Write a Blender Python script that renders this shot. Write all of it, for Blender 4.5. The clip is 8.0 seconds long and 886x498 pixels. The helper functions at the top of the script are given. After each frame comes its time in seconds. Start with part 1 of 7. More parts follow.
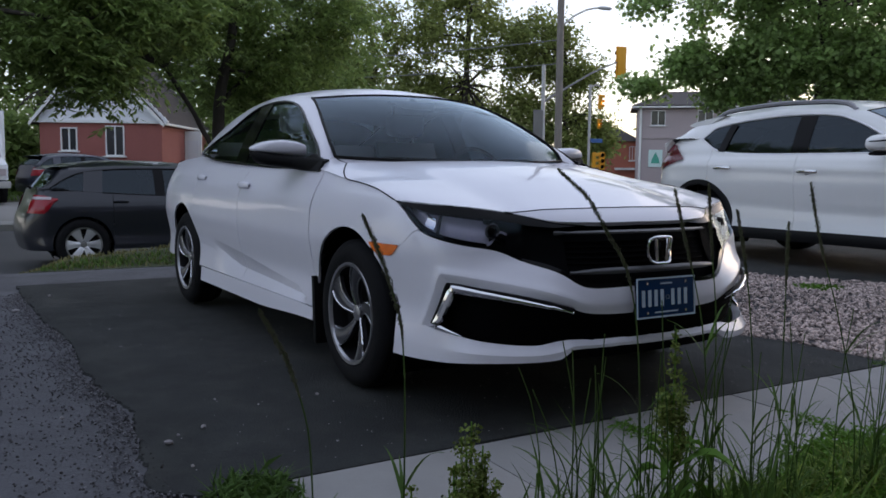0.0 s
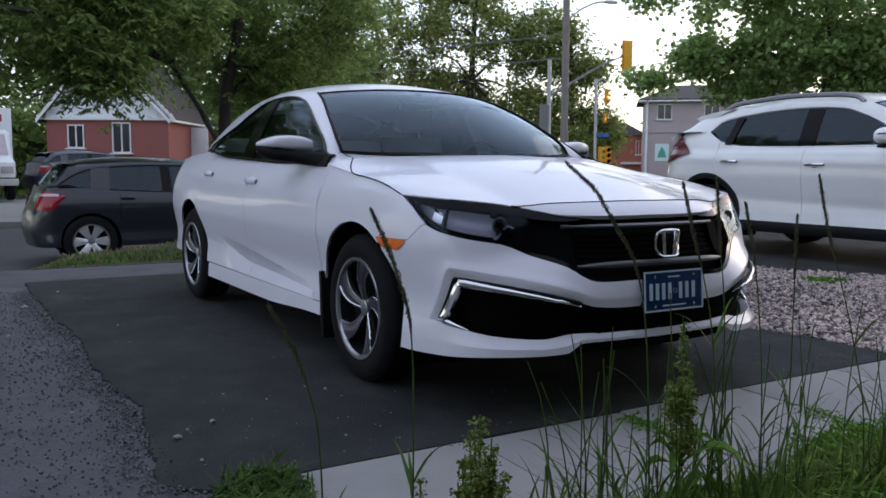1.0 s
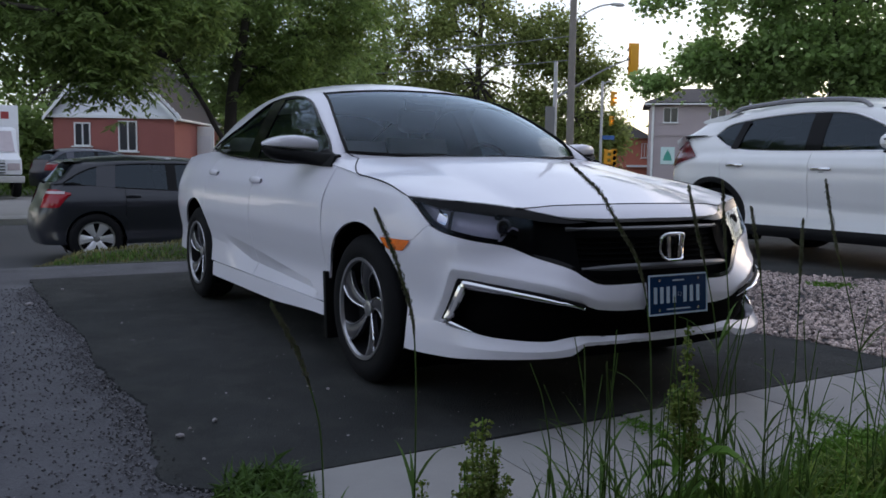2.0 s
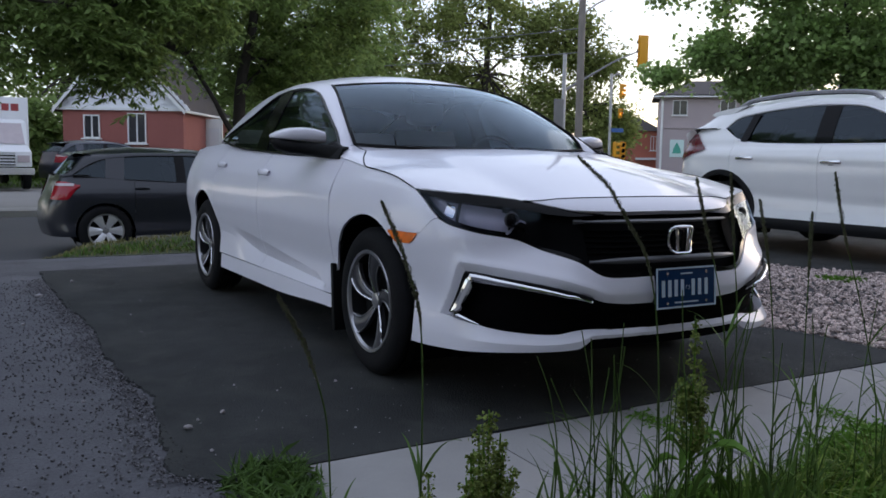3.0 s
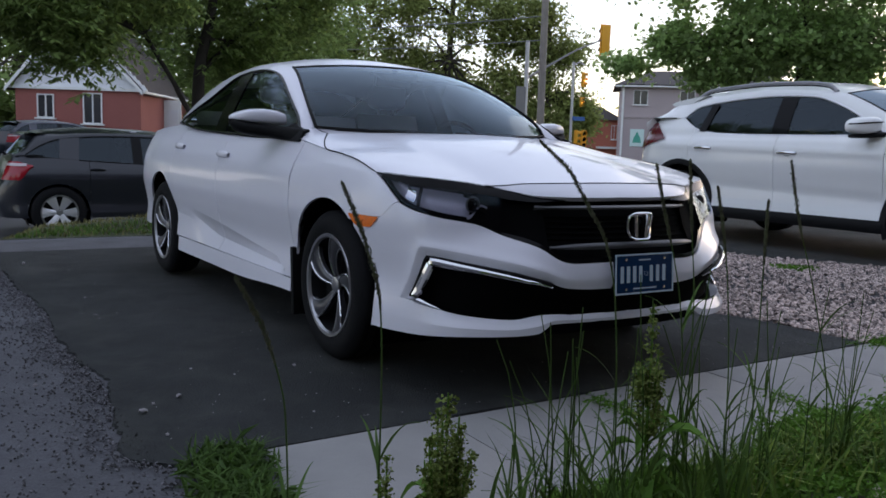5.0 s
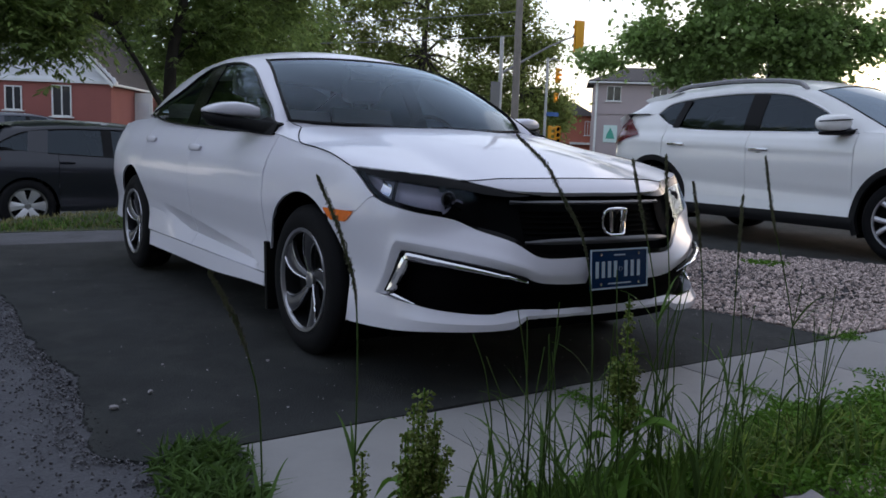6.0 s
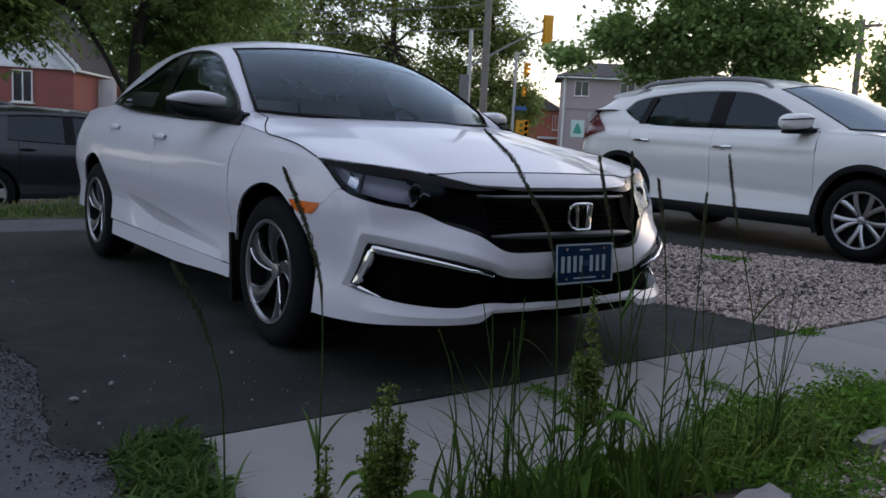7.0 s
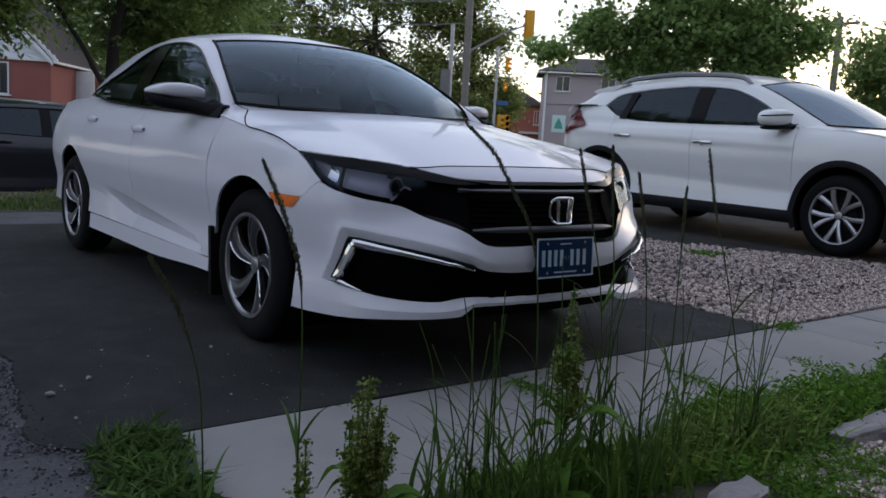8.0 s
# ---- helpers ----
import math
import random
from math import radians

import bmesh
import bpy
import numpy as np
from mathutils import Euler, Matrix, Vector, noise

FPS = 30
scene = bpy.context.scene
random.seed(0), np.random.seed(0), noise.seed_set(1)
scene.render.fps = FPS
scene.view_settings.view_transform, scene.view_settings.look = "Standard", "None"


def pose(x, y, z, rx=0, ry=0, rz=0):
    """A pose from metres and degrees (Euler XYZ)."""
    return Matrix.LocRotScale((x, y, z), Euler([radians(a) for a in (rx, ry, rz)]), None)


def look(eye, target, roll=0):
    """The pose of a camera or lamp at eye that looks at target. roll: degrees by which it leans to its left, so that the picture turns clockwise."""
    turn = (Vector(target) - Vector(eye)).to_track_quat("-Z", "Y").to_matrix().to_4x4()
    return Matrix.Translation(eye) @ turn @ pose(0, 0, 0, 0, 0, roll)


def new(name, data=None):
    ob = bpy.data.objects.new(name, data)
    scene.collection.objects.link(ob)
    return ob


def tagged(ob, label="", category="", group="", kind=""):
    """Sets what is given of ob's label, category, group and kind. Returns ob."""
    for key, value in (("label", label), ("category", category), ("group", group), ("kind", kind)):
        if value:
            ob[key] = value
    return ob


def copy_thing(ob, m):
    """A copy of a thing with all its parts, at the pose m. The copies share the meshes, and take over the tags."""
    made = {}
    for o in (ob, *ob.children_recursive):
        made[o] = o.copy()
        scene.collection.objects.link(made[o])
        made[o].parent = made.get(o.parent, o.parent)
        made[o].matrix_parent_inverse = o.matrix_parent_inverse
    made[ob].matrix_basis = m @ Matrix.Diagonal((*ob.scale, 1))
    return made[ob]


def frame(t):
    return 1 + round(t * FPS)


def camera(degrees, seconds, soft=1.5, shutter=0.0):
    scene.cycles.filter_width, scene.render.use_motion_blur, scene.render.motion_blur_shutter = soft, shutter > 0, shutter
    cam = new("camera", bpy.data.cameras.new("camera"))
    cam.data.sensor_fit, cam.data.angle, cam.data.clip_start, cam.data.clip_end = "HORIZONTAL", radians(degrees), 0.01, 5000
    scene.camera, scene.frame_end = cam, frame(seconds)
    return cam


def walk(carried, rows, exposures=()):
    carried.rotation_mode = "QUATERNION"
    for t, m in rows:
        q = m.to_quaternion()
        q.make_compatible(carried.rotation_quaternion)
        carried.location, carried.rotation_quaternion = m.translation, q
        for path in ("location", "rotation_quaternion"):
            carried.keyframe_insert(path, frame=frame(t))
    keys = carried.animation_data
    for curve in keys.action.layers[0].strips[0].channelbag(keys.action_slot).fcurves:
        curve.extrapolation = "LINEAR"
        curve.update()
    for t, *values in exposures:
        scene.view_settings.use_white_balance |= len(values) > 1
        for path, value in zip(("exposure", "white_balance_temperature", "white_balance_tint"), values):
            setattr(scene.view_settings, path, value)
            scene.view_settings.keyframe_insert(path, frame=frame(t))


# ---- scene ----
cam = camera(54.8, 8.0, 1.65)
PATH = [
    (0, (-2.391, -3.272, 0.964), (-1.363, -1.567, 0.779), 0.6),
    (0.5, (-2.392, -3.269, 0.961), (-1.372, -1.56, 0.769), 0.3),
    (1, (-2.394, -3.271, 0.96), (-1.379, -1.559, 0.764), 0.3),
    (1.5, (-2.393, -3.269, 0.96), (-1.377, -1.557, 0.769), 0.7),
    (3, (-2.388, -3.268, 0.96), (-1.399, -1.542, 0.749), 0.9),
    (3.5, (-2.387, -3.266, 0.958), (-1.383, -1.55, 0.742), 1.2),
    (4, (-2.387, -3.266, 0.957), (-1.364, -1.563, 0.731), 1.2),
    (4.5, (-2.385, -3.266, 0.954), (-1.34, -1.577, 0.719), 1.6),
    (6, (-2.381, -3.249, 0.949), (-1.265, -1.609, 0.699), 2.1),
    (6.5, (-2.379, -3.248, 0.948), (-1.229, -1.633, 0.693), 2.7),
    (7, (-2.38, -3.249, 0.952), (-1.201, -1.655, 0.688), 3.0),
    (7.5, (-2.377, -3.251, 0.95), (-1.164, -1.682, 0.683), 3.5),
    (8, (-2.375, -3.244, 0.948), (-1.161, -1.678, 0.674), 3.3),
]
walk(cam, [(t, look(eye, target, roll)) for t, eye, target, roll in PATH],
     [(0, 0.37, 6900, 21.5), (0.5, 0.59, 6900, 21.5), (1, 0.65, 6900, 21.5), (1.5, 0.39, 6900, 21.5), (3, 0.59, 6900, 21.5), (3.5, 0.57, 6900, 21.5), (4, 0.65, 6900, 21.5), (4.5, 0.59, 6900, 21.5), (6, 0.42, 6900, 21.5), (6.5, 0.35, 6900, 21.5), (7, 0.26, 6900, 21.5), (7.5, 0.30, 6900, 21.5), (8, 0.24, 6900, 21.5)])

# ---- world, sun, exposure ----
SUN_AZ, SUN_EL = radians(72), radians(10)      # veiled evening sun beyond the parked suv
world = bpy.data.worlds.new("world")
scene.world = world
world.use_nodes = True
wn = world.node_tree.nodes
sky = wn.new("ShaderNodeTexSky")
sky.sky_type, sky.sun_disc = "NISHITA", False
sky.sun_elevation, sky.sun_rotation = SUN_EL, SUN_AZ
sky.air_density, sky.dust_density, sky.ozone_density = 1.0, 0.6, 1.5
wn["Background"].inputs["Strength"].default_value = 0.2
veil = wn.new("ShaderNodeMix")                 # thin even evening cloud over the clear sky
veil.data_type = "RGBA"
veil.inputs["Factor"].default_value = 0.5
veil.inputs["B"].default_value = (3.6, 4.4, 5.4, 1)
world.node_tree.links.new(sky.outputs[0], veil.inputs["A"])
world.node_tree.links.new(veil.outputs["Result"], wn["Background"].inputs["Color"])

sun_data = bpy.data.lights.new("sun", "SUN")
sun_data.energy, sun_data.angle, sun_data.color = 0.22, radians(50), (1.0, 0.92, 0.83)
sun = new("sun", sun_data)
sun.matrix_world = look((0, 0, 0), (-math.sin(SUN_AZ) * math.cos(SUN_EL), -math.cos(SUN_AZ) * math.cos(SUN_EL), -math.sin(SUN_EL)))


# ---- materials ----
def mat(name, base, rough=0.5, metal=0.0, var=0.12, scale=6.0, fine=60.0, bump=0.0, bump_scale=80.0, coat=0.0, island=0.0, each=0.0,
        spec=0.5, stain=None, stain_scale=1.5, stain_amount=0.5, translucent=0.0):
    """A surface with colour variation at two scales, grain relief, and variation piece by piece."""
    m = bpy.data.materials.new(name)
    m.use_nodes = True
    n, l = m.node_tree.nodes, m.node_tree.links
    b = n["Principled BSDF"]
    b.inputs["Roughness"].default_value, b.inputs["Metallic"].default_value = rough, metal
    b.inputs["Coat Weight"].default_value, b.inputs["Coat Roughness"].default_value = coat, 0.03
    b.inputs["Specular IOR Level"].default_value = spec
    co = n.new("ShaderNodeTexCoord")
    value = None

    def add(sock, amount, centre=0.5):
        nonlocal value
        k = n.new("ShaderNodeMath")
        k.operation = "MULTIPLY_ADD"
        l.new(sock, k.inputs[0])
        k.inputs[1].default_value = amount * 2
        if value is None:
            k.inputs[2].default_value = 1 - amount * 2 * centre
        else:
            s = n.new("ShaderNodeMath")
            s.operation = "SUBTRACT"
            l.new(value, s.inputs[0])
            s.inputs[1].default_value = amount * 2 * centre
            l.new(s.outputs[0], k.inputs[2])
        value = k.outputs[0]

    for sc, am in ((scale, var), (fine, var * 0.7)):
        t = n.new("ShaderNodeTexNoise")
        t.inputs["Scale"].default_value, t.inputs["Detail"].default_value = sc, 5
        l.new(co.outputs["Object"], t.inputs["Vector"])
        add(t.outputs[0], am)
    if island:
        add(n.new("ShaderNodeNewGeometry").outputs["Random Per Island"], island)
    if each:
        add(n.new("ShaderNodeObjectInfo").outputs["Random"], each)
    col = n.new("ShaderNodeVectorMath")
    col.operation = "SCALE"
    col.inputs[0].default_value = base[:3]
    l.new(value, col.inputs["Scale"])
    out = col.outputs[0]
    if stain is not None:
        t = n.new("ShaderNodeTexNoise")
        t.inputs["Scale"].default_value, t.inputs["Detail"].default_value, t.inputs["Roughness"].default_value = stain_scale, 8, 0.65
        l.new(co.outputs["Object"], t.inputs["Vector"])
        r = n.new("ShaderNodeMapRange")
        r.inputs["From Min"].default_value, r.inputs["From Max"].default_value = 0.48, 0.72
        r.inputs["To Max"].default_value = stain_amount
        l.new(t.outputs[0], r.inputs["Value"])
        x = n.new("ShaderNodeMix")
        x.data_type = "RGBA"
        l.new(r.outputs[0], x.inputs["Factor"])
        l.new(out, x.inputs["A"])
        x.inputs["B"].default_value = (*stain, 1)
        out = x.outputs["Result"]
    l.new(out, b.inputs["Base Color"])
    if bump:
        t = n.new("ShaderNodeTexNoise")
        t.inputs["Scale"].default_value, t.inputs["Detail"].default_value = bump_scale, 4
        l.new(co.outputs["Object"], t.inputs["Vector"])
        p = n.new("ShaderNodeBump")
        p.inputs["Strength"].default_value, p.inputs["Distance"].default_value = bump, 0.01
        l.new(t.outputs[0], p.inputs["Height"])
        l.new(p.outputs[0], b.inputs["Normal"])
    if translucent:
        tr = n.new("ShaderNodeBsdfTranslucent")
        l.new(out, tr.inputs["Color"])
        mx = n.new("ShaderNodeMixShader")
        mx.inputs[0].default_value = translucent
        l.new(b.outputs[0], mx.inputs[1])
        l.new(tr.outputs[0], mx.inputs[2])
        l.new(mx.outputs[0], n["Material Output"].inputs["Surface"])
    return m


def glass(name, tint, gloss=0.02, ior=1.5):
    """A thin clear pane: what is behind, tinted, under a Fresnel gloss."""
    m = bpy.data.materials.new(name)
    m.use_nodes = True
    n, l = m.node_tree.nodes, m.node_tree.links
    n.remove(n["Principled BSDF"])
    t, g, f, x = n.new("ShaderNodeBsdfTransparent"), n.new("ShaderNodeBsdfGlossy"), n.new("ShaderNodeFresnel"), n.new("ShaderNodeMixShader")
    t.inputs[0].default_value = (*tint, 1)
    g.inputs["Color"].default_value = (0.70, 0.84, 0.94, 1)
    g.inputs["Roughness"].default_value = gloss
    f.inputs[0].default_value = ior
    l.new(f.outputs[0], x.inputs[0])
    l.new(t.outputs[0], x.inputs[1])
    l.new(g.outputs[0], x.inputs[2])
    l.new(x.outputs[0], n["Material Output"].inputs["Surface"])
    return m


def lamp_mat(name, color, strength):
    m = bpy.data.materials.new(name)
    m.use_nodes = True
    b = m.node_tree.nodes["Principled BSDF"]
    b.inputs["Base Color"].default_value = (*color, 1)
    b.inputs["Emission Color"].default_value, b.inputs["Emission Strength"].default_value = (*color, 1), strength
    return m


M_WHITE = mat("white_car_paint", (0.77, 0.755, 0.82), 0.35, var=0.015, coat=0.7)
M_PEARL = mat("white_suv_paint", (0.87, 0.87, 0.865), 0.35, var=0.015, coat=1.0)
M_CHARCOAL = mat("charcoal_car_paint", (0.012, 0.014, 0.021), 0.3, metal=0.1, var=0.03, coat=0.45)
M_NAVY = mat("dark_blue_car_paint", (0.02, 0.025, 0.045), 0.35, var=0.05, coat=0.8)
M_BLACK = mat("black_plastic", (0.005, 0.005, 0.0055), 0.6, var=0.1, bump=0.1, bump_scale=300, spec=0.15)
M_VOID = mat("matt_black_recess", (0.003, 0.003, 0.0033), 0.9, var=0.1, spec=0.05)
M_GLOSS = mat("gloss_black_trim", (0.003, 0.003, 0.0035), 0.12, var=0.02, spec=0.16)
M_SATIN = mat("dark_satin_trim", (0.085, 0.085, 0.09), 0.38, metal=0.5, var=0.03)
M_CLAD = mat("grey_black_cladding", (0.008, 0.008, 0.009), 0.6, var=0.1, bump=0.2, bump_scale=400, spec=0.25)
M_CHROME = mat("chrome", (0.75, 0.75, 0.77), 0.08, metal=1.0, var=0.03)
M_BRIGHT = mat("bright_window_trim", (0.75, 0.75, 0.77), 0.35, metal=0.7, var=0.03)
M_RAIL = mat("grey_roof_rail", (0.30, 0.30, 0.32), 0.4, metal=0.6, var=0.05)
M_ALLOY = mat("silver_alloy", (0.46, 0.46, 0.48), 0.28, metal=0.9, var=0.05)
M_ALLOYG = mat("grey_alloy", (0.085, 0.085, 0.095), 0.3, metal=0.6, var=0.05)
M_ALLOYD = mat("dark_alloy", (0.018, 0.018, 0.02), 0.45, metal=0.4, var=0.05)
M_TYRE = mat("tyre_rubber", (0.008, 0.008, 0.009), 0.8, var=0.2, bump=0.3, bump_scale=120, spec=0.15)
M_GLASS = glass("car_glass", (0.76, 0.83, 0.80), 0.01, 1.5)
M_SHIELD = glass("windshield_glass", (0.88, 0.94, 0.97), 0.015, 1.52)
# index far above that of glass, to strengthen the reflected sky
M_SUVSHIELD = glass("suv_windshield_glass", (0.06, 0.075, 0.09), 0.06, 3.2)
M_PRIVACY = glass("privacy_glass", (0.07, 0.08, 0.085), 0.01, 1.6)
M_LENS = glass("headlamp_lens", (0.85, 0.85, 0.89), 0.02, 1.28)
M_REFLECTOR = mat("headlamp_housing", (0.50, 0.49, 0.56), 0.4, metal=0.25, var=0.1)
M_AMBER = mat("amber_lens", (0.9, 0.17, 0.004), 0.25, var=0.2, scale=40, coat=0.2, bump=0.3, bump_scale=150)
M_RED = mat("red_lens", (0.12, 0.004, 0.012), 0.2, var=0.1, coat=0.5, spec=0.3)
M_REDB = mat("bright_red_lens", (0.32, 0.008, 0.018), 0.2, var=0.1, coat=0.5, spec=0.3)
M_CLEARL = mat("clear_lens", (0.50, 0.42, 0.44), 0.12, var=0.1, coat=1.0)
M_CABIN = mat("dark_cabin_cloth", (0.045, 0.045, 0.05), 0.85, var=0.15)
M_CABINL = mat("grey_cabin_cloth", (0.32, 0.32, 0.34), 0.85, var=0.15)
M_PLATE = mat("blue_plate", (0.006, 0.030, 0.085), 0.5, var=0.05, spec=0.06)
M_PLATEW = mat("white_plate_enamel", (0.45, 0.56, 0.64), 0.5, var=0.05)
M_DRIVE = mat("new_black_asphalt", (0.029, 0.0315, 0.031), 0.9, spec=0.3, var=0.55, scale=3.2, fine=110, bump=1.0, bump_scale=120, stain=(0.058, 0.060, 0.055), stain_scale=2.6, stain_amount=0.75)
M_OLD = mat("old_grey_asphalt", (0.093, 0.093, 0.103), 0.9, var=0.38, scale=2.2, fine=95, bump=1.0, bump_scale=90, stain=(0.045, 0.045, 0.05), stain_scale=3.5, stain_amount=0.7)
M_ROAD = mat("street_asphalt", (0.075, 0.075, 0.08), 0.85, var=0.15, scale=0.7, fine=40, bump=0.3, bump_scale=60)
M_APRON = mat("far_concrete", (0.22, 0.21, 0.2), 0.9, var=0.12, scale=0.6, fine=20)
M_CONC = mat("concrete_slab", (0.295, 0.287, 0.278), 0.85, var=0.08, scale=2.0, fine=120, bump=0.3, bump_scale=220, each=0.06, stain=(0.22, 0.215, 0.21), stain_scale=2.2, stain_amount=0.45)
M_SOIL = mat("bare_soil", (0.07, 0.055, 0.042), 0.95, var=0.3, scale=5, fine=60, bump=0.8, bump_scale=60)
M_LAWN = mat("lawn_ground", (0.05, 0.062, 0.026), 0.95, var=0.3, scale=1.5, fine=40, bump=0.5, bump_scale=50)
M_STONE = mat("gravel_stone", (0.48, 0.385, 0.35), 0.85, var=0.1, scale=20, fine=150, island=0.75, each=0.0, bump=0.2, bump_scale=200)
M_PEBBLE = mat("gravel_pebble", (0.48, 0.385, 0.35), 0.85, var=0.1, scale=20, fine=150, each=0.75, bump=0.2, bump_scale=200)
M_PEBBLE2 = mat("asphalt_chip", (0.12, 0.116, 0.125), 0.9, var=0.1, scale=20, fine=100, island=0.75)
M_GRIT = mat("fine_dark_grit", (0.05, 0.046, 0.047), 0.95, var=0.3, scale=20, fine=90, bump=0.8, bump_scale=90)
M_LIME = mat("flat_limestone", (0.30, 0.28, 0.285), 0.85, var=0.15, scale=6, fine=60, bump=0.7, bump_scale=30)
M_BRICK = mat("red_brick", (0.44, 0.14, 0.095), 0.85, var=0.12, scale=3, fine=30, each=0.18, island=0.12)
M_MORTAR = mat("mortar_wall", (0.32, 0.108, 0.092), 0.9, var=0.12, scale=1.2, fine=14)
M_REAR = mat("dark_brown_shade_wall", (0.085, 0.075, 0.072), 0.9, var=0.15, scale=1.2, fine=14)
M_SIDING = mat("white_siding", (0.72, 0.73, 0.75), 0.6, var=0.05, each=0.05)
M_TRIM = mat("white_trim", (0.75, 0.75, 0.74), 0.5, var=0.05)
M_ROOF = mat("brown_shingle", (0.055, 0.045, 0.042), 0.9, var=0.25, scale=3, fine=14, island=0.2)
M_STUCCO = mat("grey_stucco", (0.42, 0.345, 0.35), 0.9, var=0.07, scale=0.6, fine=10)
M_WINDOW = mat("dark_window_pane", (0.02, 0.022, 0.026), 0.08, var=0.02)
M_CURTAIN = mat("pale_curtain", (0.5, 0.48, 0.45), 0.9, var=0.15)
M_SIGNG = mat("green_shop_sign", (0.05, 0.35, 0.26), 0.5, var=0.05)
M_SIGNW = mat("white_shop_sign", (0.6, 0.75, 0.72), 0.5, var=0.05)
M_TIMBER = mat("weathered_pole_timber", (0.23, 0.20, 0.175), 0.9, var=0.25, scale=3, fine=30, bump=0.4, bump_scale=30)
M_STEEL = mat("galvanised_steel", (0.48, 0.47, 0.46), 0.5, metal=0.25, var=0.1)
M_MASTARM = mat("weathered_grey_steel", (0.2, 0.195, 0.19), 0.6, metal=0.3, var=0.12)
M_DARKSTEEL = mat("dark_steel", (0.06, 0.06, 0.065), 0.6, metal=0.3, var=0.1)
M_YELLOW = mat("signal_yellow_paint", (0.75, 0.33, 0.01), 0.5, var=0.06)
M_LAMPON = lamp_mat("lit_amber_signal", (1.0, 0.38, 0.03), 2.0)
M_BARK = mat("grey_brown_bark", (0.055, 0.045, 0.038), 0.95, var=0.3, scale=5, fine=30, bump=0.8, bump_scale=25)
M_LEAF_A = mat("dark_green_leaf", (0.22, 0.31, 0.10), 0.55, var=0.35, scale=0.8, fine=3, island=0.4, translucent=0.6, spec=0.2)
M_LEAF_B = mat("yellow_green_leaf", (0.24, 0.285, 0.09), 0.55, var=0.2, scale=0.25, fine=2, island=0.4, translucent=0.5, spec=0.2)
M_LEAF_C = mat("maple_leaf", (0.32, 0.45, 0.17), 0.5, var=0.3, scale=0.9, fine=3, island=0.4, translucent=0.65, spec=0.2)
M_GRASS = mat("grass_blade", (0.10, 0.185, 0.035), 0.6, var=0.2, scale=3, fine=20, island=0.35, translucent=0.3, spec=0.2)
M_BLADE = mat("yellow_green_grass", (0.18, 0.26, 0.05), 0.6, var=0.25, scale=3, fine=20, island=0.5, translucent=0.3, spec=0.2)
M_GRASSD = mat("dark_grass_blade", (0.072, 0.14, 0.03), 0.65, var=0.2, scale=3, fine=20, island=0.35, translucent=0.25, spec=0.2)
M_TURF = mat("dry_turf_blade", (0.20, 0.19, 0.085), 0.7, var=0.3, scale=1.5, fine=12, island=0.35, translucent=0.25, spec=0.2)
M_WEED = mat("weed_leaf", (0.11, 0.24, 0.032), 0.6, var=0.2, scale=3, fine=20, island=0.35, translucent=0.3, spec=0.2)
M_STRAW = mat("dry_seed_head", (0.10, 0.105, 0.055), 0.8, var=0.2, scale=10, fine=60, island=0.25)
M_DOCK = mat("dock_seed_green", (0.15, 0.20, 0.045), 0.75, var=0.2, scale=20, fine=80, island=0.35, spec=0.2)
M_TRUCK = mat("white_truck_paint", (0.75, 0.76, 0.78), 0.45, var=0.04)
M_TRUCKRED = mat("faded_red_lettering", (0.35, 0.05, 0.05), 0.5, var=0.1)
M_WIRE = mat("grey_wire", (0.2, 0.2, 0.21), 0.6, var=0.05)
M_STREETSIGN = mat("blue_street_sign", (0.02, 0.1, 0.3), 0.5, var=0.05)


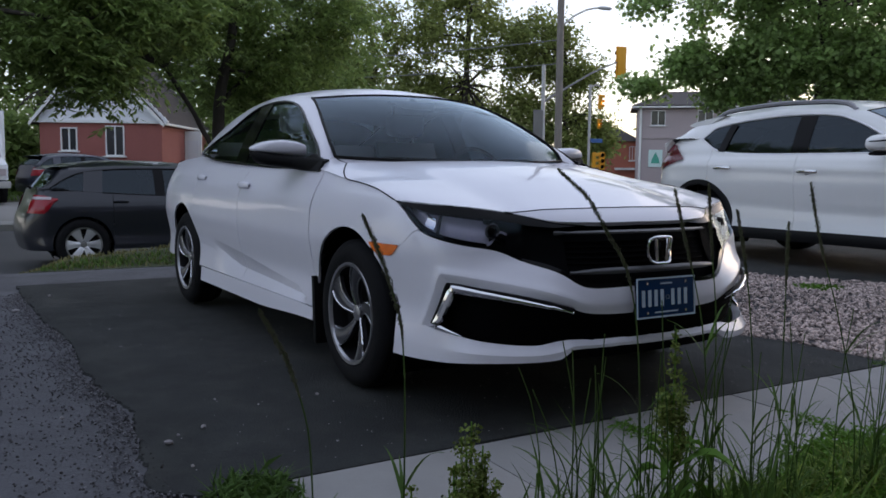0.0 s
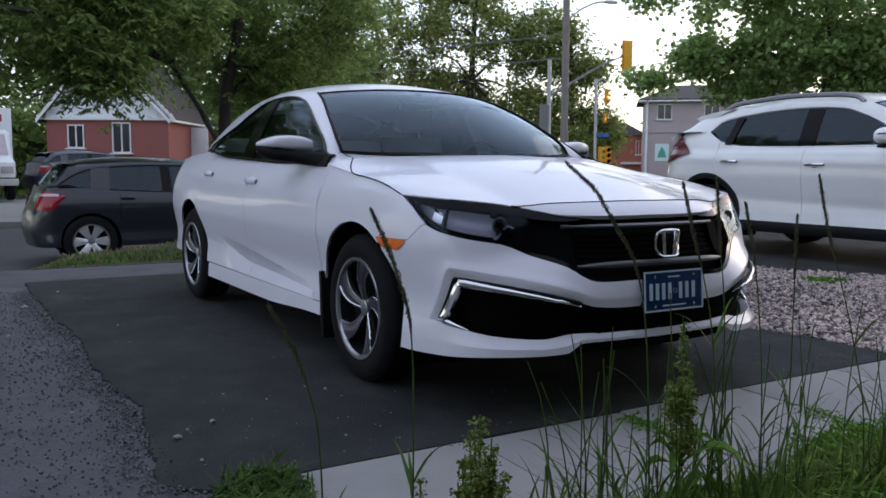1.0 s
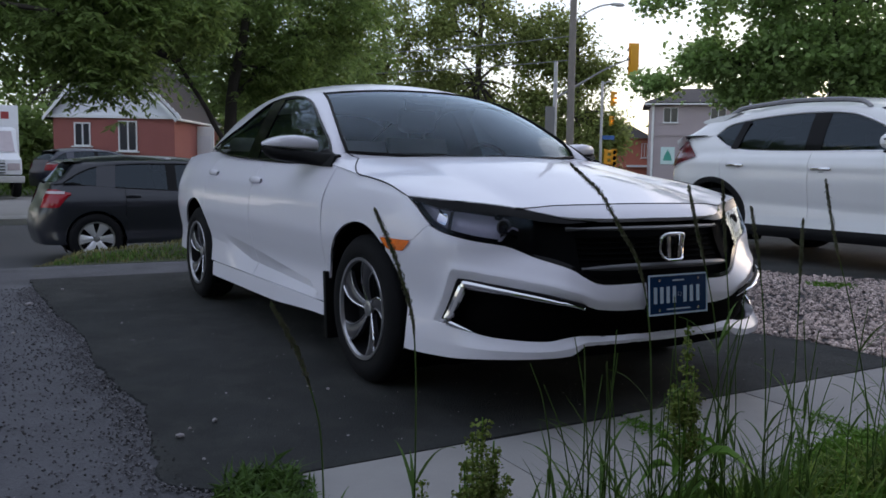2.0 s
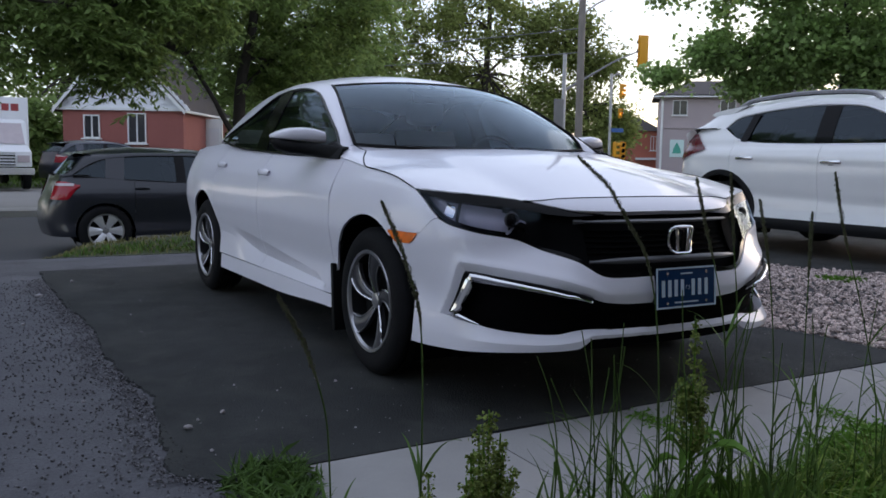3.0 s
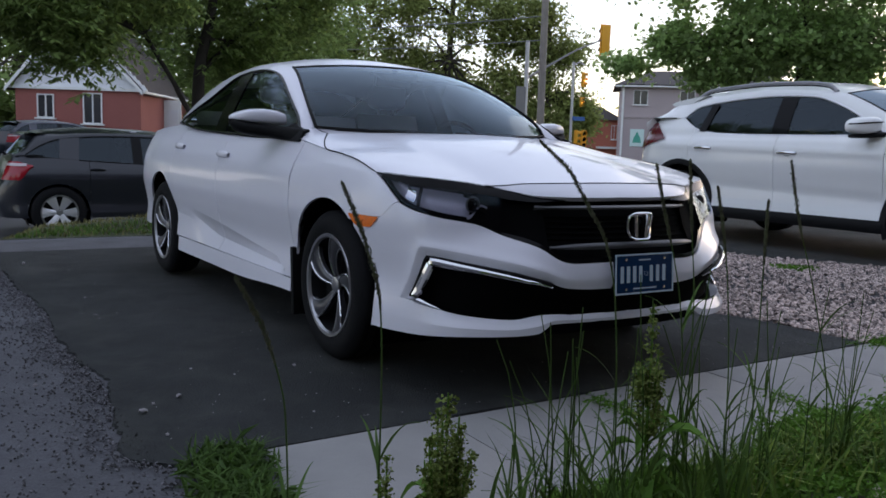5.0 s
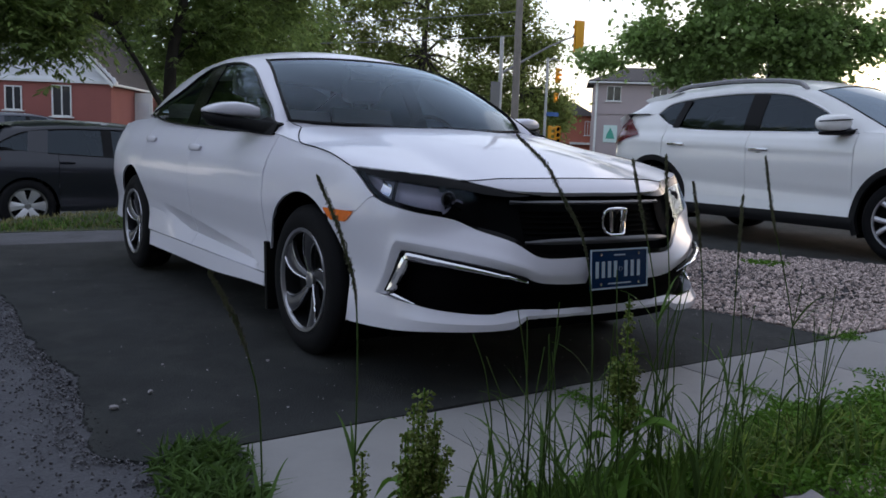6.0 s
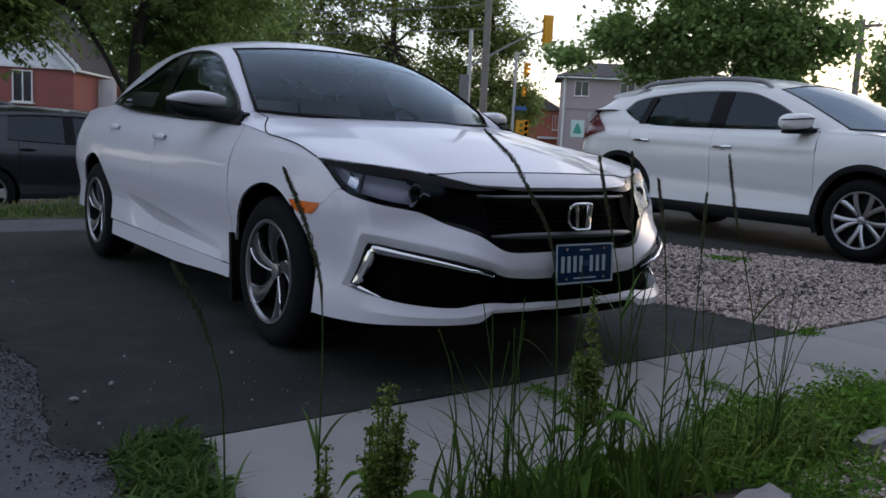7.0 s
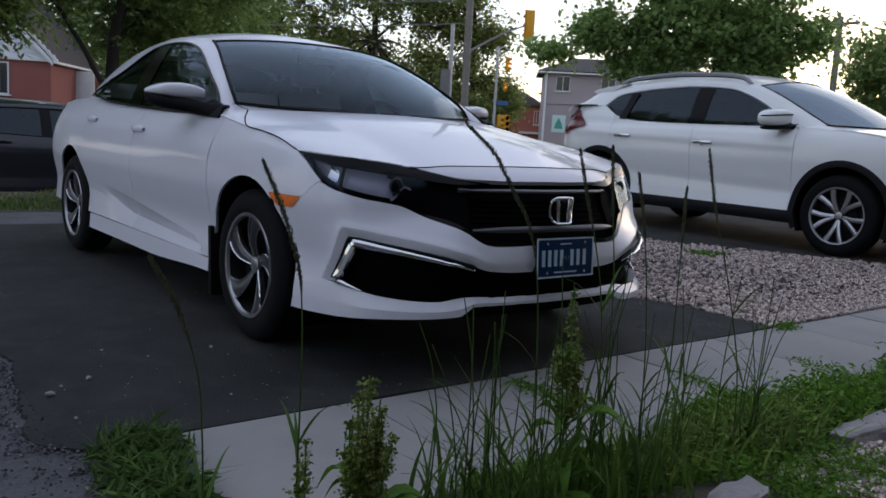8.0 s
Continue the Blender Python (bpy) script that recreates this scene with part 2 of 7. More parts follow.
# ---- mesh helpers ----
class Geo:
    """Vertices and faces gathered for one mesh."""

    def __init__(self):
        self.v, self.f = [], []

    def add(self, verts, faces):
        k = len(self.v)
        self.v += [tuple(map(float, p)) for p in verts]
        self.f += [tuple(i + k for i in f) for f in faces]
        return self

    def grid(self, rows, closed=False):
        nu, nv = len(rows), len(rows[0])
        vs = [p for r in rows for p in r]
        fs = []
        for i in range(nu - 1):
            for j in range(nv if closed else nv - 1):
                j2 = (j + 1) % nv
                fs.append((i * nv + j, (i + 1) * nv + j, (i + 1) * nv + j2, i * nv + j2))
        return self.add(vs, fs)

    def box(self, x0, x1, y0, y1, z0, z1):
        vs = [(x, y, z) for x in (x0, x1) for y in (y0, y1) for z in (z0, z1)]
        return self.add(vs, [(0, 1, 3, 2), (4, 6, 7, 5), (0, 4, 5, 1), (2, 3, 7, 6), (0, 2, 6, 4), (1, 5, 7, 3)])

    def tube(self, pts, radii, sides=8, cap=True):
        pts = [Vector(p) for p in pts]
        if not hasattr(radii, "__len__"):
            radii = [radii] * len(pts)
        rows, ref = [], Vector((0.31, 0.17, 0.93))
        for i, p in enumerate(pts):
            d = (pts[min(i + 1, len(pts) - 1)] - pts[max(i - 1, 0)]).normalized()
            a = d.cross(ref if abs(d.dot(ref)) < 0.95 else Vector((1, 0, 0))).normalized()
            b = d.cross(a)
            rows.append([p + (a * math.cos(2 * math.pi * k / sides) + b * math.sin(2 * math.pi * k / sides)) * radii[i] for k in range(sides)])
        self.grid(rows, closed=True)
        if cap:
            k = len(self.v)
            self.f += [tuple(range(k - sides, k)), tuple(range(k - sides * len(pts) + sides - 1, k - sides * len(pts) - 1, -1))]
        return self

    def lathe(self, profile, centre, axis=0, n=48):
        """profile: (radius, along) rows turned round the x (0), y (1) or z (2) axis."""
        rows = []
        for r, a in profile:
            row = []
            for k in range(n):
                c, s = math.cos(2 * math.pi * k / n) * r, math.sin(2 * math.pi * k / n) * r
                q = {0: (a, c, s), 1: (c, a, s), 2: (c, s, a)}[axis]
                row.append((centre[0] + q[0], centre[1] + q[1], centre[2] + q[2]))
            rows.append(row)
        return self.grid(rows, closed=True)

    def prism(self, poly, lift):
        """A closed outline (3D points) pushed along the vector lift."""
        n, lift = len(poly), Vector(lift)
        top = [Vector(p) + lift for p in poly]
        return self.add(list(poly) + top, [tuple(range(n))[::-1], tuple(range(n, 2 * n))] + [(i, (i + 1) % n, n + (i + 1) % n, n + i) for i in range(n)])


def link(name, bm, material, parent=None, label="", smooth=40, bevel=0.0):
    me = bpy.data.meshes.new(name)
    if isinstance(bm, Geo):
        me.from_pydata(bm.v, [], bm.f)
        b2 = bmesh.new()
        b2.from_mesh(me)
        if bevel:
            bmesh.ops.bevel(b2, geom=[e for e in b2.edges if len(e.link_faces) == 2 and e.calc_face_angle(0) > 0.6], offset=bevel, segments=2, affect="EDGES", profile=0.6)
        bmesh.ops.recalc_face_normals(b2, faces=b2.faces)
        b2.to_mesh(me)
        b2.free()
    else:
        bm.to_mesh(me)
        bm.free()
    me.materials.append(material)
    if smooth:
        me.shade_smooth()
        me.set_sharp_from_angle(angle=radians(smooth))
    ob = new(name, me)
    ob.parent = parent
    if label:
        tagged(ob, label)
    return ob


part = link


def thing(name, label, category, at=(0, 0, 0), group="", turn=0.0, kind=""):
    e = new(name)
    e.empty_display_size = 0.2
    e.matrix_basis = pose(*at, 0, 0, turn)
    return tagged(e, label, category, group, kind)


def solo(name, geo, material, label, category, group="", kind="", smooth=40, bevel=0.0):
    return tagged(link(name, geo, material, None, "", smooth, bevel), label, category, group, kind)


def cubic(rows):
    """A smooth curve, with no overshoot, through (t, value) rows."""
    X, Y = np.array([r[0] for r in rows], float), np.array([r[1] for r in rows], float)
    h = np.diff(X)
    dl = np.diff(Y) / h
    m = np.zeros(len(X))
    m[0], m[-1] = dl[0], dl[-1]
    for i in range(1, len(X) - 1):
        m[i] = 0 if dl[i - 1] * dl[i] <= 0 else 3 * (h[i - 1] + h[i]) / ((2 * h[i] + h[i - 1]) / dl[i - 1] + (h[i] + 2 * h[i - 1]) / dl[i])

    def f(x):
        x = min(max(x, X[0]), X[-1])
        i = min(max(int(np.searchsorted(X, x)) - 1, 0), len(h) - 1)
        t = (x - X[i]) / h[i]
        return float(Y[i] * (1 + 2 * t) * (1 - t) ** 2 + h[i] * m[i] * t * (1 - t) ** 2 + Y[i + 1] * t * t * (3 - 2 * t) + h[i] * m[i + 1] * t * t * (t - 1))
    return f


def line3(pts, soft=True):
    """A curve through 3D points, asked by 0..1 along its length."""
    P = np.array(pts, float)
    s = np.r_[0, np.cumsum(np.linalg.norm(np.diff(P, axis=0), axis=1))]
    s /= s[-1]
    if soft and len(P) > 2:
        fs = [cubic(list(zip(s, P[:, k]))) for k in range(3)]
        return lambda t: np.array([f(t) for f in fs])
    return lambda t: np.array([np.interp(t, s, P[:, k]) for k in range(3)])


def coons(front, back, left, right, nu=24, nv=24, bulge=(0, 0, 0)):
    """Surface rows between four edge curves; front and back run from left to right, left and right from front to back."""
    c00, c10, c01, c11 = front(0), front(1), back(0), back(1)
    rows, bulge = [], np.array(bulge, float)
    for i in range(nu + 1):
        v = i / nu
        row = []
        for j in range(nv + 1):
            u = j / nv
            p = (1 - v) * front(u) + v * back(u) + (1 - u) * left(v) + u * right(v)
            p = p - ((1 - u) * (1 - v) * c00 + u * (1 - v) * c10 + (1 - u) * v * c01 + u * v * c11)
            row.append(tuple(p + bulge * 16 * u * (1 - u) * v * (1 - v)))
        rows.append(row)
    return rows


def flip(rows):
    return [[(-p[0], p[1], p[2]) for p in r] for r in rows]


def panel(name, rows, material, parent, label="", rim=0.012, cuts=(), smooth=40):
    """A sheet panel with its edges turned in; cuts: wheel openings (y, z, radius)."""
    g = Geo().grid(rows)
    me = bpy.data.meshes.new(name)
    me.from_pydata(g.v, [], g.f)
    bm = bmesh.new()
    bm.from_mesh(me)
    bpy.data.meshes.remove(me)
    for yc, zc, R in cuts:
        inside = {v for v in bm.verts if (v.co.y - yc) ** 2 + (v.co.z - zc) ** 2 < R * R}
        gone = [f for f in bm.faces if all(v in inside for v in f.verts)]
        bmesh.ops.delete(bm, geom=gone, context="FACES")
        for v in bm.verts:
            dy, dz = v.co.y - yc, v.co.z - zc
            r = math.hypot(dy, dz)
            if r < R and r > 0.01:
                v.co.y, v.co.z = yc + dy * R / r, zc + dz * R / r
    bmesh.ops.remove_doubles(bm, verts=bm.verts, dist=0.003 if cuts else 0.0004)
    if cuts:
        bmesh.ops.dissolve_degenerate(bm, dist=0.002, edges=bm.edges)
    # outward normals: away from the middle of the car
    bm.normal_update()
    ref = Vector((0, 1.3, 0.6))
    bmesh.ops.recalc_face_normals(bm, faces=bm.faces)
    if sum((f.calc_center_median() - ref).dot(f.normal) * f.calc_area() for f in bm.faces) < 0:
        bmesh.ops.reverse_faces(bm, faces=bm.faces)
    bm.normal_update()
    if rim:
        edges = [e for e in bm.edges if len(e.link_faces) == 1]
        nor = {}
        for e in edges:
            for v in e.verts:
                nor[v] = v.normal.copy()
        out = bmesh.ops.extrude_edge_only(bm, edges=edges)["geom"]
        tops = {tuple(round(c, 6) for c in v.co): n for v, n in nor.items()}
        for v in [q for q in out if isinstance(q, bmesh.types.BMVert)]:
            v.co -= tops.get(tuple(round(c, 6) for c in v.co), Vector((0, 0, 0))) * rim
        bm.normal_update()
    return link(name, bm, material, parent, label, smooth)


# ---- cars ----
def smooth01(t):
    t = min(max(t, 0.0), 1.0)
    return t * t * (3 - 2 * t)


class Shell:
    """The side of a car body below its windows: a plan outline from the middle of the front round to the middle of the back,
    drawn in by a front, a side and a rear profile that depend on the height."""

    def __init__(self, plan, front, side, rear, sweep=None):
        self.sweep = sweep
        P = np.array(plan, float)
        Q = np.vstack([[-P[1][0], P[1][1]], P, [-P[-2][0], P[-2][1]]])
        pts = []
        for i in range(1, len(Q) - 2):
            p0, p1, p2, p3 = Q[i - 1:i + 3]
            t1 = np.linalg.norm(p1 - p0) ** 0.5
            t2 = t1 + np.linalg.norm(p2 - p1) ** 0.5
            t3 = t2 + np.linalg.norm(p3 - p2) ** 0.5
            for t in np.linspace(0, 1, 40, endpoint=False):
                u = t1 + (t2 - t1) * t
                a1, a2, a3 = (t1 - u) / t1 * p0 + u / t1 * p1, (t2 - u) / (t2 - t1) * p1 + (u - t1) / (t2 - t1) * p2, (t3 - u) / (t3 - t2) * p2 + (u - t2) / (t3 - t2) * p3
                b1, b2 = (t2 - u) / t2 * a1 + u / t2 * a2, (t3 - u) / (t3 - t1) * a2 + (u - t1) / (t3 - t1) * a3
                pts.append((t2 - u) / (t2 - t1) * b1 + (u - t1) / (t2 - t1) * b2)
        pts.append(P[-1])
        self.p = np.array(pts)
        self.s = np.r_[0, np.cumsum(np.linalg.norm(np.diff(self.p, axis=0), axis=1))]
        self.end = self.s[-1]
        self.front, self.side, self.rear = cubic(front), cubic(side), cubic(rear)

    def plan(self, s):
        return np.array([np.interp(s, self.s, self.p[:, 0]), np.interp(s, self.s, self.p[:, 1])])

    def __call__(self, s, z, off=0.0):
        d = self.plan(min(s + 0.02, self.end)) - self.plan(max(s - 0.02, 0))
        d /= np.linalg.norm(d)
        n = np.array([d[1], -d[0]])
        inset = max(0, -n[1]) ** 2 * self.front(z) + n[0] ** 2 * self.side(z) + max(0, n[1]) ** 2 * self.rear(z)
        q = self.plan(s) - n * (inset - off)
        if self.sweep:
            q = q + np.array(self.sweep(s, z))
        return (max(q[0], 0.0), q[1], z)

    def s_at(self, y):
        i = int(np.argmax(self.p[:, 1] >= y))
        return float(np.interp(y, self.p[max(i - 1, 0):i + 1, 1], self.s[max(i - 1, 0):i + 1]))

    def rows(self, s0, s1, lo, hi, step=0.02, zstep=0.02, off=0.0):
        n = max(2, int((s1 - s0) / step))
        m = max(1, int(max(hi(s0 + (s1 - s0) * k / 8) - lo(s0 + (s1 - s0) * k / 8) for k in range(9)) / zstep))
        out = []
        for i in range(n + 1):
            s = s0 + (s1 - s0) * i / n
            a, b = lo(s), hi(s)
            out.append([self(s, a + (b - a) * j / m, off(s, (j / m)) if callable(off) else off) for j in range(m + 1)])
        return out


def both(name, rows, material, parent, label="", rim=0.012, cuts=(), smooth=40):
    """The same panel on either side of the car."""
    return [panel(name, r, material, parent, label, rim, cuts, smooth) for r in (flip(rows), rows)]


def whole(name, rows, material, parent, label="", rim=0.012, cuts=(), smooth=40):
    """A panel that runs across the middle of the car: the half rows and their mirror image in one sheet."""
    return panel(name, flip(rows)[:0:-1] + rows, material, parent, label, rim, cuts, smooth)


def wheel(parent, x, y, z, R, rim_r, width, spokes, twist, face, label, dark=None, split=False, fat=0.5, fork=0.19, arm=0.14, phase=0.0, spoke_m=None, edged=False, root=.012):
    """A wheel on one side; face: -1 when its outside looks to -x."""
    w = new("wheel")
    w.parent = parent
    w.matrix_basis = pose(x, y, z)
    tagged(w, label)
    o = face * width / 2
    g = Geo()
    sh = R - rim_r
    prof = [(rim_r - 0.012, 0.80), (rim_r + 0.004, 0.93), (rim_r + sh * 0.30, 1.0), (rim_r + sh * 0.62, 1.0), (R - 0.022, 0.90), (R - 0.006, 0.76), (R - .001, .66), (R - .001, .52), (R - .009, .50), (R - .009, .44), (R, .42), (R, .06), (R - .009, .04), (R - .009, -.02), (R, -.04), (R, -.42), (R - .009, -.44), (R - .009, -.50), (R - .001, -.52), (R - 0.02, -0.85), (rim_r, -0.95)]
    g.lathe([(r, a * o) for r, a in prof], (0, 0, 0), 0, 64)
    part("tyre", g, M_TYRE, w)
    g = Geo().lathe([(rim_r + 0.006, 0.94 * o), (rim_r + 0.004, 0.985 * o), (rim_r - 0.008, 0.97 * o), (rim_r - 0.014, 0.86 * o)], (0, 0, 0), 0, 64)
    part("rim", g, M_ALLOY, w)
    g = Geo().lathe([(rim_r - 0.012, 0.88 * o), (rim_r - 0.02, 0.3 * o), (rim_r - 0.02, -0.8 * o)], (0, 0, 0), 0, 48)
    part("barrel", g, M_ALLOYD, w, "dark inner rim barrel")
    g = Geo().lathe([(rim_r - 0.021, 0.25 * o), (0.12, 0.22 * o), (0.0, 0.2 * o)], (0, 0, 0), 0, 48)
    g.lathe([(0.150, 0.30 * o), (0.150, 0.36 * o), (0.06, 0.37 * o), (0.0, 0.37 * o)], (0, 0, 0), 0, 40)
    part("brake_disc", g, dark or M_BLACK, w)
    for k in range(spokes):
        base = phase + 2 * math.pi * k / spokes
        arms = ((-fork, arm), (fork, arm)) if split else ((0.0, fat),)
        g = Geo()
        for da, wid in arms:
            rows = []
            for i in range(13):
                t = i / 12
                r = 0.035 + (rim_r - 0.045) * t
                a = base + twist * t * t + da * (0.35 + 0.65 * t)
                hw = (0.016 + wid * 0.075 * t) if split else root + wid * 0.085 * t ** 1.5
                u = (0.80 + 0.10 * t - 0.18 * (1 - t) ** 2) * o
                row = []
                for e, dep in ((-1, 0.4), (-1, 0.06), (-0.35, 0.0), (0.35, 0.02), (1, 0.16), (1, 0.45)):
                    row.append((u - dep * o * 0.55, r * math.cos(a) - hw * e * math.sin(a), r * math.sin(a) + hw * e * math.cos(a)))
                rows.append(row)
            g.grid(rows)
        spoke = part("spoke", g, spoke_m or M_ALLOY, w)
        if edged:
            line = [rows[i][1] for i in range(13)]
            part("spoke_edge", Geo().tube([(p[0] + .003 * face, p[1], p[2]) for p in line], [.0045] * 13, 6), M_CHROME, spoke, "bright machined spoke edge")
            line = [rows[i][4] for i in range(13)]
            part("spoke_edge", Geo().tube([(p[0] + .002 * face, p[1], p[2]) for p in line], [.003] * 13, 6), M_ALLOY, spoke, "bright machined spoke edge")
    g = Geo().lathe([(0.034, 0.5 * o), (0.033, 0.655 * o), (0.028, 0.67 * o), (0.0, 0.672 * o)], (0, 0, 0), 0, 24)
    part("hub_cap", g, M_ALLOY, w)
    return w


def greenhouse(car, c, paint, glass_f, glass_r):
    """Windows, pillars and roof. c: curves of the belt, window top, roof edge and middle line; half side with x above 0."""
    lean, xb, zb = c["lean"], c["belt_x"], c["belt_z"]
    plane = lambda y, z, off=0.0: (xb - lean * (z - zb) + off, y, z)
    belt, top = cubic(c["belt"]), cubic(c["top"])
    y0, y1 = c["belt"][0][0], c["belt"][-1][0]

    def pane(a, b, off, n=20, lo=0.0, hi=0.0):
        rows = []
        for i in range(n + 1):
            y = a + (b - a) * i / n
            l, h = belt(y) + lo, top(y) - hi
            rows.append([plane(y, l + max(h - l, 0.002) * j / 8, off + 0.012 * 4 * (j / 8) * (1 - j / 8)) for j in range(9)])
        return rows

    b0, b1 = c["pillar"]
    panes = both("side_window", pane(y0, b0, 0.0), glass_f, car, "tinted side window glass", rim=0)
    panes += both("side_window", pane(b1, y1, 0.0), glass_r, car, "dark rear side window glass", rim=0)
    both("b_pillar", pane(b0 - 0.01, b1 + 0.01, 0.006, 6), M_GLOSS, car, "gloss black window pillar", rim=0.006)
    # belt moulding and window surround
    for sx in (-1, 1):
        pts = [plane(y0 + (y1 - y0) * i / 24, belt(y0 + (y1 - y0) * i / 24), 0.006) for i in range(25)]
        pts += [plane(y1 - (y1 - y0) * i / 40, top(y1 - (y1 - y0) * i / 40), 0.004) for i in range(41)]
        part("window_trim", Geo().tube([(p[0] * sx, p[1], p[2]) for p in pts], c.get("trim_r", 0.008), 6), c.get("trim", M_GLOSS), car, c.get("trim_label", "black window moulding"))
    # pillar and roof rail between window top and roof edge
    low = line3([plane(y0, belt(y0))] + [plane(y, top(y)) for y in np.linspace(y0 + 0.1, y1, 12)] + c["shoulder"])
    high = line3(c["edge"])
    rows = []
    for i in range(61):
        t = i / 60
        a, b = low(t), high(t)
        rows.append([tuple(a + (b - a) * k / 6 + np.array((0.5, 0, 0.5)) * c.get("swell", 0.02) * 4 * (k / 6) * (1 - k / 6)) for k in range(7)])
    both("roof_side", rows, paint, car, rim=0)
    both("pillar_lining", [[(p[0] - .022, p[1], p[2] - .012) for p in r] for r in rows], M_CABIN, car, "dark pillar lining", rim=0)
    # middle surfaces
    e = c["edge"]
    ia, ib = c["edge_front"], c["edge_back"]
    def span(side_pt, mid):
        s, m = np.array(side_pt, float), np.array(mid, float)
        def f(t):
            u = 2 * t - 1
            w = 1 - abs(u) ** 2.2
            return np.array([s[0] * u, s[1] + (m[1] - s[1]) * w, s[2] + (m[2] - s[2]) * w])
        return f
    left = lambda pts: line3([(-p[0], p[1], p[2]) for p in pts])
    ws_lo, ws_hi, rw_hi, rw_lo = span(e[0], c["mid"][0]), span(e[ia], c["mid"][1]), span(e[ib], c["mid"][-2]), span(e[-1], c["mid"][-1])
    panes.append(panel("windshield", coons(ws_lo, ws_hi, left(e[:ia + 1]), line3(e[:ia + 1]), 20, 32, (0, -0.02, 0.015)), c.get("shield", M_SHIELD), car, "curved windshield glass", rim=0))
    panel("roof", coons(ws_hi, rw_hi, left(e[ia:ib + 1]), line3(e[ia:ib + 1]), 28, 28, c.get("crown", (0, 0, 0.03))), paint, car, rim=0.01)
    liner = coons(ws_hi, rw_hi, left(e[ia:ib + 1]), line3(e[ia:ib + 1]), 14, 14, c.get("crown", (0, 0, 0.03)))
    panel("headliner", [[(p[0] * .97, p[1], p[2] - .024) for p in r] for r in liner], M_CABINL, car, "grey headliner", rim=0)
    panes.append(panel("rear_window", coons(rw_hi, rw_lo, left(e[ib:]), line3(e[ib:]), 16, 24, (0, 0.0, 0.01)), glass_r, car, "dark rear window glass", rim=0))
    for q in panes:
        q.visible_shadow = False
    # black border of the windshield
    g = Geo()
    for f, r in ((ws_lo, .006), (ws_hi, .003)):
        g.tube([f(i / 24) + np.array((0, -0.004, 0.002)) for i in range(25)], r, 6)
    for sx in (-1, 1):
        f = line3([(p[0] * sx, p[1], p[2]) for p in e[:ia + 1]])
        g.tube([f(i / 16) + np.array((-sx * 0.006, -0.004, 0.002)) for i in range(17)], 0.008, 6)
    part("windshield_seal", g, M_BLACK, car, "black windshield border")


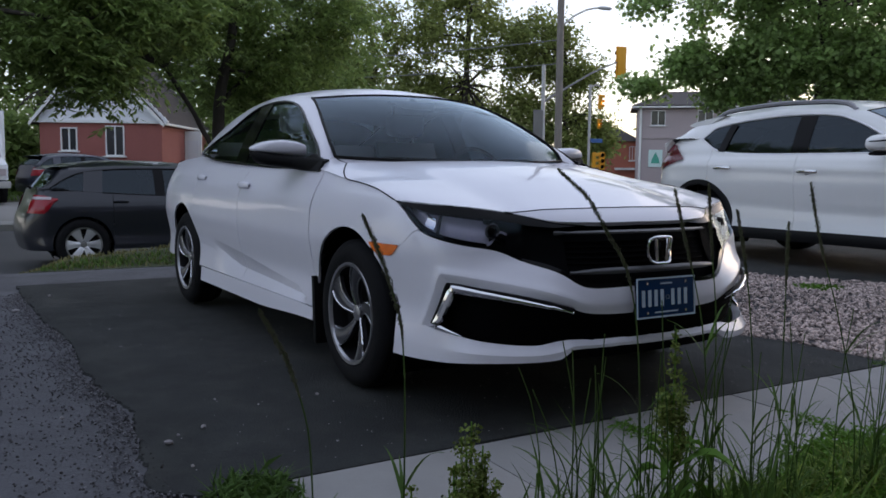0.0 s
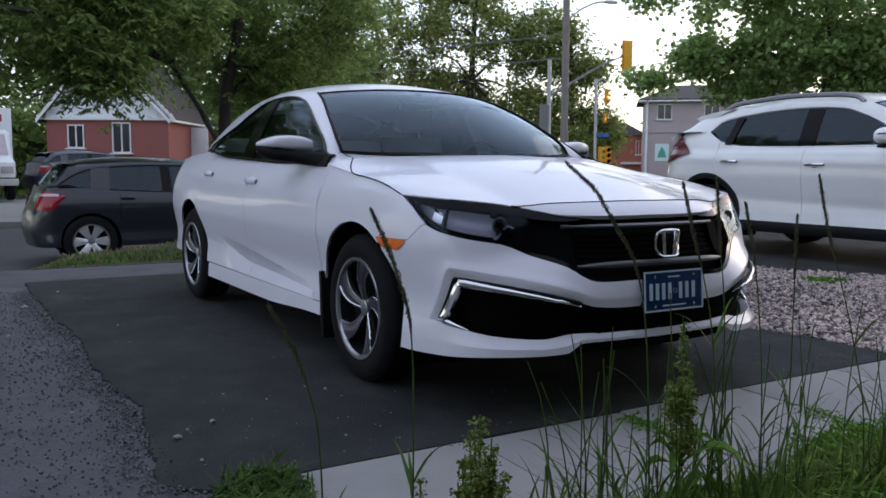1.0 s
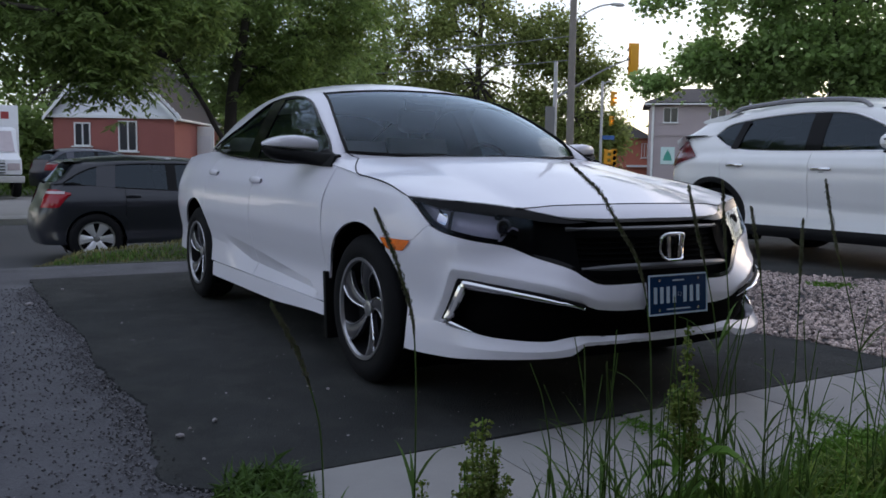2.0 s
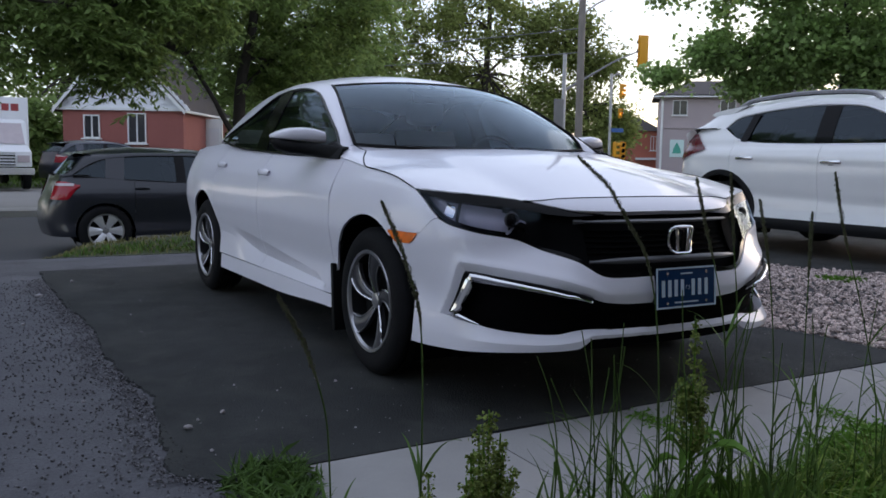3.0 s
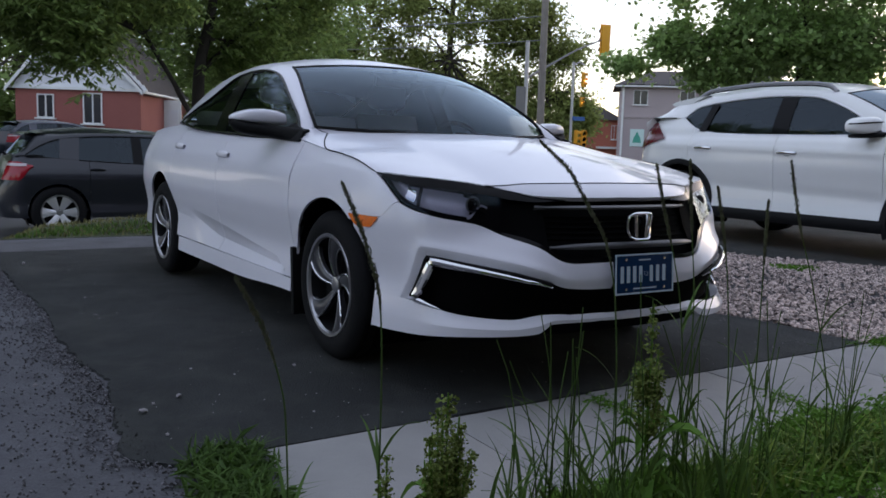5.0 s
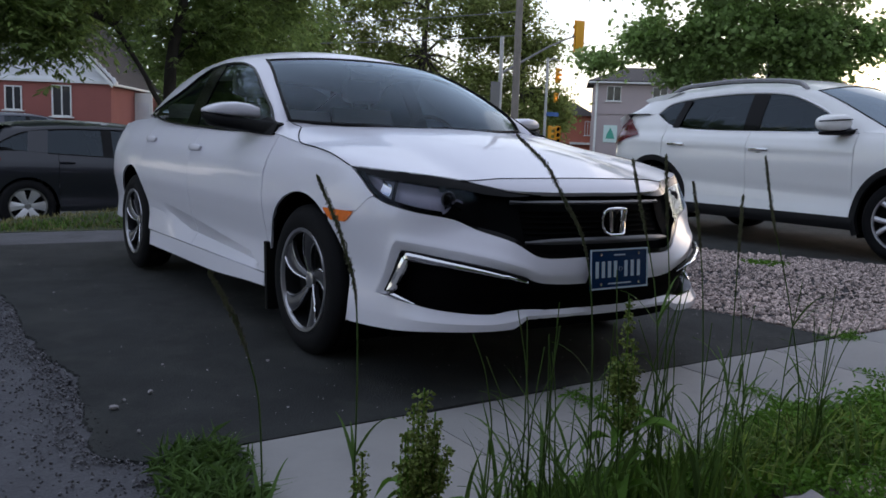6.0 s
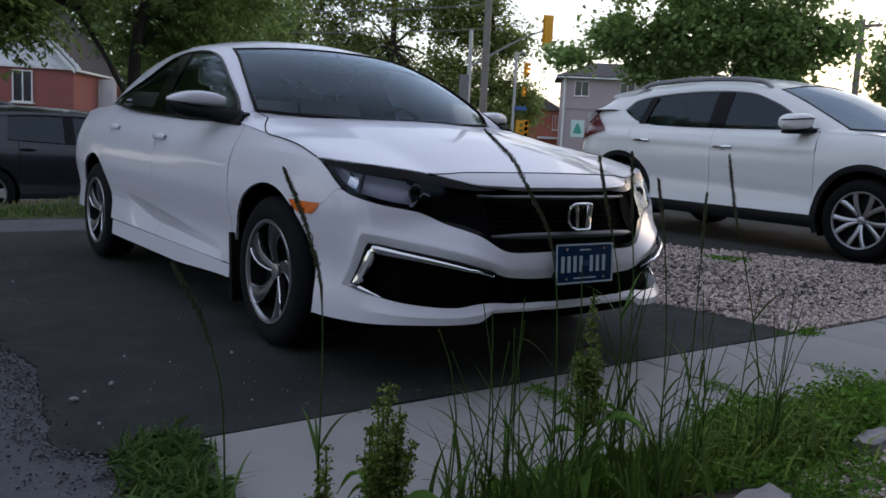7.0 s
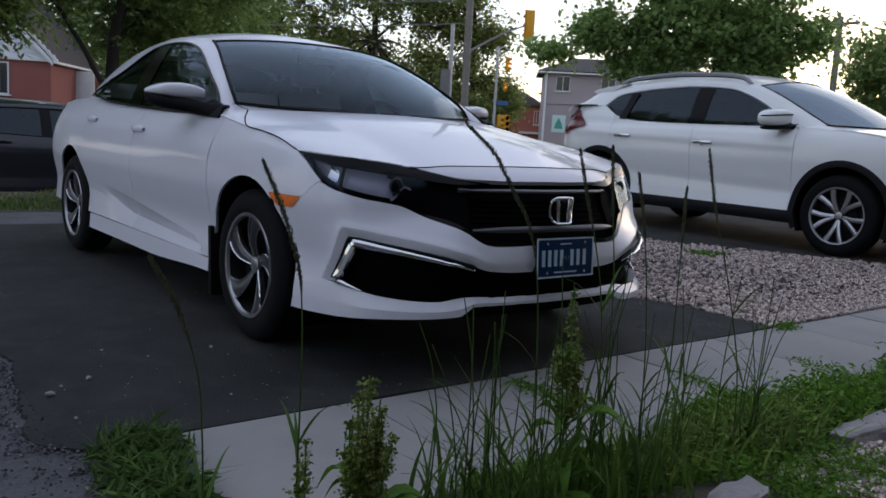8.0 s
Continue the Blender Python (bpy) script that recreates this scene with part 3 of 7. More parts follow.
def cabin(car, y_dash, z_seat, x, roofz, floor=0.3, back=2.6):
    """Seats, dashboard, steering wheel and dark lining."""
    g = Geo().box(-x, x, y_dash - 0.35, back, floor, floor + 0.04)
    g.box(-x, x, back, back + 0.03, floor, z_seat + 0.42)
    part("cabin_floor", g, M_CABIN, car, "dark cabin lining")
    g = Geo()
    g.grid([[(-x + 2 * x * j / 10, y_dash + dy, z_seat + dz + 0.015 * math.sin(j * 0.9)) for j in range(11)] for dy, dz in ((-0.36, 0.29), (-0.1, 0.375), (0.05, 0.34), (0.08, 0.1), (0.0, -0.1))])
    part("dashboard", g, M_CABIN, car, "black dashboard")
    for sx in (-1, 1):
        g = Geo()
        for (hy, hz, hw, ht) in ((0.95, 0.0, 0.25, 0.10),):
            g.grid([[(sx * 0.37 + 0.25 * u, y_dash + 0.42 + v * 0.5, z_seat - 0.1 + 0.1 * (1 - abs(u) ** 4) * (1 - abs(2 * v - 1) ** 6)) for u in np.linspace(-1, 1, 9)] for v in np.linspace(0, 1, 7)])
            g.grid([[(sx * 0.37 + (0.25 - 0.04 * v) * u, y_dash + 0.86 + 0.22 * v - 0.09 * (1 - abs(u) ** 4) * (1 - abs(2 * v - 1) ** 8), z_seat - 0.08 + 0.60 * v) for u in np.linspace(-1, 1, 9)] for v in np.linspace(0, 1, 10)])
            g.grid([[(sx * 0.37 + (0.25 - 0.04 * v) * u, y_dash + 0.90 + 0.22 * v, z_seat - 0.08 + 0.60 * v) for u in np.linspace(-1, 1, 9)] for v in np.linspace(0, 1, 10)])
        part("front_seat", g, M_CABINL, car, "dark grey cloth front seat")
        g = Geo()
        g.grid([[(sx * 0.37 + 0.13 * math.cos(a) * (abs(math.cos(a)) + 1e-6) ** -0.5 * r, y_dash + 1.10 + 0.05 * d, z_seat + 0.64 + 0.085 * math.sin(a) * (abs(math.sin(a)) + 1e-6) ** -0.5 * r) for a in np.linspace(0, 2 * math.pi, 20, endpoint=False)] for d, r in ((-1, 0.05), (-1, 0.8), (-0.6, 1), (0.6, 1), (1, 0.8), (1, 0.05))], closed=True)
        g.tube([(sx * 0.37 - 0.06, y_dash + 1.10, z_seat + 0.46), (sx * 0.37 - 0.06, y_dash + 1.10, z_seat + 0.6)], 0.008, 6)
        g.tube([(sx * 0.37 + 0.06, y_dash + 1.10, z_seat + 0.46), (sx * 0.37 + 0.06, y_dash + 1.10, z_seat + 0.6)], 0.008, 6)
        part("headrest", g, M_CABINL, car, "grey padded headrest")
    g = Geo()
    g.grid([[(u * (x - 0.06), y_dash + 1.85 + 0.22 * v - 0.05 * (1 - abs(u) ** 4), z_seat - 0.1 + 0.62 * v) for u in np.linspace(-1, 1, 13)] for v in np.linspace(0, 1, 8)])
    g.grid([[(u * (x - 0.06), y_dash + 1.45 + 0.42 * v, z_seat - 0.08) for u in np.linspace(-1, 1, 13)] for v in np.linspace(0, 1, 4)])
    part("rear_bench", g, M_CABINL, car, "dark rear bench seat")
    c = Vector((0.37, y_dash + 0.2, z_seat + 0.3))
    g = Geo().tube([c + Vector((0.18 * math.cos(a), 0.07 * math.sin(a), 0.165 * math.sin(a))) for a in np.linspace(0, 2 * math.pi, 33)], 0.014, 8)
    g.tube([c + Vector((-0.17, 0, 0)), c + Vector((0.17, 0, 0))], 0.016, 6)
    g.tube([c, c + Vector((0, -0.2, -0.1))], 0.03, 8)
    part("steering_wheel", g, M_BLACK, car, "black steering wheel")


def mirror_pair(car, x_in, x_out, y, z, h, paint, depth=0.10, arm=0.1, low=0.045, reach=0.10):
    """Door mirrors: a flat painted cap, black lower half and foot."""
    p = lambda v, e: math.copysign(abs(v) ** e, v)

    def pod(sx, xa, xb, zc, hz, dy, a, b):
        ca, sa, cb, sb = math.cos(a), math.sin(a), math.cos(b), math.sin(b)
        u = p(cb * ca, 0.6)                       # -1 inside, 1 at the outer tip
        tall = 1 - 0.30 * max(u, 0) ** 2
        return (sx * ((xa + xb) / 2 + (xb - xa) / 2 * u), y + 0.05 * (u + 1) - dy * p(cb * sa, 0.6) * (1 if sa > 0 else 0.3) * (1 - 0.25 * max(u, 0)), zc - 0.010 * u + hz * p(sb, 0.6) * tall)
    ring = [2 * math.pi * j / 32 for j in range(32)]
    for sx in (-1, 1):
        rows = [[pod(sx, x_in, x_out, z, h, depth, a, math.pi * (-.5 + i / 16)) for a in ring] for i in range(17)]
        m = part("mirror_cap", Geo().grid(rows, closed=True), paint, car, "door mirror with painted cap")
        rows = [[pod(sx, x_in - .03, x_out - .05, z - h - low * .55, low, depth * .92, a, math.pi * (-.5 + i / 12)) for a in ring] for i in range(13)]
        if h > .06:
            strip = [pod(sx, x_in, x_out, z + .004, h, depth * 1.02, a, .12) for a in np.linspace(.1, 2.5, 18)]
            part("mirror_strip", Geo().tube(strip, .006, 6), M_GLOSS, m, "black signal strip")
        part("mirror_base", Geo().grid(rows, closed=True), M_BLACK, m, "black lower mirror housing")
        zt, zl = z - h * .8, z - h - low * 1.5
        foot = [(sx * (x_in + .04), y - depth * .7, zt - .01), (sx * (x_in + .04), y - depth * .7, zl + .02), (sx * (x_in - arm), y - depth - reach, zl), (sx * (x_in - arm), y - depth - reach, zl + .06)]
        g = Geo().prism([Vector(q) for q in foot], (0, 0.14, 0.0))
        part("mirror_foot", g, M_BLACK, m, "black mirror foot", bevel=0.006)


def handle(car, sh, y, z, length, material, h=0.018):
    for sx in (-1, 1):
        g = Geo()
        pts = []
        for i in range(9):
            t = i / 8
            yy = y - length / 2 + length * t
            p = sh(sh.s_at(yy), z + 0.004 * math.sin(t * 3), 0.032 * math.sin(math.pi * min(max(t * 1.0, 0.06), 0.94)) ** 0.5)
            pts.append((p[0] * sx, p[1], p[2]))
        rows = []
        for i, p in enumerate(pts):
            k = 0.65 if i in (0, 8) else 1.0
            rows.append([(p[0] + 0.008 * math.cos(a) * sx, p[1], p[2] + h * k * math.sin(a)) for a in np.linspace(0, 2 * math.pi, 12, endpoint=False)])
        g.grid(rows, closed=True)
        part("door_handle", g, material, car)
        g = Geo()
        c = sh(sh.s_at(y), z, 0.001)
        g.grid([[sh(sh.s_at(y + 0.05 * math.cos(a) * r), z + 0.03 * math.sin(a) * r, 0.001 - 0.0 * r) for a in np.linspace(0, 2 * math.pi, 20, endpoint=False)] for r in (0.02, 1.0)], closed=True)
        for i, v in enumerate(g.v):
            g.v[i] = (v[0] * sx, v[1], v[2])
        part("handle_cup", g, M_BLACK if material is M_CHROME else material, car)


def sides(car, sh, c, paint, fender_top):
    """Fenders, doors and rear quarters with real gaps; c: seam places, sill, belt, wheel openings."""
    belt, gap = cubic(c["belt_full"]), 0.0025
    ss = [sh.s_at(y) for y in c["seams"]]
    sill = c["sill"]
    yof = lambda s: sh.plan(s)[1]
    lo = lambda s: sill
    hi = lambda s: belt(yof(s))
    cuts = c["arches"]
    shape = c.get("relief", lambda y, z: 0.0)
    relief = lambda s, v: shape(yof(s), sill + (hi(s) - sill) * v)
    def side_rows(a, b):
        if "creases" not in c:
            return sh.rows(a, b, lo, hi, .016, .014, relief)
        rows, m = [], max(2, int((b - a) / .016))
        for i in range(m + 1):
            s = a + (b - a) * i / m
            y = yof(s)
            marks = [sill, *c["creases"](y), hi(s)]
            zs = [marks[k] + (marks[k + 1] - marks[k]) * j / q for k, q in enumerate((4, 5, 36)) for j in range(q)] + [marks[-1]]
            rows.append([sh(s, z, shape(y, z)) for z in zs])
        return rows

    for name, a, b in (("front_door", ss[0], ss[1]), ("rear_door", ss[1], ss[2])):
        both(name, side_rows(a + gap, b - gap), paint, car, cuts=cuts, smooth=c.get("crisp", 40))
    both("rear_quarter", side_rows(ss[2] + gap, c.get("quarter_end", sh.end)), paint, car, cuts=cuts, smooth=c.get("crisp", 40))
    # dark lining behind the panels
    g = Geo()
    for r in (sh.rows(0.0, sh.end, lambda s: max(sill, c.get("lining_front", 0.24) if s < 1.15 else 0.24), lambda s: min(belt(yof(s)), fender_top(s)) - 0.01, 0.06, 0.06, -0.055),):
        g.grid(r)
        g.grid(flip(r))
    me = panel_from(g, cuts)
    link("body_lining", me, M_VOID, car, "black inner body lining")
    # wheel wells
    for yc, zc, R in cuts:
        for sx in (-1, 1):
            rows = []
            for i in range(25):
                a = math.pi * (-0.15 + 1.3 * i / 24)
                rows.append([(sx * (c["half"] - 0.05 - d), yc + (R + 0.02) * math.cos(a), zc + (R + 0.02) * math.sin(a)) for d in (0, 0.3)] + [(sx * (c["half"] - 0.36), yc, zc)])
            part("wheel_well", Geo().grid(rows), M_VOID, car, "black wheel well liner")
    g = Geo().box(-c["half"] + 0.22, c["half"] - 0.22, c.get("belly_y", -0.74), c["rear_end"] - 0.2, c.get("belly", sill + .02), sill + 0.06)
    part("underbody", g, M_VOID, car, "black underbody")


def panel_from(g, cuts):
    me = bpy.data.meshes.new("sheet")
    me.from_pydata(g.v, [], g.f)
    bm = bmesh.new()
    bm.from_mesh(me)
    bpy.data.meshes.remove(me)
    for yc, zc, R in cuts:
        R += 0.05
        gone = [f for f in bm.faces if any((v.co.y - yc) ** 2 + (v.co.z - zc) ** 2 < R * R for v in f.verts) and abs(f.calc_center_median().x) > 0.5]
        bmesh.ops.delete(bm, geom=gone, context="FACES")
    return bm


# ---- white sedan on the driveway ----
def nose_sweep(s, z):
    """The upper nose draws back and in towards its corners."""
    w, fade = smooth01((z - .46) / .2), 1 - smooth01((s - .95) / .24)
    b = math.exp(-((s - .62 - .08 * smooth01((z - .66) / .15)) / .25) ** 2)
    return (-w * .052 * b * fade * min(1, s / .2), w * (.022 + .052 * b) * fade)


def sedan_mirrors(car):
    """Door mirrors: a thin white cap on a broad black wedge that runs into the corner of the window."""
    def loft(sections, n=20, e=.5):
        rows = []
        for x, y, z0, z1, d in sections:
            c = lambda v: math.copysign(abs(v) ** e, v)
            rows.append([(x, y + d / 2 * c(math.cos(a)), (z0 + z1) / 2 + (z1 - z0) / 2 * c(math.sin(a))) for a in np.linspace(0, 2 * math.pi, n, endpoint=False)])
        return rows
    for sx in (-1, 1):
        cap = loft([(.787, .74, 1.045, 1.055, .02), (.789, .74, 1.028, 1.070, .10), (.80, .745, 1.024, 1.082, .145), (.84, .755, 1.026, 1.095, .165), (.90, .77, 1.031, 1.101, .165), (.96, .785, 1.036, 1.095, .15), (1.00, .80, 1.041, 1.081, .12), (1.028, .81, 1.046, 1.066, .07), (1.036, .815, 1.052, 1.058, .015)])
        m = part("mirror_cap", Geo().grid([[(p[0] * sx, p[1], p[2]) for p in r] for r in cap], closed=True), M_WHITE, car, "door mirror with white cap")
        base = loft([(.76, .50, .947, 1.008, .05), (.80, .52, .945, 1.010, .07), (.83, .62, .953, 1.018, .10), (.87, .72, .962, 1.027, .13), (.92, .76, .968, 1.032, .15), (.97, .78, .975, 1.038, .14), (1.01, .795, .993, 1.044, .11), (1.03, .805, 1.022, 1.048, .06), (1.033, .807, 1.035, 1.047, .02)], 20, .7)
        part("mirror_base", Geo().grid([[(p[0] * sx, p[1], p[2]) for p in r] for r in base], closed=True), M_BLACK, m, "black lower mirror housing")
        sail = [(.802 - .5 * (z - .97), y, z) for y, z in ((.455, .948), (.455, 1.0), (.60, 1.035), (.72, 1.01), (.72, .955))]
        part("mirror_sail", Geo().prism([(p[0] * sx, p[1], p[2]) for p in sail], (.016 * sx, 0, 0)), M_BLACK, m, "black corner panel of the window", bevel=.004)


def white_sedan():
    car = thing("sedan", "white four-door sedan with black grille parked on the asphalt driveway", "car")
    sh = Shell([(0, -.925), (.30, -.912), (.52, -.872), (.68, -.79), (.79, -.665), (.855, -.5), (.885, -.34), (.899, 0), (.90, .8), (.90, 1.6), (.90, 2.5), (.885, 3.0), (.84, 3.4), (.76, 3.6), (.55, 3.7), (0, 3.74)],
               [(.14, .06), (.19, .03), (.25, .03), (.34, .05), (.42, .02), (.48, 0), (.58, .005), (.66, .03), (.72, .06), (.78, .11), (.84, .22), (.9, .4)],
               [(.16, .05), (.22, .02), (.33, .022), (.45, .034), (.58, .012), (.66, 0), (.76, .006), (.84, .026), (.90, .055), (.95, .085), (1.0, .13), (1.06, .2)],
               [(.2, .08), (.35, .03), (.6, 0), (.8, .03), (1.0, .04), (1.1, .2)], nose_sweep)
    arches = [(0.0, 0.345, 0.378), (2.70, 0.345, 0.375)]
    # edge lines round the front, by the way round from the middle
    head_lo = cubic([(0, .539), (.30, .535), (.345, .54), (.46, .593), (.603, .633), (.704, .67), (.841, .691), (.975, .722), (1.03, .752), (1.114, .808), (1.19, .845)])
    head_hi = cubic([(0, .769), (.109, .768), (.406, .773), (.55, .79), (.652, .805), (.914, .831), (1.19, .847)])
    nose_hi = cubic([(0, .823), (.142, .822), (.453, .817), (.60, .808), (.652, .806)])
    bump_lo = cubic([(0, .433), (.184, .433), (.33, .442), (.429, .472), (.555, .503), (.736, .532), (.895, .548), (.985, .380), (1.024, .383), (1.4, .388)])
    bump_hi = cubic([(0, .539), (.30, .535), (.345, .54), (.46, .593), (.603, .633), (.704, .67), (.841, .691), (.975, .722), (1.022, .738), (1.123, .678), (1.2, .676), (1.32, .676)])
    lip_hi = cubic([(0, .336), (.225, .336), (.40, .343), (.445, .34), (.536, .329), (.735, .342), (.835, .356), (.985, .38), (1.024, .383), (1.4, .388)])
    lip_lo = cubic([(0, .306), (.37, .308), (.42, .287), (.445, .277), (.731, .268), (.948, .256), (1.128, .253), (1.4, .26)])
    fender_hi = cubic([(.98, .76), (1.19, .847), (1.376, .886), (1.551, .907), (1.659, .916), (1.95, .957), (2.1, .963)])
    # bumper: a chamfer runs round the fog opening, a soft ridge above it
    def chamfer(s, v):
        z = bump_lo(s) + (bump_hi(s) - bump_lo(s)) * v
        top = z - bump_lo(min(s, .895))
        d = max(top, ((s - .895) * .166 + (z - .548) * .09) / .189) if s > .80 else top
        if s > 1.06:
            return 0.0
        fade = min(1, max(0, (s - .30) / .12)) * (1 - smooth01((s - 1.0) / .06))
        return (-.016 * (1 - min(max(d / .034, 0), 1)) + .004 * math.exp(-((d - .034) / .02) ** 2)) * fade
    whole("bumper_upper", sh.rows(0, 1.30, lambda s: bump_lo(s) + (0.002 if s < .98 else 0.0), lambda s: bump_hi(s) - 0.001, 0.010, 0.011, chamfer), M_WHITE, car, "white front bumper", cuts=arches[:1], rim=0.03, smooth=13)
    whole("bumper_lip", sh.rows(0, 1.30, lip_lo, lambda s: lip_hi(s), 0.012, 0.008, lambda s, v: .014 * (v / .45 if v < .45 else 1 - (v - .45) / .55) * (1 - .8 * smooth01((s - .72) / .25)) + .010 * (1 - v) * (1 - smooth01((s - .7) / .3))), M_WHITE, car, "white lower bumper lip", cuts=arches[:1], rim=0.035, smooth=13)
    whole("nose_panel", sh.rows(0, .625, lambda s: head_hi(s) + 0.002, lambda s: max(nose_hi(s) - 0.002, head_hi(s) + .006), 0.016, 0.012, 0.004), M_WHITE, car, "white nose strip above the grille", rim=0.02)
    s_door = sh.s_at(0.395)
    both("front_fender", sh.rows(1.022, 1.33, lambda s: bump_hi(s) + 0.001, lambda s: max(head_lo(s) - .002, bump_hi(s) + .004) if s < 1.19 else fender_hi(s), 0.010, 0.012), M_WHITE, car, "white front fender", cuts=arches[:1])
    both("front_fender", sh.rows(1.33, s_door - 0.0025, lambda s: 0.25, lambda s: fender_hi(s), 0.015, 0.015), M_WHITE, car, "white front fender", cuts=arches[:1])
    # a wedge pressed into the lower doors: it falls in below the upper crease and comes out again on a ledge
    def creases(y):
        ledge = float(np.interp(y, (.50, 1.02, 1.58, 1.74, 2.05, 2.5), (.353, .374, .395, .42, .505, .53)))
        return ledge, float(np.interp(y, (.50, .605, 1.02, 1.48, 2.04, 2.5), (.358, .401, .437, .481, .526, .55)))

    def relief(y, z):
        ledge, up = creases(y)
        deep = -.034 * smooth01((y - .47) / .10) * (1 - smooth01((y - 1.62) / .43))
        if z >= up:
            low = 0.0
        elif z >= ledge:
            low = deep * (up - z) / (up - ledge)
        else:
            low = deep * max(0.0, (z - .326) / (ledge - .326))
        k = z - (.775 + .045 * y)
        return low + .004 * math.exp(-(k / .05) ** 2)
    sides(car, sh, dict(belt_full=[(-1, .96), (.395, .957), (.96, .966), (1.55, .982), (2.26, 1.01), (2.6, 1.035), (3.2, 1.02), (3.74, .99)], seams=[.395, 1.47, 2.42], sill=0.326, arches=arches, half=.90, rear_end=3.7, relief=relief, creases=creases, crisp=9, lining_front=.335, belly=.175, belly_y=-.42), M_WHITE,
          lambda s: fender_hi(s) if s > 1.0 else 0.74)
    # matt black tray added behind the bumper lip to deepen the shade there
    ring_ = [sh(s, .3, -.09) for s in np.linspace(0, 1.12, 20)]
    ring_ = [(-p[0], p[1], .30) for p in ring_[::-1]] + [(p[0], p[1], .30) for p in ring_[1:]]
    g = Geo().grid([[(p[0], p[1], z) for p in ring_] for z in (.34, .245)])
    g.grid([[(p[0], p[1], .245) for p in ring_], [(p[0] * .9, -.3, .18) for p in ring_]])
    part("undertray", g, M_VOID, car, "black tray added to darken under the nose")
    # sill skirt
    both("side_skirt", sh.rows(sh.s_at(.40), sh.s_at(2.28), lambda s: .262 - .03 * smooth01((s - sh.s_at(.4)) / .8), lambda s: .320, 0.06, 0.009, lambda s, v: .004 - .004 * v), M_WHITE, car, "white side skirt")
    # hood
    edge = [(.852, -.357, .846), (.846, -.176, .888), (.84, 0, .909), (.836, .106, .918), (.80, .22, .948), (.722, .365, .988)]
    front = line3([sh(s, nose_hi(s) if s < .652 else head_hi(s), 0.004) for s in np.linspace(0, 1.19, 25)], False)
    front_full = lambda t: front(1 - 2 * t) * np.array((-1, 1, 1)) if t < 0.5 else front(2 * t - 1)
    back = lambda t: np.array((.722 * (2 * t - 1), .365 - 0.05 * (1 - (2 * t - 1) ** 2), .988 + .020 * (1 - abs(2 * t - 1) ** 2)))
    side_line = line3(edge)
    rows = coons(front_full, back, line3([(-p[0], p[1], p[2]) for p in edge]), side_line, 44, 84)
    # an even crown that leaves the bent side edges behind, and the middle raised from a crease on either side
    crowned = []
    for i, r in enumerate(rows):
        v = i / 44
        bend = side_line(v)[2] - (edge[0][2] + (edge[-1][2] - edge[0][2]) * v)
        row = []
        for j, p in enumerate(r):
            u = abs(2 * j / 84 - 1)
            tent = max(0.0, 1 - (p[0] / (.52 - .04 * v)) ** 2) * smooth01(v / .5) * smooth01((1 - v) / .12)
            row.append((p[0], p[1], p[2] - bend * (1 - u ** 5) + .075 * v * (1 - v) * (1 - u * u) + .013 * tent))
        crowned.append(row)
    rows = crowned
    panel("hood", rows, M_WHITE, car, "white hood with two soft creases", rim=0.02, smooth=60)
    seam = [side_line(k / 30) for k in range(31)]
    for sx in (-1, 1):
        part("panel_gap", Geo().tube([(sx * (q[0] + .003), q[1], q[2] + .001) for q in seam], .0028, 5), M_VOID, car, "dark gap along the hood")
    part("panel_gap", Geo().tube([front_full(.225 + .55 * k / 50) + np.array((0, -.001, .0)) for k in range(51)], .0022, 5), M_VOID, car, "dark gap before the hood")
    # white strip between hood and windshield foot
    glass_foot = lambda u: (.70 * u, .565 - .235 * (1 - abs(u) ** 2.2), 1.02 - .02 * (1 - abs(u) ** 2.2))
    rows = []
    for k in range(5):
        row = []
        for u in np.linspace(-.985, .985, 41):
            p, q = back((u + 1) / 2), glass_foot(u)
            row.append(tuple(p[i] + (q[i] - p[i] + (0, -.016, -.007)[i]) * k / 4 + (0, .003, -.002)[i] for i in range(3)))
        rows.append(row)
    panel("cowl_panel", rows, M_WHITE, car, rim=0)
    # corner between hood, door and windshield
    a, b, cc, d = (.837, .108, .918), (.815, .47, .962), (.70, .565, 1.018), (.724, .37, .99)
    rows = coons(line3([a, (.80, .225, .945), d]), line3([b, (.765, .525, .995), cc]), line3([a, (.832, .25, .938), b]), line3([d, (.71, .47, 1.0), cc]), 10, 10, (0.004, 0, 0.008))
    both("cowl_corner", rows, M_WHITE, car, rim=0.004)
    g = Geo()
    g.grid([[(x, y0 - 0.06 * (1 - (x / .72) ** 2), z0 + 0.018 * (1 - (x / .72) ** 2)) for x in np.linspace(-.66, .66, 20)] for y0, z0 in ((.36, .935), (.42, .945), (.50, .975), (.56, .995))])
    part("cowl_tray", g, M_BLACK, car, "black plastic cowl below the windshield")
    for x0, x1 in ((-.62, -.02), (.0, .6)):
        g = Geo().tube([(x0 + (x1 - x0) * t, .425 + .12 * (abs(x0 + (x1 - x0) * t) / .7) ** 2 - .03, 1.012 + 0.004 * math.sin(3 * t)) for t in np.linspace(0, 1, 12)], [.004 + .003 * (1 - t) for t in np.linspace(0, 1, 12)], 6)
        part("wiper", g, M_BLACK, car, "black wiper blade")
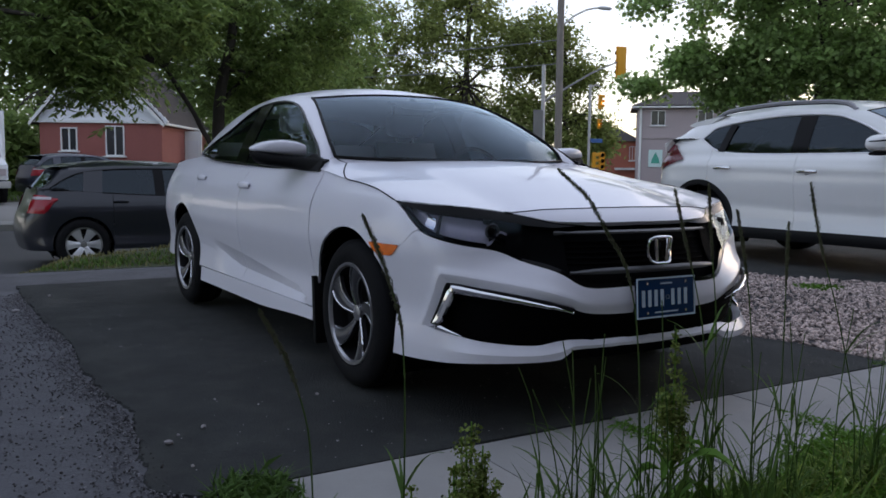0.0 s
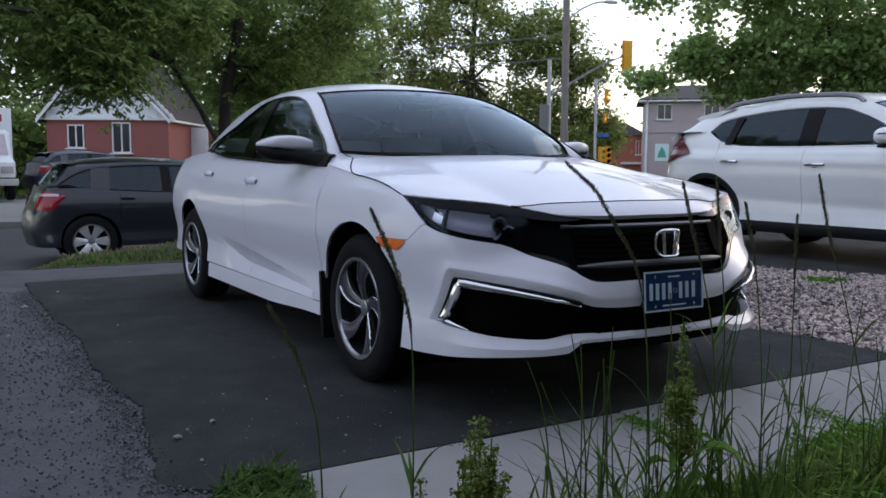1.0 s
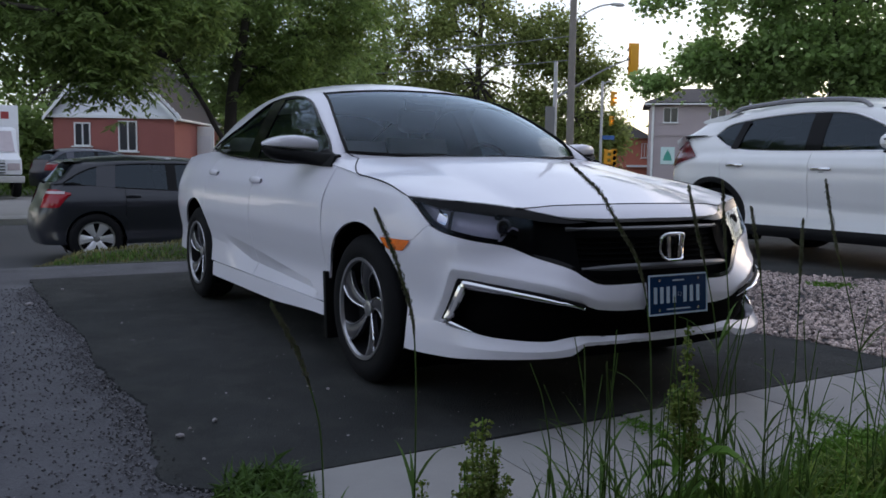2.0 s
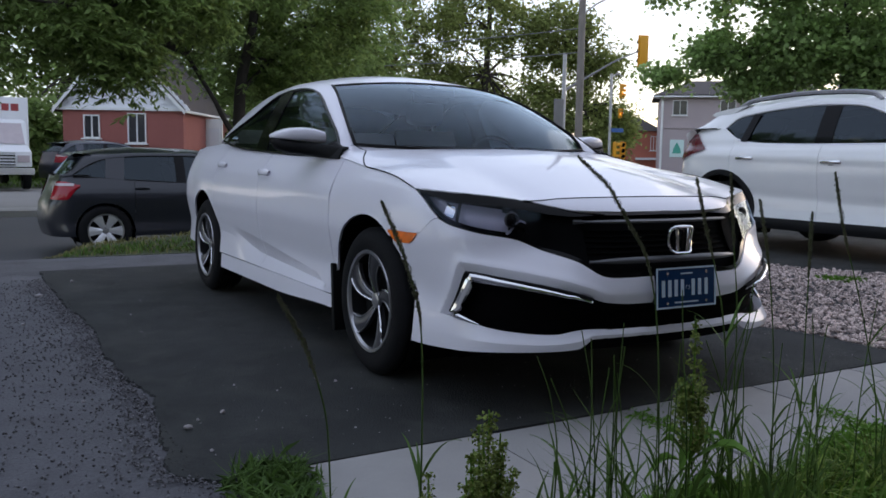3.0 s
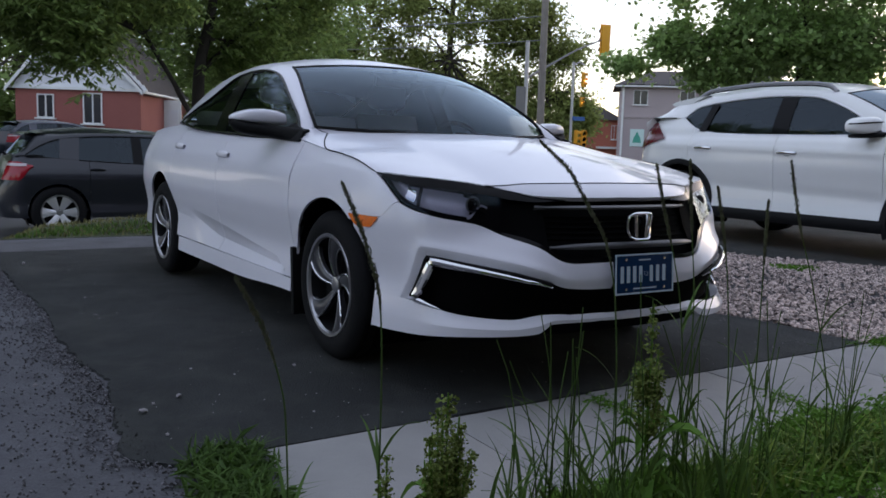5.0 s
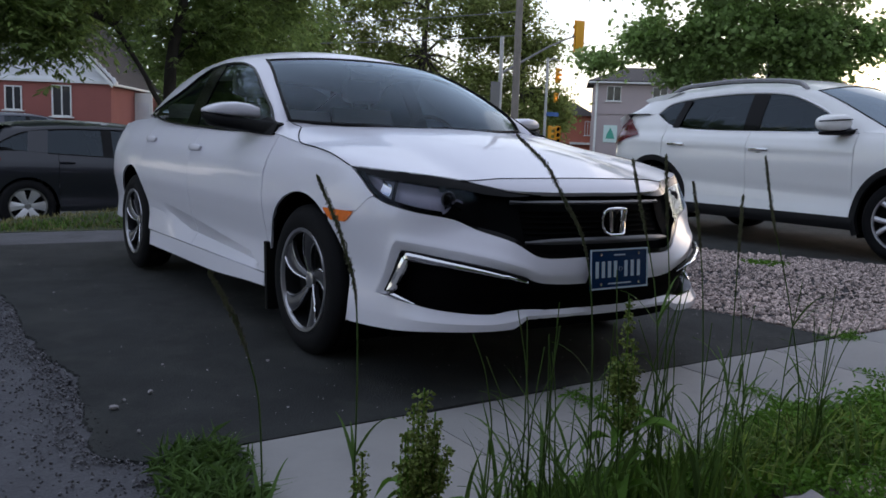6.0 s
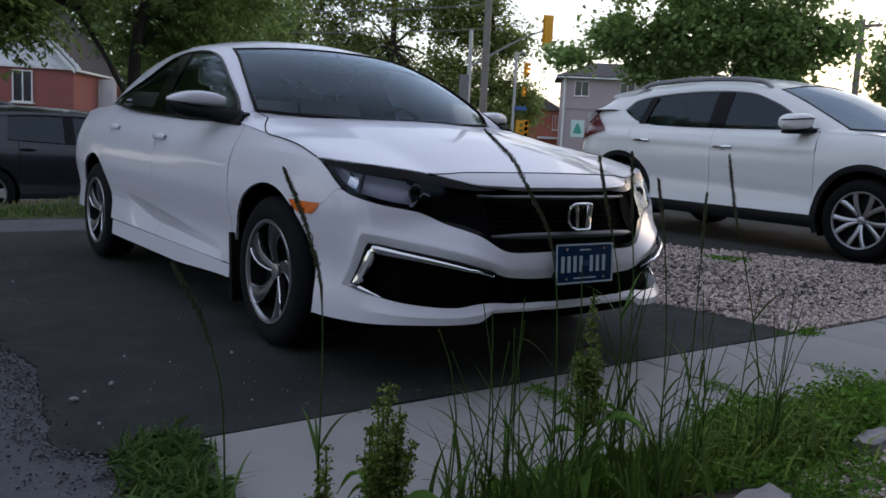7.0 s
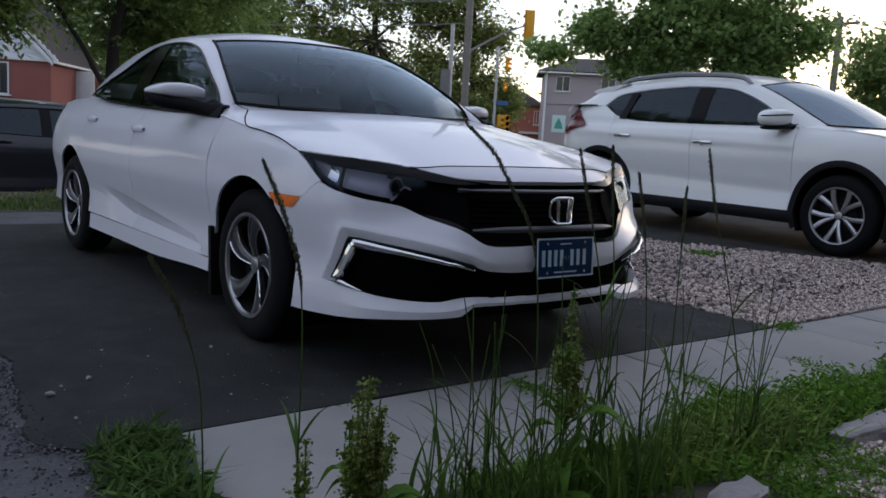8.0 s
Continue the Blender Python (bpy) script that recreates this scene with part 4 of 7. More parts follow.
    greenhouse(car, dict(lean=.5, belt_x=.80, belt_z=.97, belt=[(.49, .966), (.96, .967), (1.55, .983), (2.26, 1.013), (2.61, 1.055)],
                         top=[(.49, .972), (.624, 1.062), (.767, 1.126), (.935, 1.201), (1.065, 1.261), (1.186, 1.305), (1.351, 1.334), (1.518, 1.344), (1.674, 1.342), (1.85, 1.325), (2.027, 1.277), (2.214, 1.205), (2.425, 1.14), (2.61, 1.073)],
                         pillar=(1.62, 1.80), shoulder=[(.715, 2.85, 1.055), (.61, 3.15, 1.04)],
                         edge=[(.70, .565, 1.02), (.70, .592, 1.052), (.662, .787, 1.175), (.58, 1.096, 1.316), (.561, 1.19, 1.347), (.548, 1.4, 1.377), (.54, 1.7, 1.392), (.545, 2.1, 1.368), (.575, 2.5, 1.292), (.605, 2.85, 1.18), (.59, 3.12, 1.08)],
                         edge_front=4, edge_back=8, mid=[(0, .33, 1.0), (0, 1.06, 1.378), (0, 2.45, 1.34), (0, 3.22, 1.09)], crown=(0, 0, 0.028), swell=.006), M_WHITE, M_GLASS, M_GLASS)
    rows = coons(lambda t: np.array((.60 * (2 * t - 1), 3.14 + .06 * (1 - (2 * t - 1) ** 2), 1.078 - .02 * (2 * t - 1) ** 2)), lambda t: np.array((.60 * (2 * t - 1), 3.70 - .1 * (2 * t - 1) ** 2, 1.02 - .01 * (2 * t - 1) ** 2)), line3([(-.60, 3.14, 1.058), (-.62, 3.45, 1.02), (-.60, 3.6, 1.01)]), line3([(.60, 3.14, 1.058), (.62, 3.45, 1.02), (.60, 3.6, 1.01)]), 8, 16)
    panel("trunk_lid", rows, M_WHITE, car, rim=0.02)
    cabin(car, .72, .62, .68, 1.38)
    g = Geo().box(-.11, .11, 1.06, 1.09, 1.27, 1.33)
    g.tube([(0, 1.05, 1.36), (0, 1.08, 1.31)], .012, 6)
    part("interior_mirror", g, M_BLACK, car, "black interior mirror", bevel=0.008)
    rows = [[(u * (.15 - .05 * k / 4), 1.045 - .085 * k / 4 + .012, 1.362 - .048 * k / 4 - .012) for u in np.linspace(-1, 1, 9)] for k in range(5)]
    panel("sensor_housing", rows, M_VOID, car, "black sensor housing behind the windshield", rim=.01)
    # grille
    grl = new("grille")
    grl.parent = car
    g = Geo()
    for f in (lambda r: r, flip):
        g.grid(f(sh.rows(0, 1.185, lambda s: head_lo(s) - 0.004, lambda s: head_hi(s) + 0.004, 0.02, 0.03, lambda s, v: -0.05 if s < .62 else -0.055 - 0.03 * min(1, (s - .62) / .1) * min(1, (1.185 - s) / .2))))
    part("grille_backing", g, M_VOID, grl, "black honeycomb grille backing")
    for z0, z1, s1, off, m in ((.728, .742, .44, .006, M_SATIN), (.584, .608, .40, .004, M_SATIN)):
        rows = sh.rows(0, s1, lambda s: z0 + .004 * s, lambda s: z0 + .004 * s + max(.004, (z1 - z0) * (1 - .7 * (s / s1) ** 4)), 0.02, 0.006, lambda s, v: off * (1 - (s / s1) ** 3) + 0.006 * math.sin(math.pi * v) - .022 * (s / s1) ** 5)
        whole("grille_bar", rows, m, grl, "satin dark grille bar", rim=0.012)
    for z in np.arange(.618, .715, .02):
        whole("grille_slat", sh.rows(0, .46, lambda s: z, lambda s: z + .005, 0.03, 0.005, lambda s, v: -.038 - .012 * (s / .46) ** 4), M_VOID, grl, rim=0.006)
    rows = sh.rows(.05, .72, lambda s: head_lo(s) + .001, lambda s: head_lo(s) + .016 * min(1, (.73 - s) / .2), 0.02, 0.008, -0.004)
    both("grille_frame", rows, M_GLOSS, grl, "gloss black grille edge", rim=0.03)
    rows = sh.rows(.20, 1.185, lambda s: head_hi(s) - .032 * min(1, (1.19 - s) / .25 + .2, (s - .2) / .4 + .1), lambda s: head_hi(s) + .001, 0.02, 0.008, lambda s, v: -.002 - .02 * max(0, (.5 - s) / .3))
    both("brow_strip", rows, M_GLOSS, grl, "gloss black strip over the headlamp", rim=0.03)
    # badge: plain chrome shapes
    bd = new("badge")
    bd.parent = car
    yb = -.906
    ring = []
    for i in range(41):
        a = 2 * math.pi * i / 40
        p = lambda v: math.copysign(abs(v) ** 0.45, v)
        k = 1 - 0.10 * (p(math.sin(a)) < 0) * abs(p(math.sin(a)))
        ring.append((.058 * p(math.cos(a)) * k, yb + 0.03 - .02 * abs(math.sin(a)), .668 + .05 * p(math.sin(a))))
    part("badge_ring", Geo().tube([(x, y - .03, z) for x, y, z in ring], .0055, 8, False), M_CHROME, bd, "chrome badge frame")
    for sx in (-1, 1):
        part("badge_bar", Geo().prism([(sx * .040, yb - .008, .712), (sx * .026, yb - .008, .712), (sx * .016, yb - .008, .626), (sx * .030, yb - .008, .626)], (0, -.012, 0)), M_CHROME, bd, "chrome badge bar", bevel=0.003)
    part("badge_back", Geo().box(-.05, .05, yb + .002, yb + .02, .63, .708), M_GLOSS, bd, "black badge backing", bevel=0.008)
    # headlamps
    for sx in (-1, 1):
        lamp = new("headlamp")
        lamp.parent = car
        tagged(lamp, "clear headlamp with dark housing and chrome blade")
        side = (lambda r: r) if sx > 0 else flip
        lo = lambda s: head_lo(s) + .003
        hi = lambda s: head_hi(s) - .030 * min(1, (1.19 - s) / .25 + .2)
        part("lens", Geo().grid(side(sh.rows(.60, 1.175, lo, lambda s: max(hi(s), lo(s) + .001), .015, .015, -.003))), M_LENS, lamp, "clear headlamp lens")
        part("lamp_wing", Geo().grid(side(sh.rows(.40, .735, lo, lambda s: max(hi(s), lo(s) + .001), .015, .015, -.03))), M_VOID, lamp, "black wing between lamp and grille")
        part("housing", Geo().grid(side(sh.rows(.66, 1.16, lambda s: lo(s) + .058 * smooth01((.735 - s) / .05) + .006, lambda s: max(hi(s) - .004, lo(s) + .012), .012, .012, lambda s, v: -.020 - .022 * math.sin(math.pi * v)))), M_REFLECTOR, lamp, "grey headlamp housing")
        part("bezel", Geo().grid(side(sh.rows(.74, 1.16, lo, lambda s: lo(s) + .014, .012, .005, lambda s, v: -.006 - .010 * v))), M_GLOSS, lamp, "gloss black lamp bezel")
        c = np.array(sh(.735, head_lo(.735) + .062, -.030))
        proj = part("projector", Geo().lathe([(.029, -.012), (.031, -.02), (.027, -.022), (.022, -.008), (.0, -.004)], tuple(c * np.array((sx, 1, 1))), 1, 24), M_SATIN, lamp, "satin projector ring")
        part("projector_lens", Geo().lathe([(.026, -.010), (.018, -.020), (.0, -.024)], tuple(c * np.array((sx, 1, 1))), 1, 20), M_GLOSS, proj, "dark projector lens")
        g = Geo()
        g.grid(side(sh.rows(.955, 1.0, lambda s: head_lo(s) + .024, lambda s: head_lo(s) + .068, .006, .008, lambda s, v: -.010 - .010 * math.sin(v * 3.1))))
        part("reflector", g, M_CHROME, lamp, "chrome lamp reflector")
        g = Geo()
        g.grid(side(sh.rows(.925, .940, lambda s: head_lo(s) + .018, lambda s: head_lo(s) + .085, .005, .01, -.007)))
        part("divider", g, M_GLOSS, lamp, "black lamp divider")
        g = Geo()
        g.grid(side(sh.rows(.665, .745, lambda s: head_lo(s) + .036 + .10 * (s - .66), lambda s: head_lo(s) + .044 + .18 * (s - .66), .01, .004, lambda s, v: -.010 - .008 * v)))
        g.grid(side(sh.rows(.715, .765, lambda s: head_lo(s) + .078 + .15 * (s - .715), lambda s: head_lo(s) + .090 + .2 * (s - .715), .008, .006, lambda s, v: -.014 - .008 * v)))
        part("lamp_blade", g, M_CHROME, lamp, "chrome lamp blade")
        g = Geo().grid(side(sh.rows(1.125, 1.332, cubic([(1.12, .676), (1.18, .634), (1.263, .632), (1.335, .67)]), lambda s: .677, .01, .012, .004)))
        part("side_marker", panel_from(g, []), M_AMBER, lamp, "amber side marker lens")
        # fog opening
        fog = new("fog_opening")
        fog.parent = car
        lo2, hi2 = lambda s: lip_hi(s) - .004, lambda s: bump_lo(s) + .006
        part("intake", Geo().grid(side(sh.rows(0, .99, lo2, lambda s: max(hi2(s), lo2(s) + .002), .02, .03, -.055))), M_VOID, fog, "black lower air intake")
        up = [sh(s, bump_lo(s) - .012 - .004 * (s > .5), -.004) for s in np.linspace(.40, .868, 24)]
        dn = [sh(s, np.interp(s, (.875, .955), (.522, .392)), -.004) for s in np.linspace(.875, .952, 8)]
        bt = [sh(s, np.interp(s, (.84, .95), (.358, .384)), -.004) for s in np.linspace(.945, .84, 8)]
        path = [(p[0] * sx, p[1], p[2]) for p in up + dn + bt]
        wid = list(np.linspace(.004, .016, 24)) + [.0175] * 8 + list(np.linspace(.014, .003, 8))
        part("fog_trim", Geo().tube(path, wid, 8), M_CHROME, fog, "chrome fog opening trim")
        path = [(p[0] * sx, p[1], p[2]) for p in [sh(s, bump_lo(s) - .002, -.004) for s in np.linspace(.40, .89, 24)] + [sh(s, np.interp(s, (.895, .98), (.54, .386)), -.004) for s in np.linspace(.897, .975, 8)]]
        part("fog_frame", Geo().tube(path, .007, 6), M_BLACK, fog, "black fog opening edge")
        for z in (.385, .43, .475):
            s1 = .88 - (.5 - z) * .3
            g = Geo().grid(side(sh.rows(.0 if z < .43 else .45, s1, lambda s: z - .004, lambda s: z + .004, .04, .004, -.045)))
            part("intake_slat", g, M_VOID, fog)
    # number plate with plain bars
    plate = new("number_plate")
    plate.parent = car
    plate.matrix_basis = pose(0.002, -.950, .491, -4, 0, 0)
    tagged(plate, "dark blue number plate with white bars")
    part("plate_sheet", Geo().box(-.1525, .1525, -.002, .002, -.076, .076), M_PLATE, plate, bevel=0.001)
    g = Geo()
    for a, b, cz, d in ((-.1525, .1525, .070, .076), (-.1525, .1525, -.076, -.070), (-.1525, -.147, -.070, .070), (.147, .1525, -.070, .070)):
        g.box(a, b, -.0045, -.002, cz, d)
    part("plate_frame", g, M_PLATEW, plate, "white plate border")
    for i, x in enumerate((-.118, -.086, -.054, -.022, .034, .068, .102)):
        part("plate_bar", Geo().box(x - .008, x + .008, -.0036, -.002, -.032, .030), M_PLATEW, plate)
    part("plate_bar", Geo().lathe([(.009, -.0042), (.009, -.002)], (.006, 0, 0), 1, 12), M_PLATEW, plate)
    part("plate_bar", Geo().box(-.03, .03, -.0036, -.002, .050, .055), M_PLATEW, plate)
    part("plate_bar", Geo().box(-.06, .06, -.0036, -.002, -.058, -.053), M_PLATEW, plate)
    for x in (-.1, .1):
        for z in (.056, -.056):
            part("plate_screw", Geo().lathe([(.006, -.002), (.006, -.006), (.0, -.007)], (x, 0, z), 1, 10), M_CHROME, plate)
    part("plate_mount", Geo().box(-.13, .13, .002, .05, -.06, .06), M_BLACK, plate)
    # handles, mirrors, wheels, mud flaps
    handle(car, sh, 1.40, .865, .19, M_WHITE)
    handle(car, sh, 2.30, .895, .19, M_WHITE)
    sedan_mirrors(car)
    for sx in (-1, 1):
        for y in (0.0, 2.70):
            wheel(car, sx * .775, y, .352 if y == 0 else .338, .316, .213, .215, 5, -0.38 * sx, sx, "grey swirled five-spoke alloy wheel with bright edges", fat=.44, phase=.25, spoke_m=M_ALLOYG, edged=True, root=.014)
            if y == 0:
                part("mud_flap", Geo().prism([(sx * .72, y + .362, .47), (sx * .888, y + .368, .47), (sx * .885, y + .35, .16), (sx * .72, y + .35, .16)], (0, .03, 0)), M_BLACK, car, "black mud flap", bevel=.004)
    return car


# ---- white suv on the neighbouring driveway ----
def white_suv():
    car = thing("suv", "white compact suv with black cladding and roof rails", "car", (5.52, .43, .08), turn=0)
    sh = Shell([(0, -.93), (.4, -.90), (.65, -.80), (.80, -.62), (.87, -.35), (.885, 0), (.885, .9), (.885, 1.8), (.885, 2.6), (.875, 2.93), (.82, 3.24), (.69, 3.44), (.4, 3.52), (0, 3.54)],
               [(.2, .06), (.4, .0), (.7, .0), (.9, .06), (1.0, .15), (1.1, .35)],
               [(.2, .03), (.33, .012), (.45, .03), (.62, .02), (.80, .0), (.92, .004), (1.0, .022), (1.06, .06), (1.13, .085), (1.2, .12), (1.3, .17)],
               [(.2, .08), (.5, .0), (.8, .0), (1.0, .05), (1.2, .14), (1.3, .2)])
    arches = [(0, .362, .408), (2.706, .362, .408)]
    belt = [(-1, 1.06), (0, 1.075), (.48, 1.062), (1.6, 1.060), (2.51, 1.10), (2.65, 1.16), (2.80, 1.245), (2.95, 1.28), (3.25, 1.275), (3.55, 1.24)]
    ftop = cubic([(0, .93), (1.0, .98), (1.5, 1.045), (1.9, 1.075), (2.6, 1.08)])
    s_d = sh.s_at(.455)
    both("front_fender", sh.rows(0.9, s_d - .003, lambda s: .33, lambda s: ftop(s), .02, .02), M_PEARL, car, "white front fender", cuts=arches)
    both("front_bumper", sh.rows(0, .897, lambda s: .35, lambda s: .93, .03, .03), M_PEARL, car, "white front bumper")
    sides(car, sh, dict(belt_full=belt, seams=[.455, 1.545, 2.60], sill=.335, arches=arches, half=.88, rear_end=3.5, relief=lambda y, z: .007 * math.exp(-((z - .90 - .02 * y) / .035) ** 2) - .010 * math.exp(-((z - .50 - .03 * y) / .06) ** 2)), M_PEARL, lambda s: ftop(s))
    both("sill_cladding", sh.rows(sh.s_at(.42), sh.s_at(2.30), lambda s: .235, lambda s: .345, .05, .02, lambda s, v: .012 + .01 * math.sin(v * 3.1)), M_CLAD, car, "black sill cladding")
    both("rear_cladding", sh.rows(sh.s_at(3.05), sh.end, lambda s: .25, lambda s: .45, .05, .03, .01), M_CLAD, car, "black rear bumper cladding")
    both("front_cladding", sh.rows(0, .98, lambda s: .24, lambda s: .36, .05, .03, .01), M_CLAD, car, "black front lower cladding")
    for yc, zc, R in arches:
        for sx in (-1, 1):
            rows = []
            for i in range(33):
                a = math.pi * (-.13 + 1.26 * i / 32)
                row = []
                for r, o in ((R - .014, -.03), (R - .014, .014), (R + .012, .018), (R + .040, .012), (R + .044, -.005)):
                    y, z = yc + r * math.cos(a), zc + r * math.sin(a)
                    p = sh(sh.s_at(y), z, o)
                    row.append((p[0] * sx, y, z))
                rows.append(row)
            part("arch_cladding", Geo().grid(rows), M_CLAD, car, "black wheel arch cladding")
    edge = [(.73, .25, 1.10), (.70, .45, 1.20), (.64, .80, 1.37), (.60, 1.02, 1.455), (.595, 1.4, 1.50), (.59, 1.9, 1.515), (.595, 2.5, 1.47), (.60, 2.9, 1.43), (.62, 3.0, 1.39), (.70, 3.24, 1.2), (.72, 3.34, 1.1)]
    greenhouse(car, dict(lean=.42, belt_x=.80, belt_z=1.07, belt=[(.48, 1.064), (1.6, 1.062), (2.3, 1.075), (2.58, 1.12), (2.80, 1.235)],
                         top=[(.48, 1.075), (.7, 1.19), (.923, 1.305), (1.1, 1.375), (1.25, 1.42), (1.5, 1.443), (1.75, 1.447), (2.1, 1.43), (2.43, 1.395), (2.66, 1.35), (2.80, 1.24)],
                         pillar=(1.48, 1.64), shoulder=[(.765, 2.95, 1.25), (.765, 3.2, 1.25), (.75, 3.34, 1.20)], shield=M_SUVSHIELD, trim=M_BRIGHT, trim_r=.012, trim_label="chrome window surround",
                         edge=edge, edge_front=3, edge_back=8, mid=[(0, -.02, 1.10), (0, .90, 1.52), (0, 3.04, 1.50), (0, 3.42, 1.08)], crown=(0, 0, .03)), M_PEARL, M_PRIVACY, M_PRIVACY)
    both("c_pillar", [[(.80 - 0.42 * (z - 1.07) + .022, y + (z - 1.2) * -.25, z) for z in np.linspace(1.085, 1.385, 8)] for y in (2.42, 2.47, 2.51)], M_GLOSS, car, "gloss black rear pillar", rim=.004)
    # hood
    ed = [(.80, -.62, .965), (.815, -.2, 1.04), (.80, .1, 1.075), (.745, .25, 1.095)]
    rows = coons(lambda t: np.array((.80 * (2 * t - 1), -.62 - .22 * (1 - (2 * t - 1) ** 2), .965)), lambda t: np.array((.745 * (2 * t - 1), .25 - .27 * (1 - (2 * t - 1) ** 2), 1.095)), line3([(-p[0], p[1], p[2]) for p in ed]), line3(ed), 16, 24, (0, 0, .03))
    panel("hood", rows, M_PEARL, car, "white hood", rim=.02)
    rows = coons(line3([(.815, -.0, 1.062), (.745, .25, 1.092)]), line3([(.815, .46, 1.065), (.735, .30, 1.12)]), line3([(.815, 0, 1.062), (.815, .46, 1.065)]), line3([(.745, .25, 1.092), (.735, .30, 1.12)]), 6, 6)
    both("cowl_corner", rows, M_PEARL, car, rim=0)
    sail = [(.80 - .42 * (z - 1.07) + .010, y, z) for y, z in ((.50, 1.068), (.70, 1.066), (.66, 1.15))]
    for sx in (-1, 1):
        part("mirror_sail", Geo().prism([(p[0] * sx, p[1], p[2]) for p in sail], (.008 * sx, 0, 0)), M_BLACK, car, "black mirror sail panel")
    # spoiler, rails, tail lamps, tailgate
    g = Geo()
    rows = [[(x, y, z - .03 * (x / .62) ** 2) for x in np.linspace(-.64, .64, 14)] for y, z in ((2.60, 1.51), (2.85, 1.485), (3.02, 1.455), (3.08, 1.43), (3.04, 1.41), (2.85, 1.41))]
    g.grid(rows + rows[:1])
    for side_ in (0, -1):
        g.add([r[side_] for r in rows], [tuple(range(len(rows)))])
    part("spoiler", g, M_PEARL, car, "white roof spoiler")
    for sx in (-1, 1):
        pts = [(sx * .60, 1.12, 1.475), (sx * .60, 1.20, 1.535), (sx * .60, 1.45, 1.565), (sx * .60, 1.9, 1.575), (sx * .60, 2.3, 1.555), (sx * .605, 2.58, 1.525), (sx * .61, 2.70, 1.47)]
        f = line3(pts)
        part("roof_rail", Geo().tube([f(i / 30) for i in range(31)], .020, 8), M_RAIL, car, "grey metal roof rail")
        part("rail_foot", Geo().tube([f(i / 30) - np.array((0, 0, .022)) for i in range(31)], .007, 6), M_BLACK, car, "black rail underside")
        side = (lambda r: r) if sx > 0 else flip
        lo = cubic([(0, .93), (1, 1.0)])
        sA, sB = sh.s_at(2.97), sh.s_at(3.42)
        g = Geo().grid(side(sh.rows(sA, sB, lambda s: 1.02 - .13 * (s - sA) / (sB - sA), lambda s: 1.03 + .16 * min(1, (s - sA) / .22), .02, .02, .02)))
        part("tail_lamp", g, M_RED, car, "red tail lamp")
    rows = [[(.66 * u, 3.38 + .16 * v - .06 * u * u, 1.10 - .5 * v) for u in np.linspace(-1, 1, 12)] for v in np.linspace(0, 1, 6)]
    panel("tailgate", rows, M_PEARL, car, rim=0)
    cabin(car, .60, .60, .66, 1.45, .45, 2.9)
    handle(car, sh, 1.40, .90, .21, M_CHROME, .016)
    handle(car, sh, 2.40, .93, .21, M_CHROME, .016)
    mirror_pair(car, .84, 1.08, .60, 1.15, .072, M_PEARL, depth=.13, arm=.06, low=.022, reach=-.02)
    for sx in (-1, 1):
        for y in (0.0, 2.706):
            wheel(car, sx * .775, y, .345, .345, .238, .225, 5, 0.0, sx, "silver split-spoke alloy wheel with black tyre", split=True, fork=.30, arm=.07, phase=1.01)
    return car


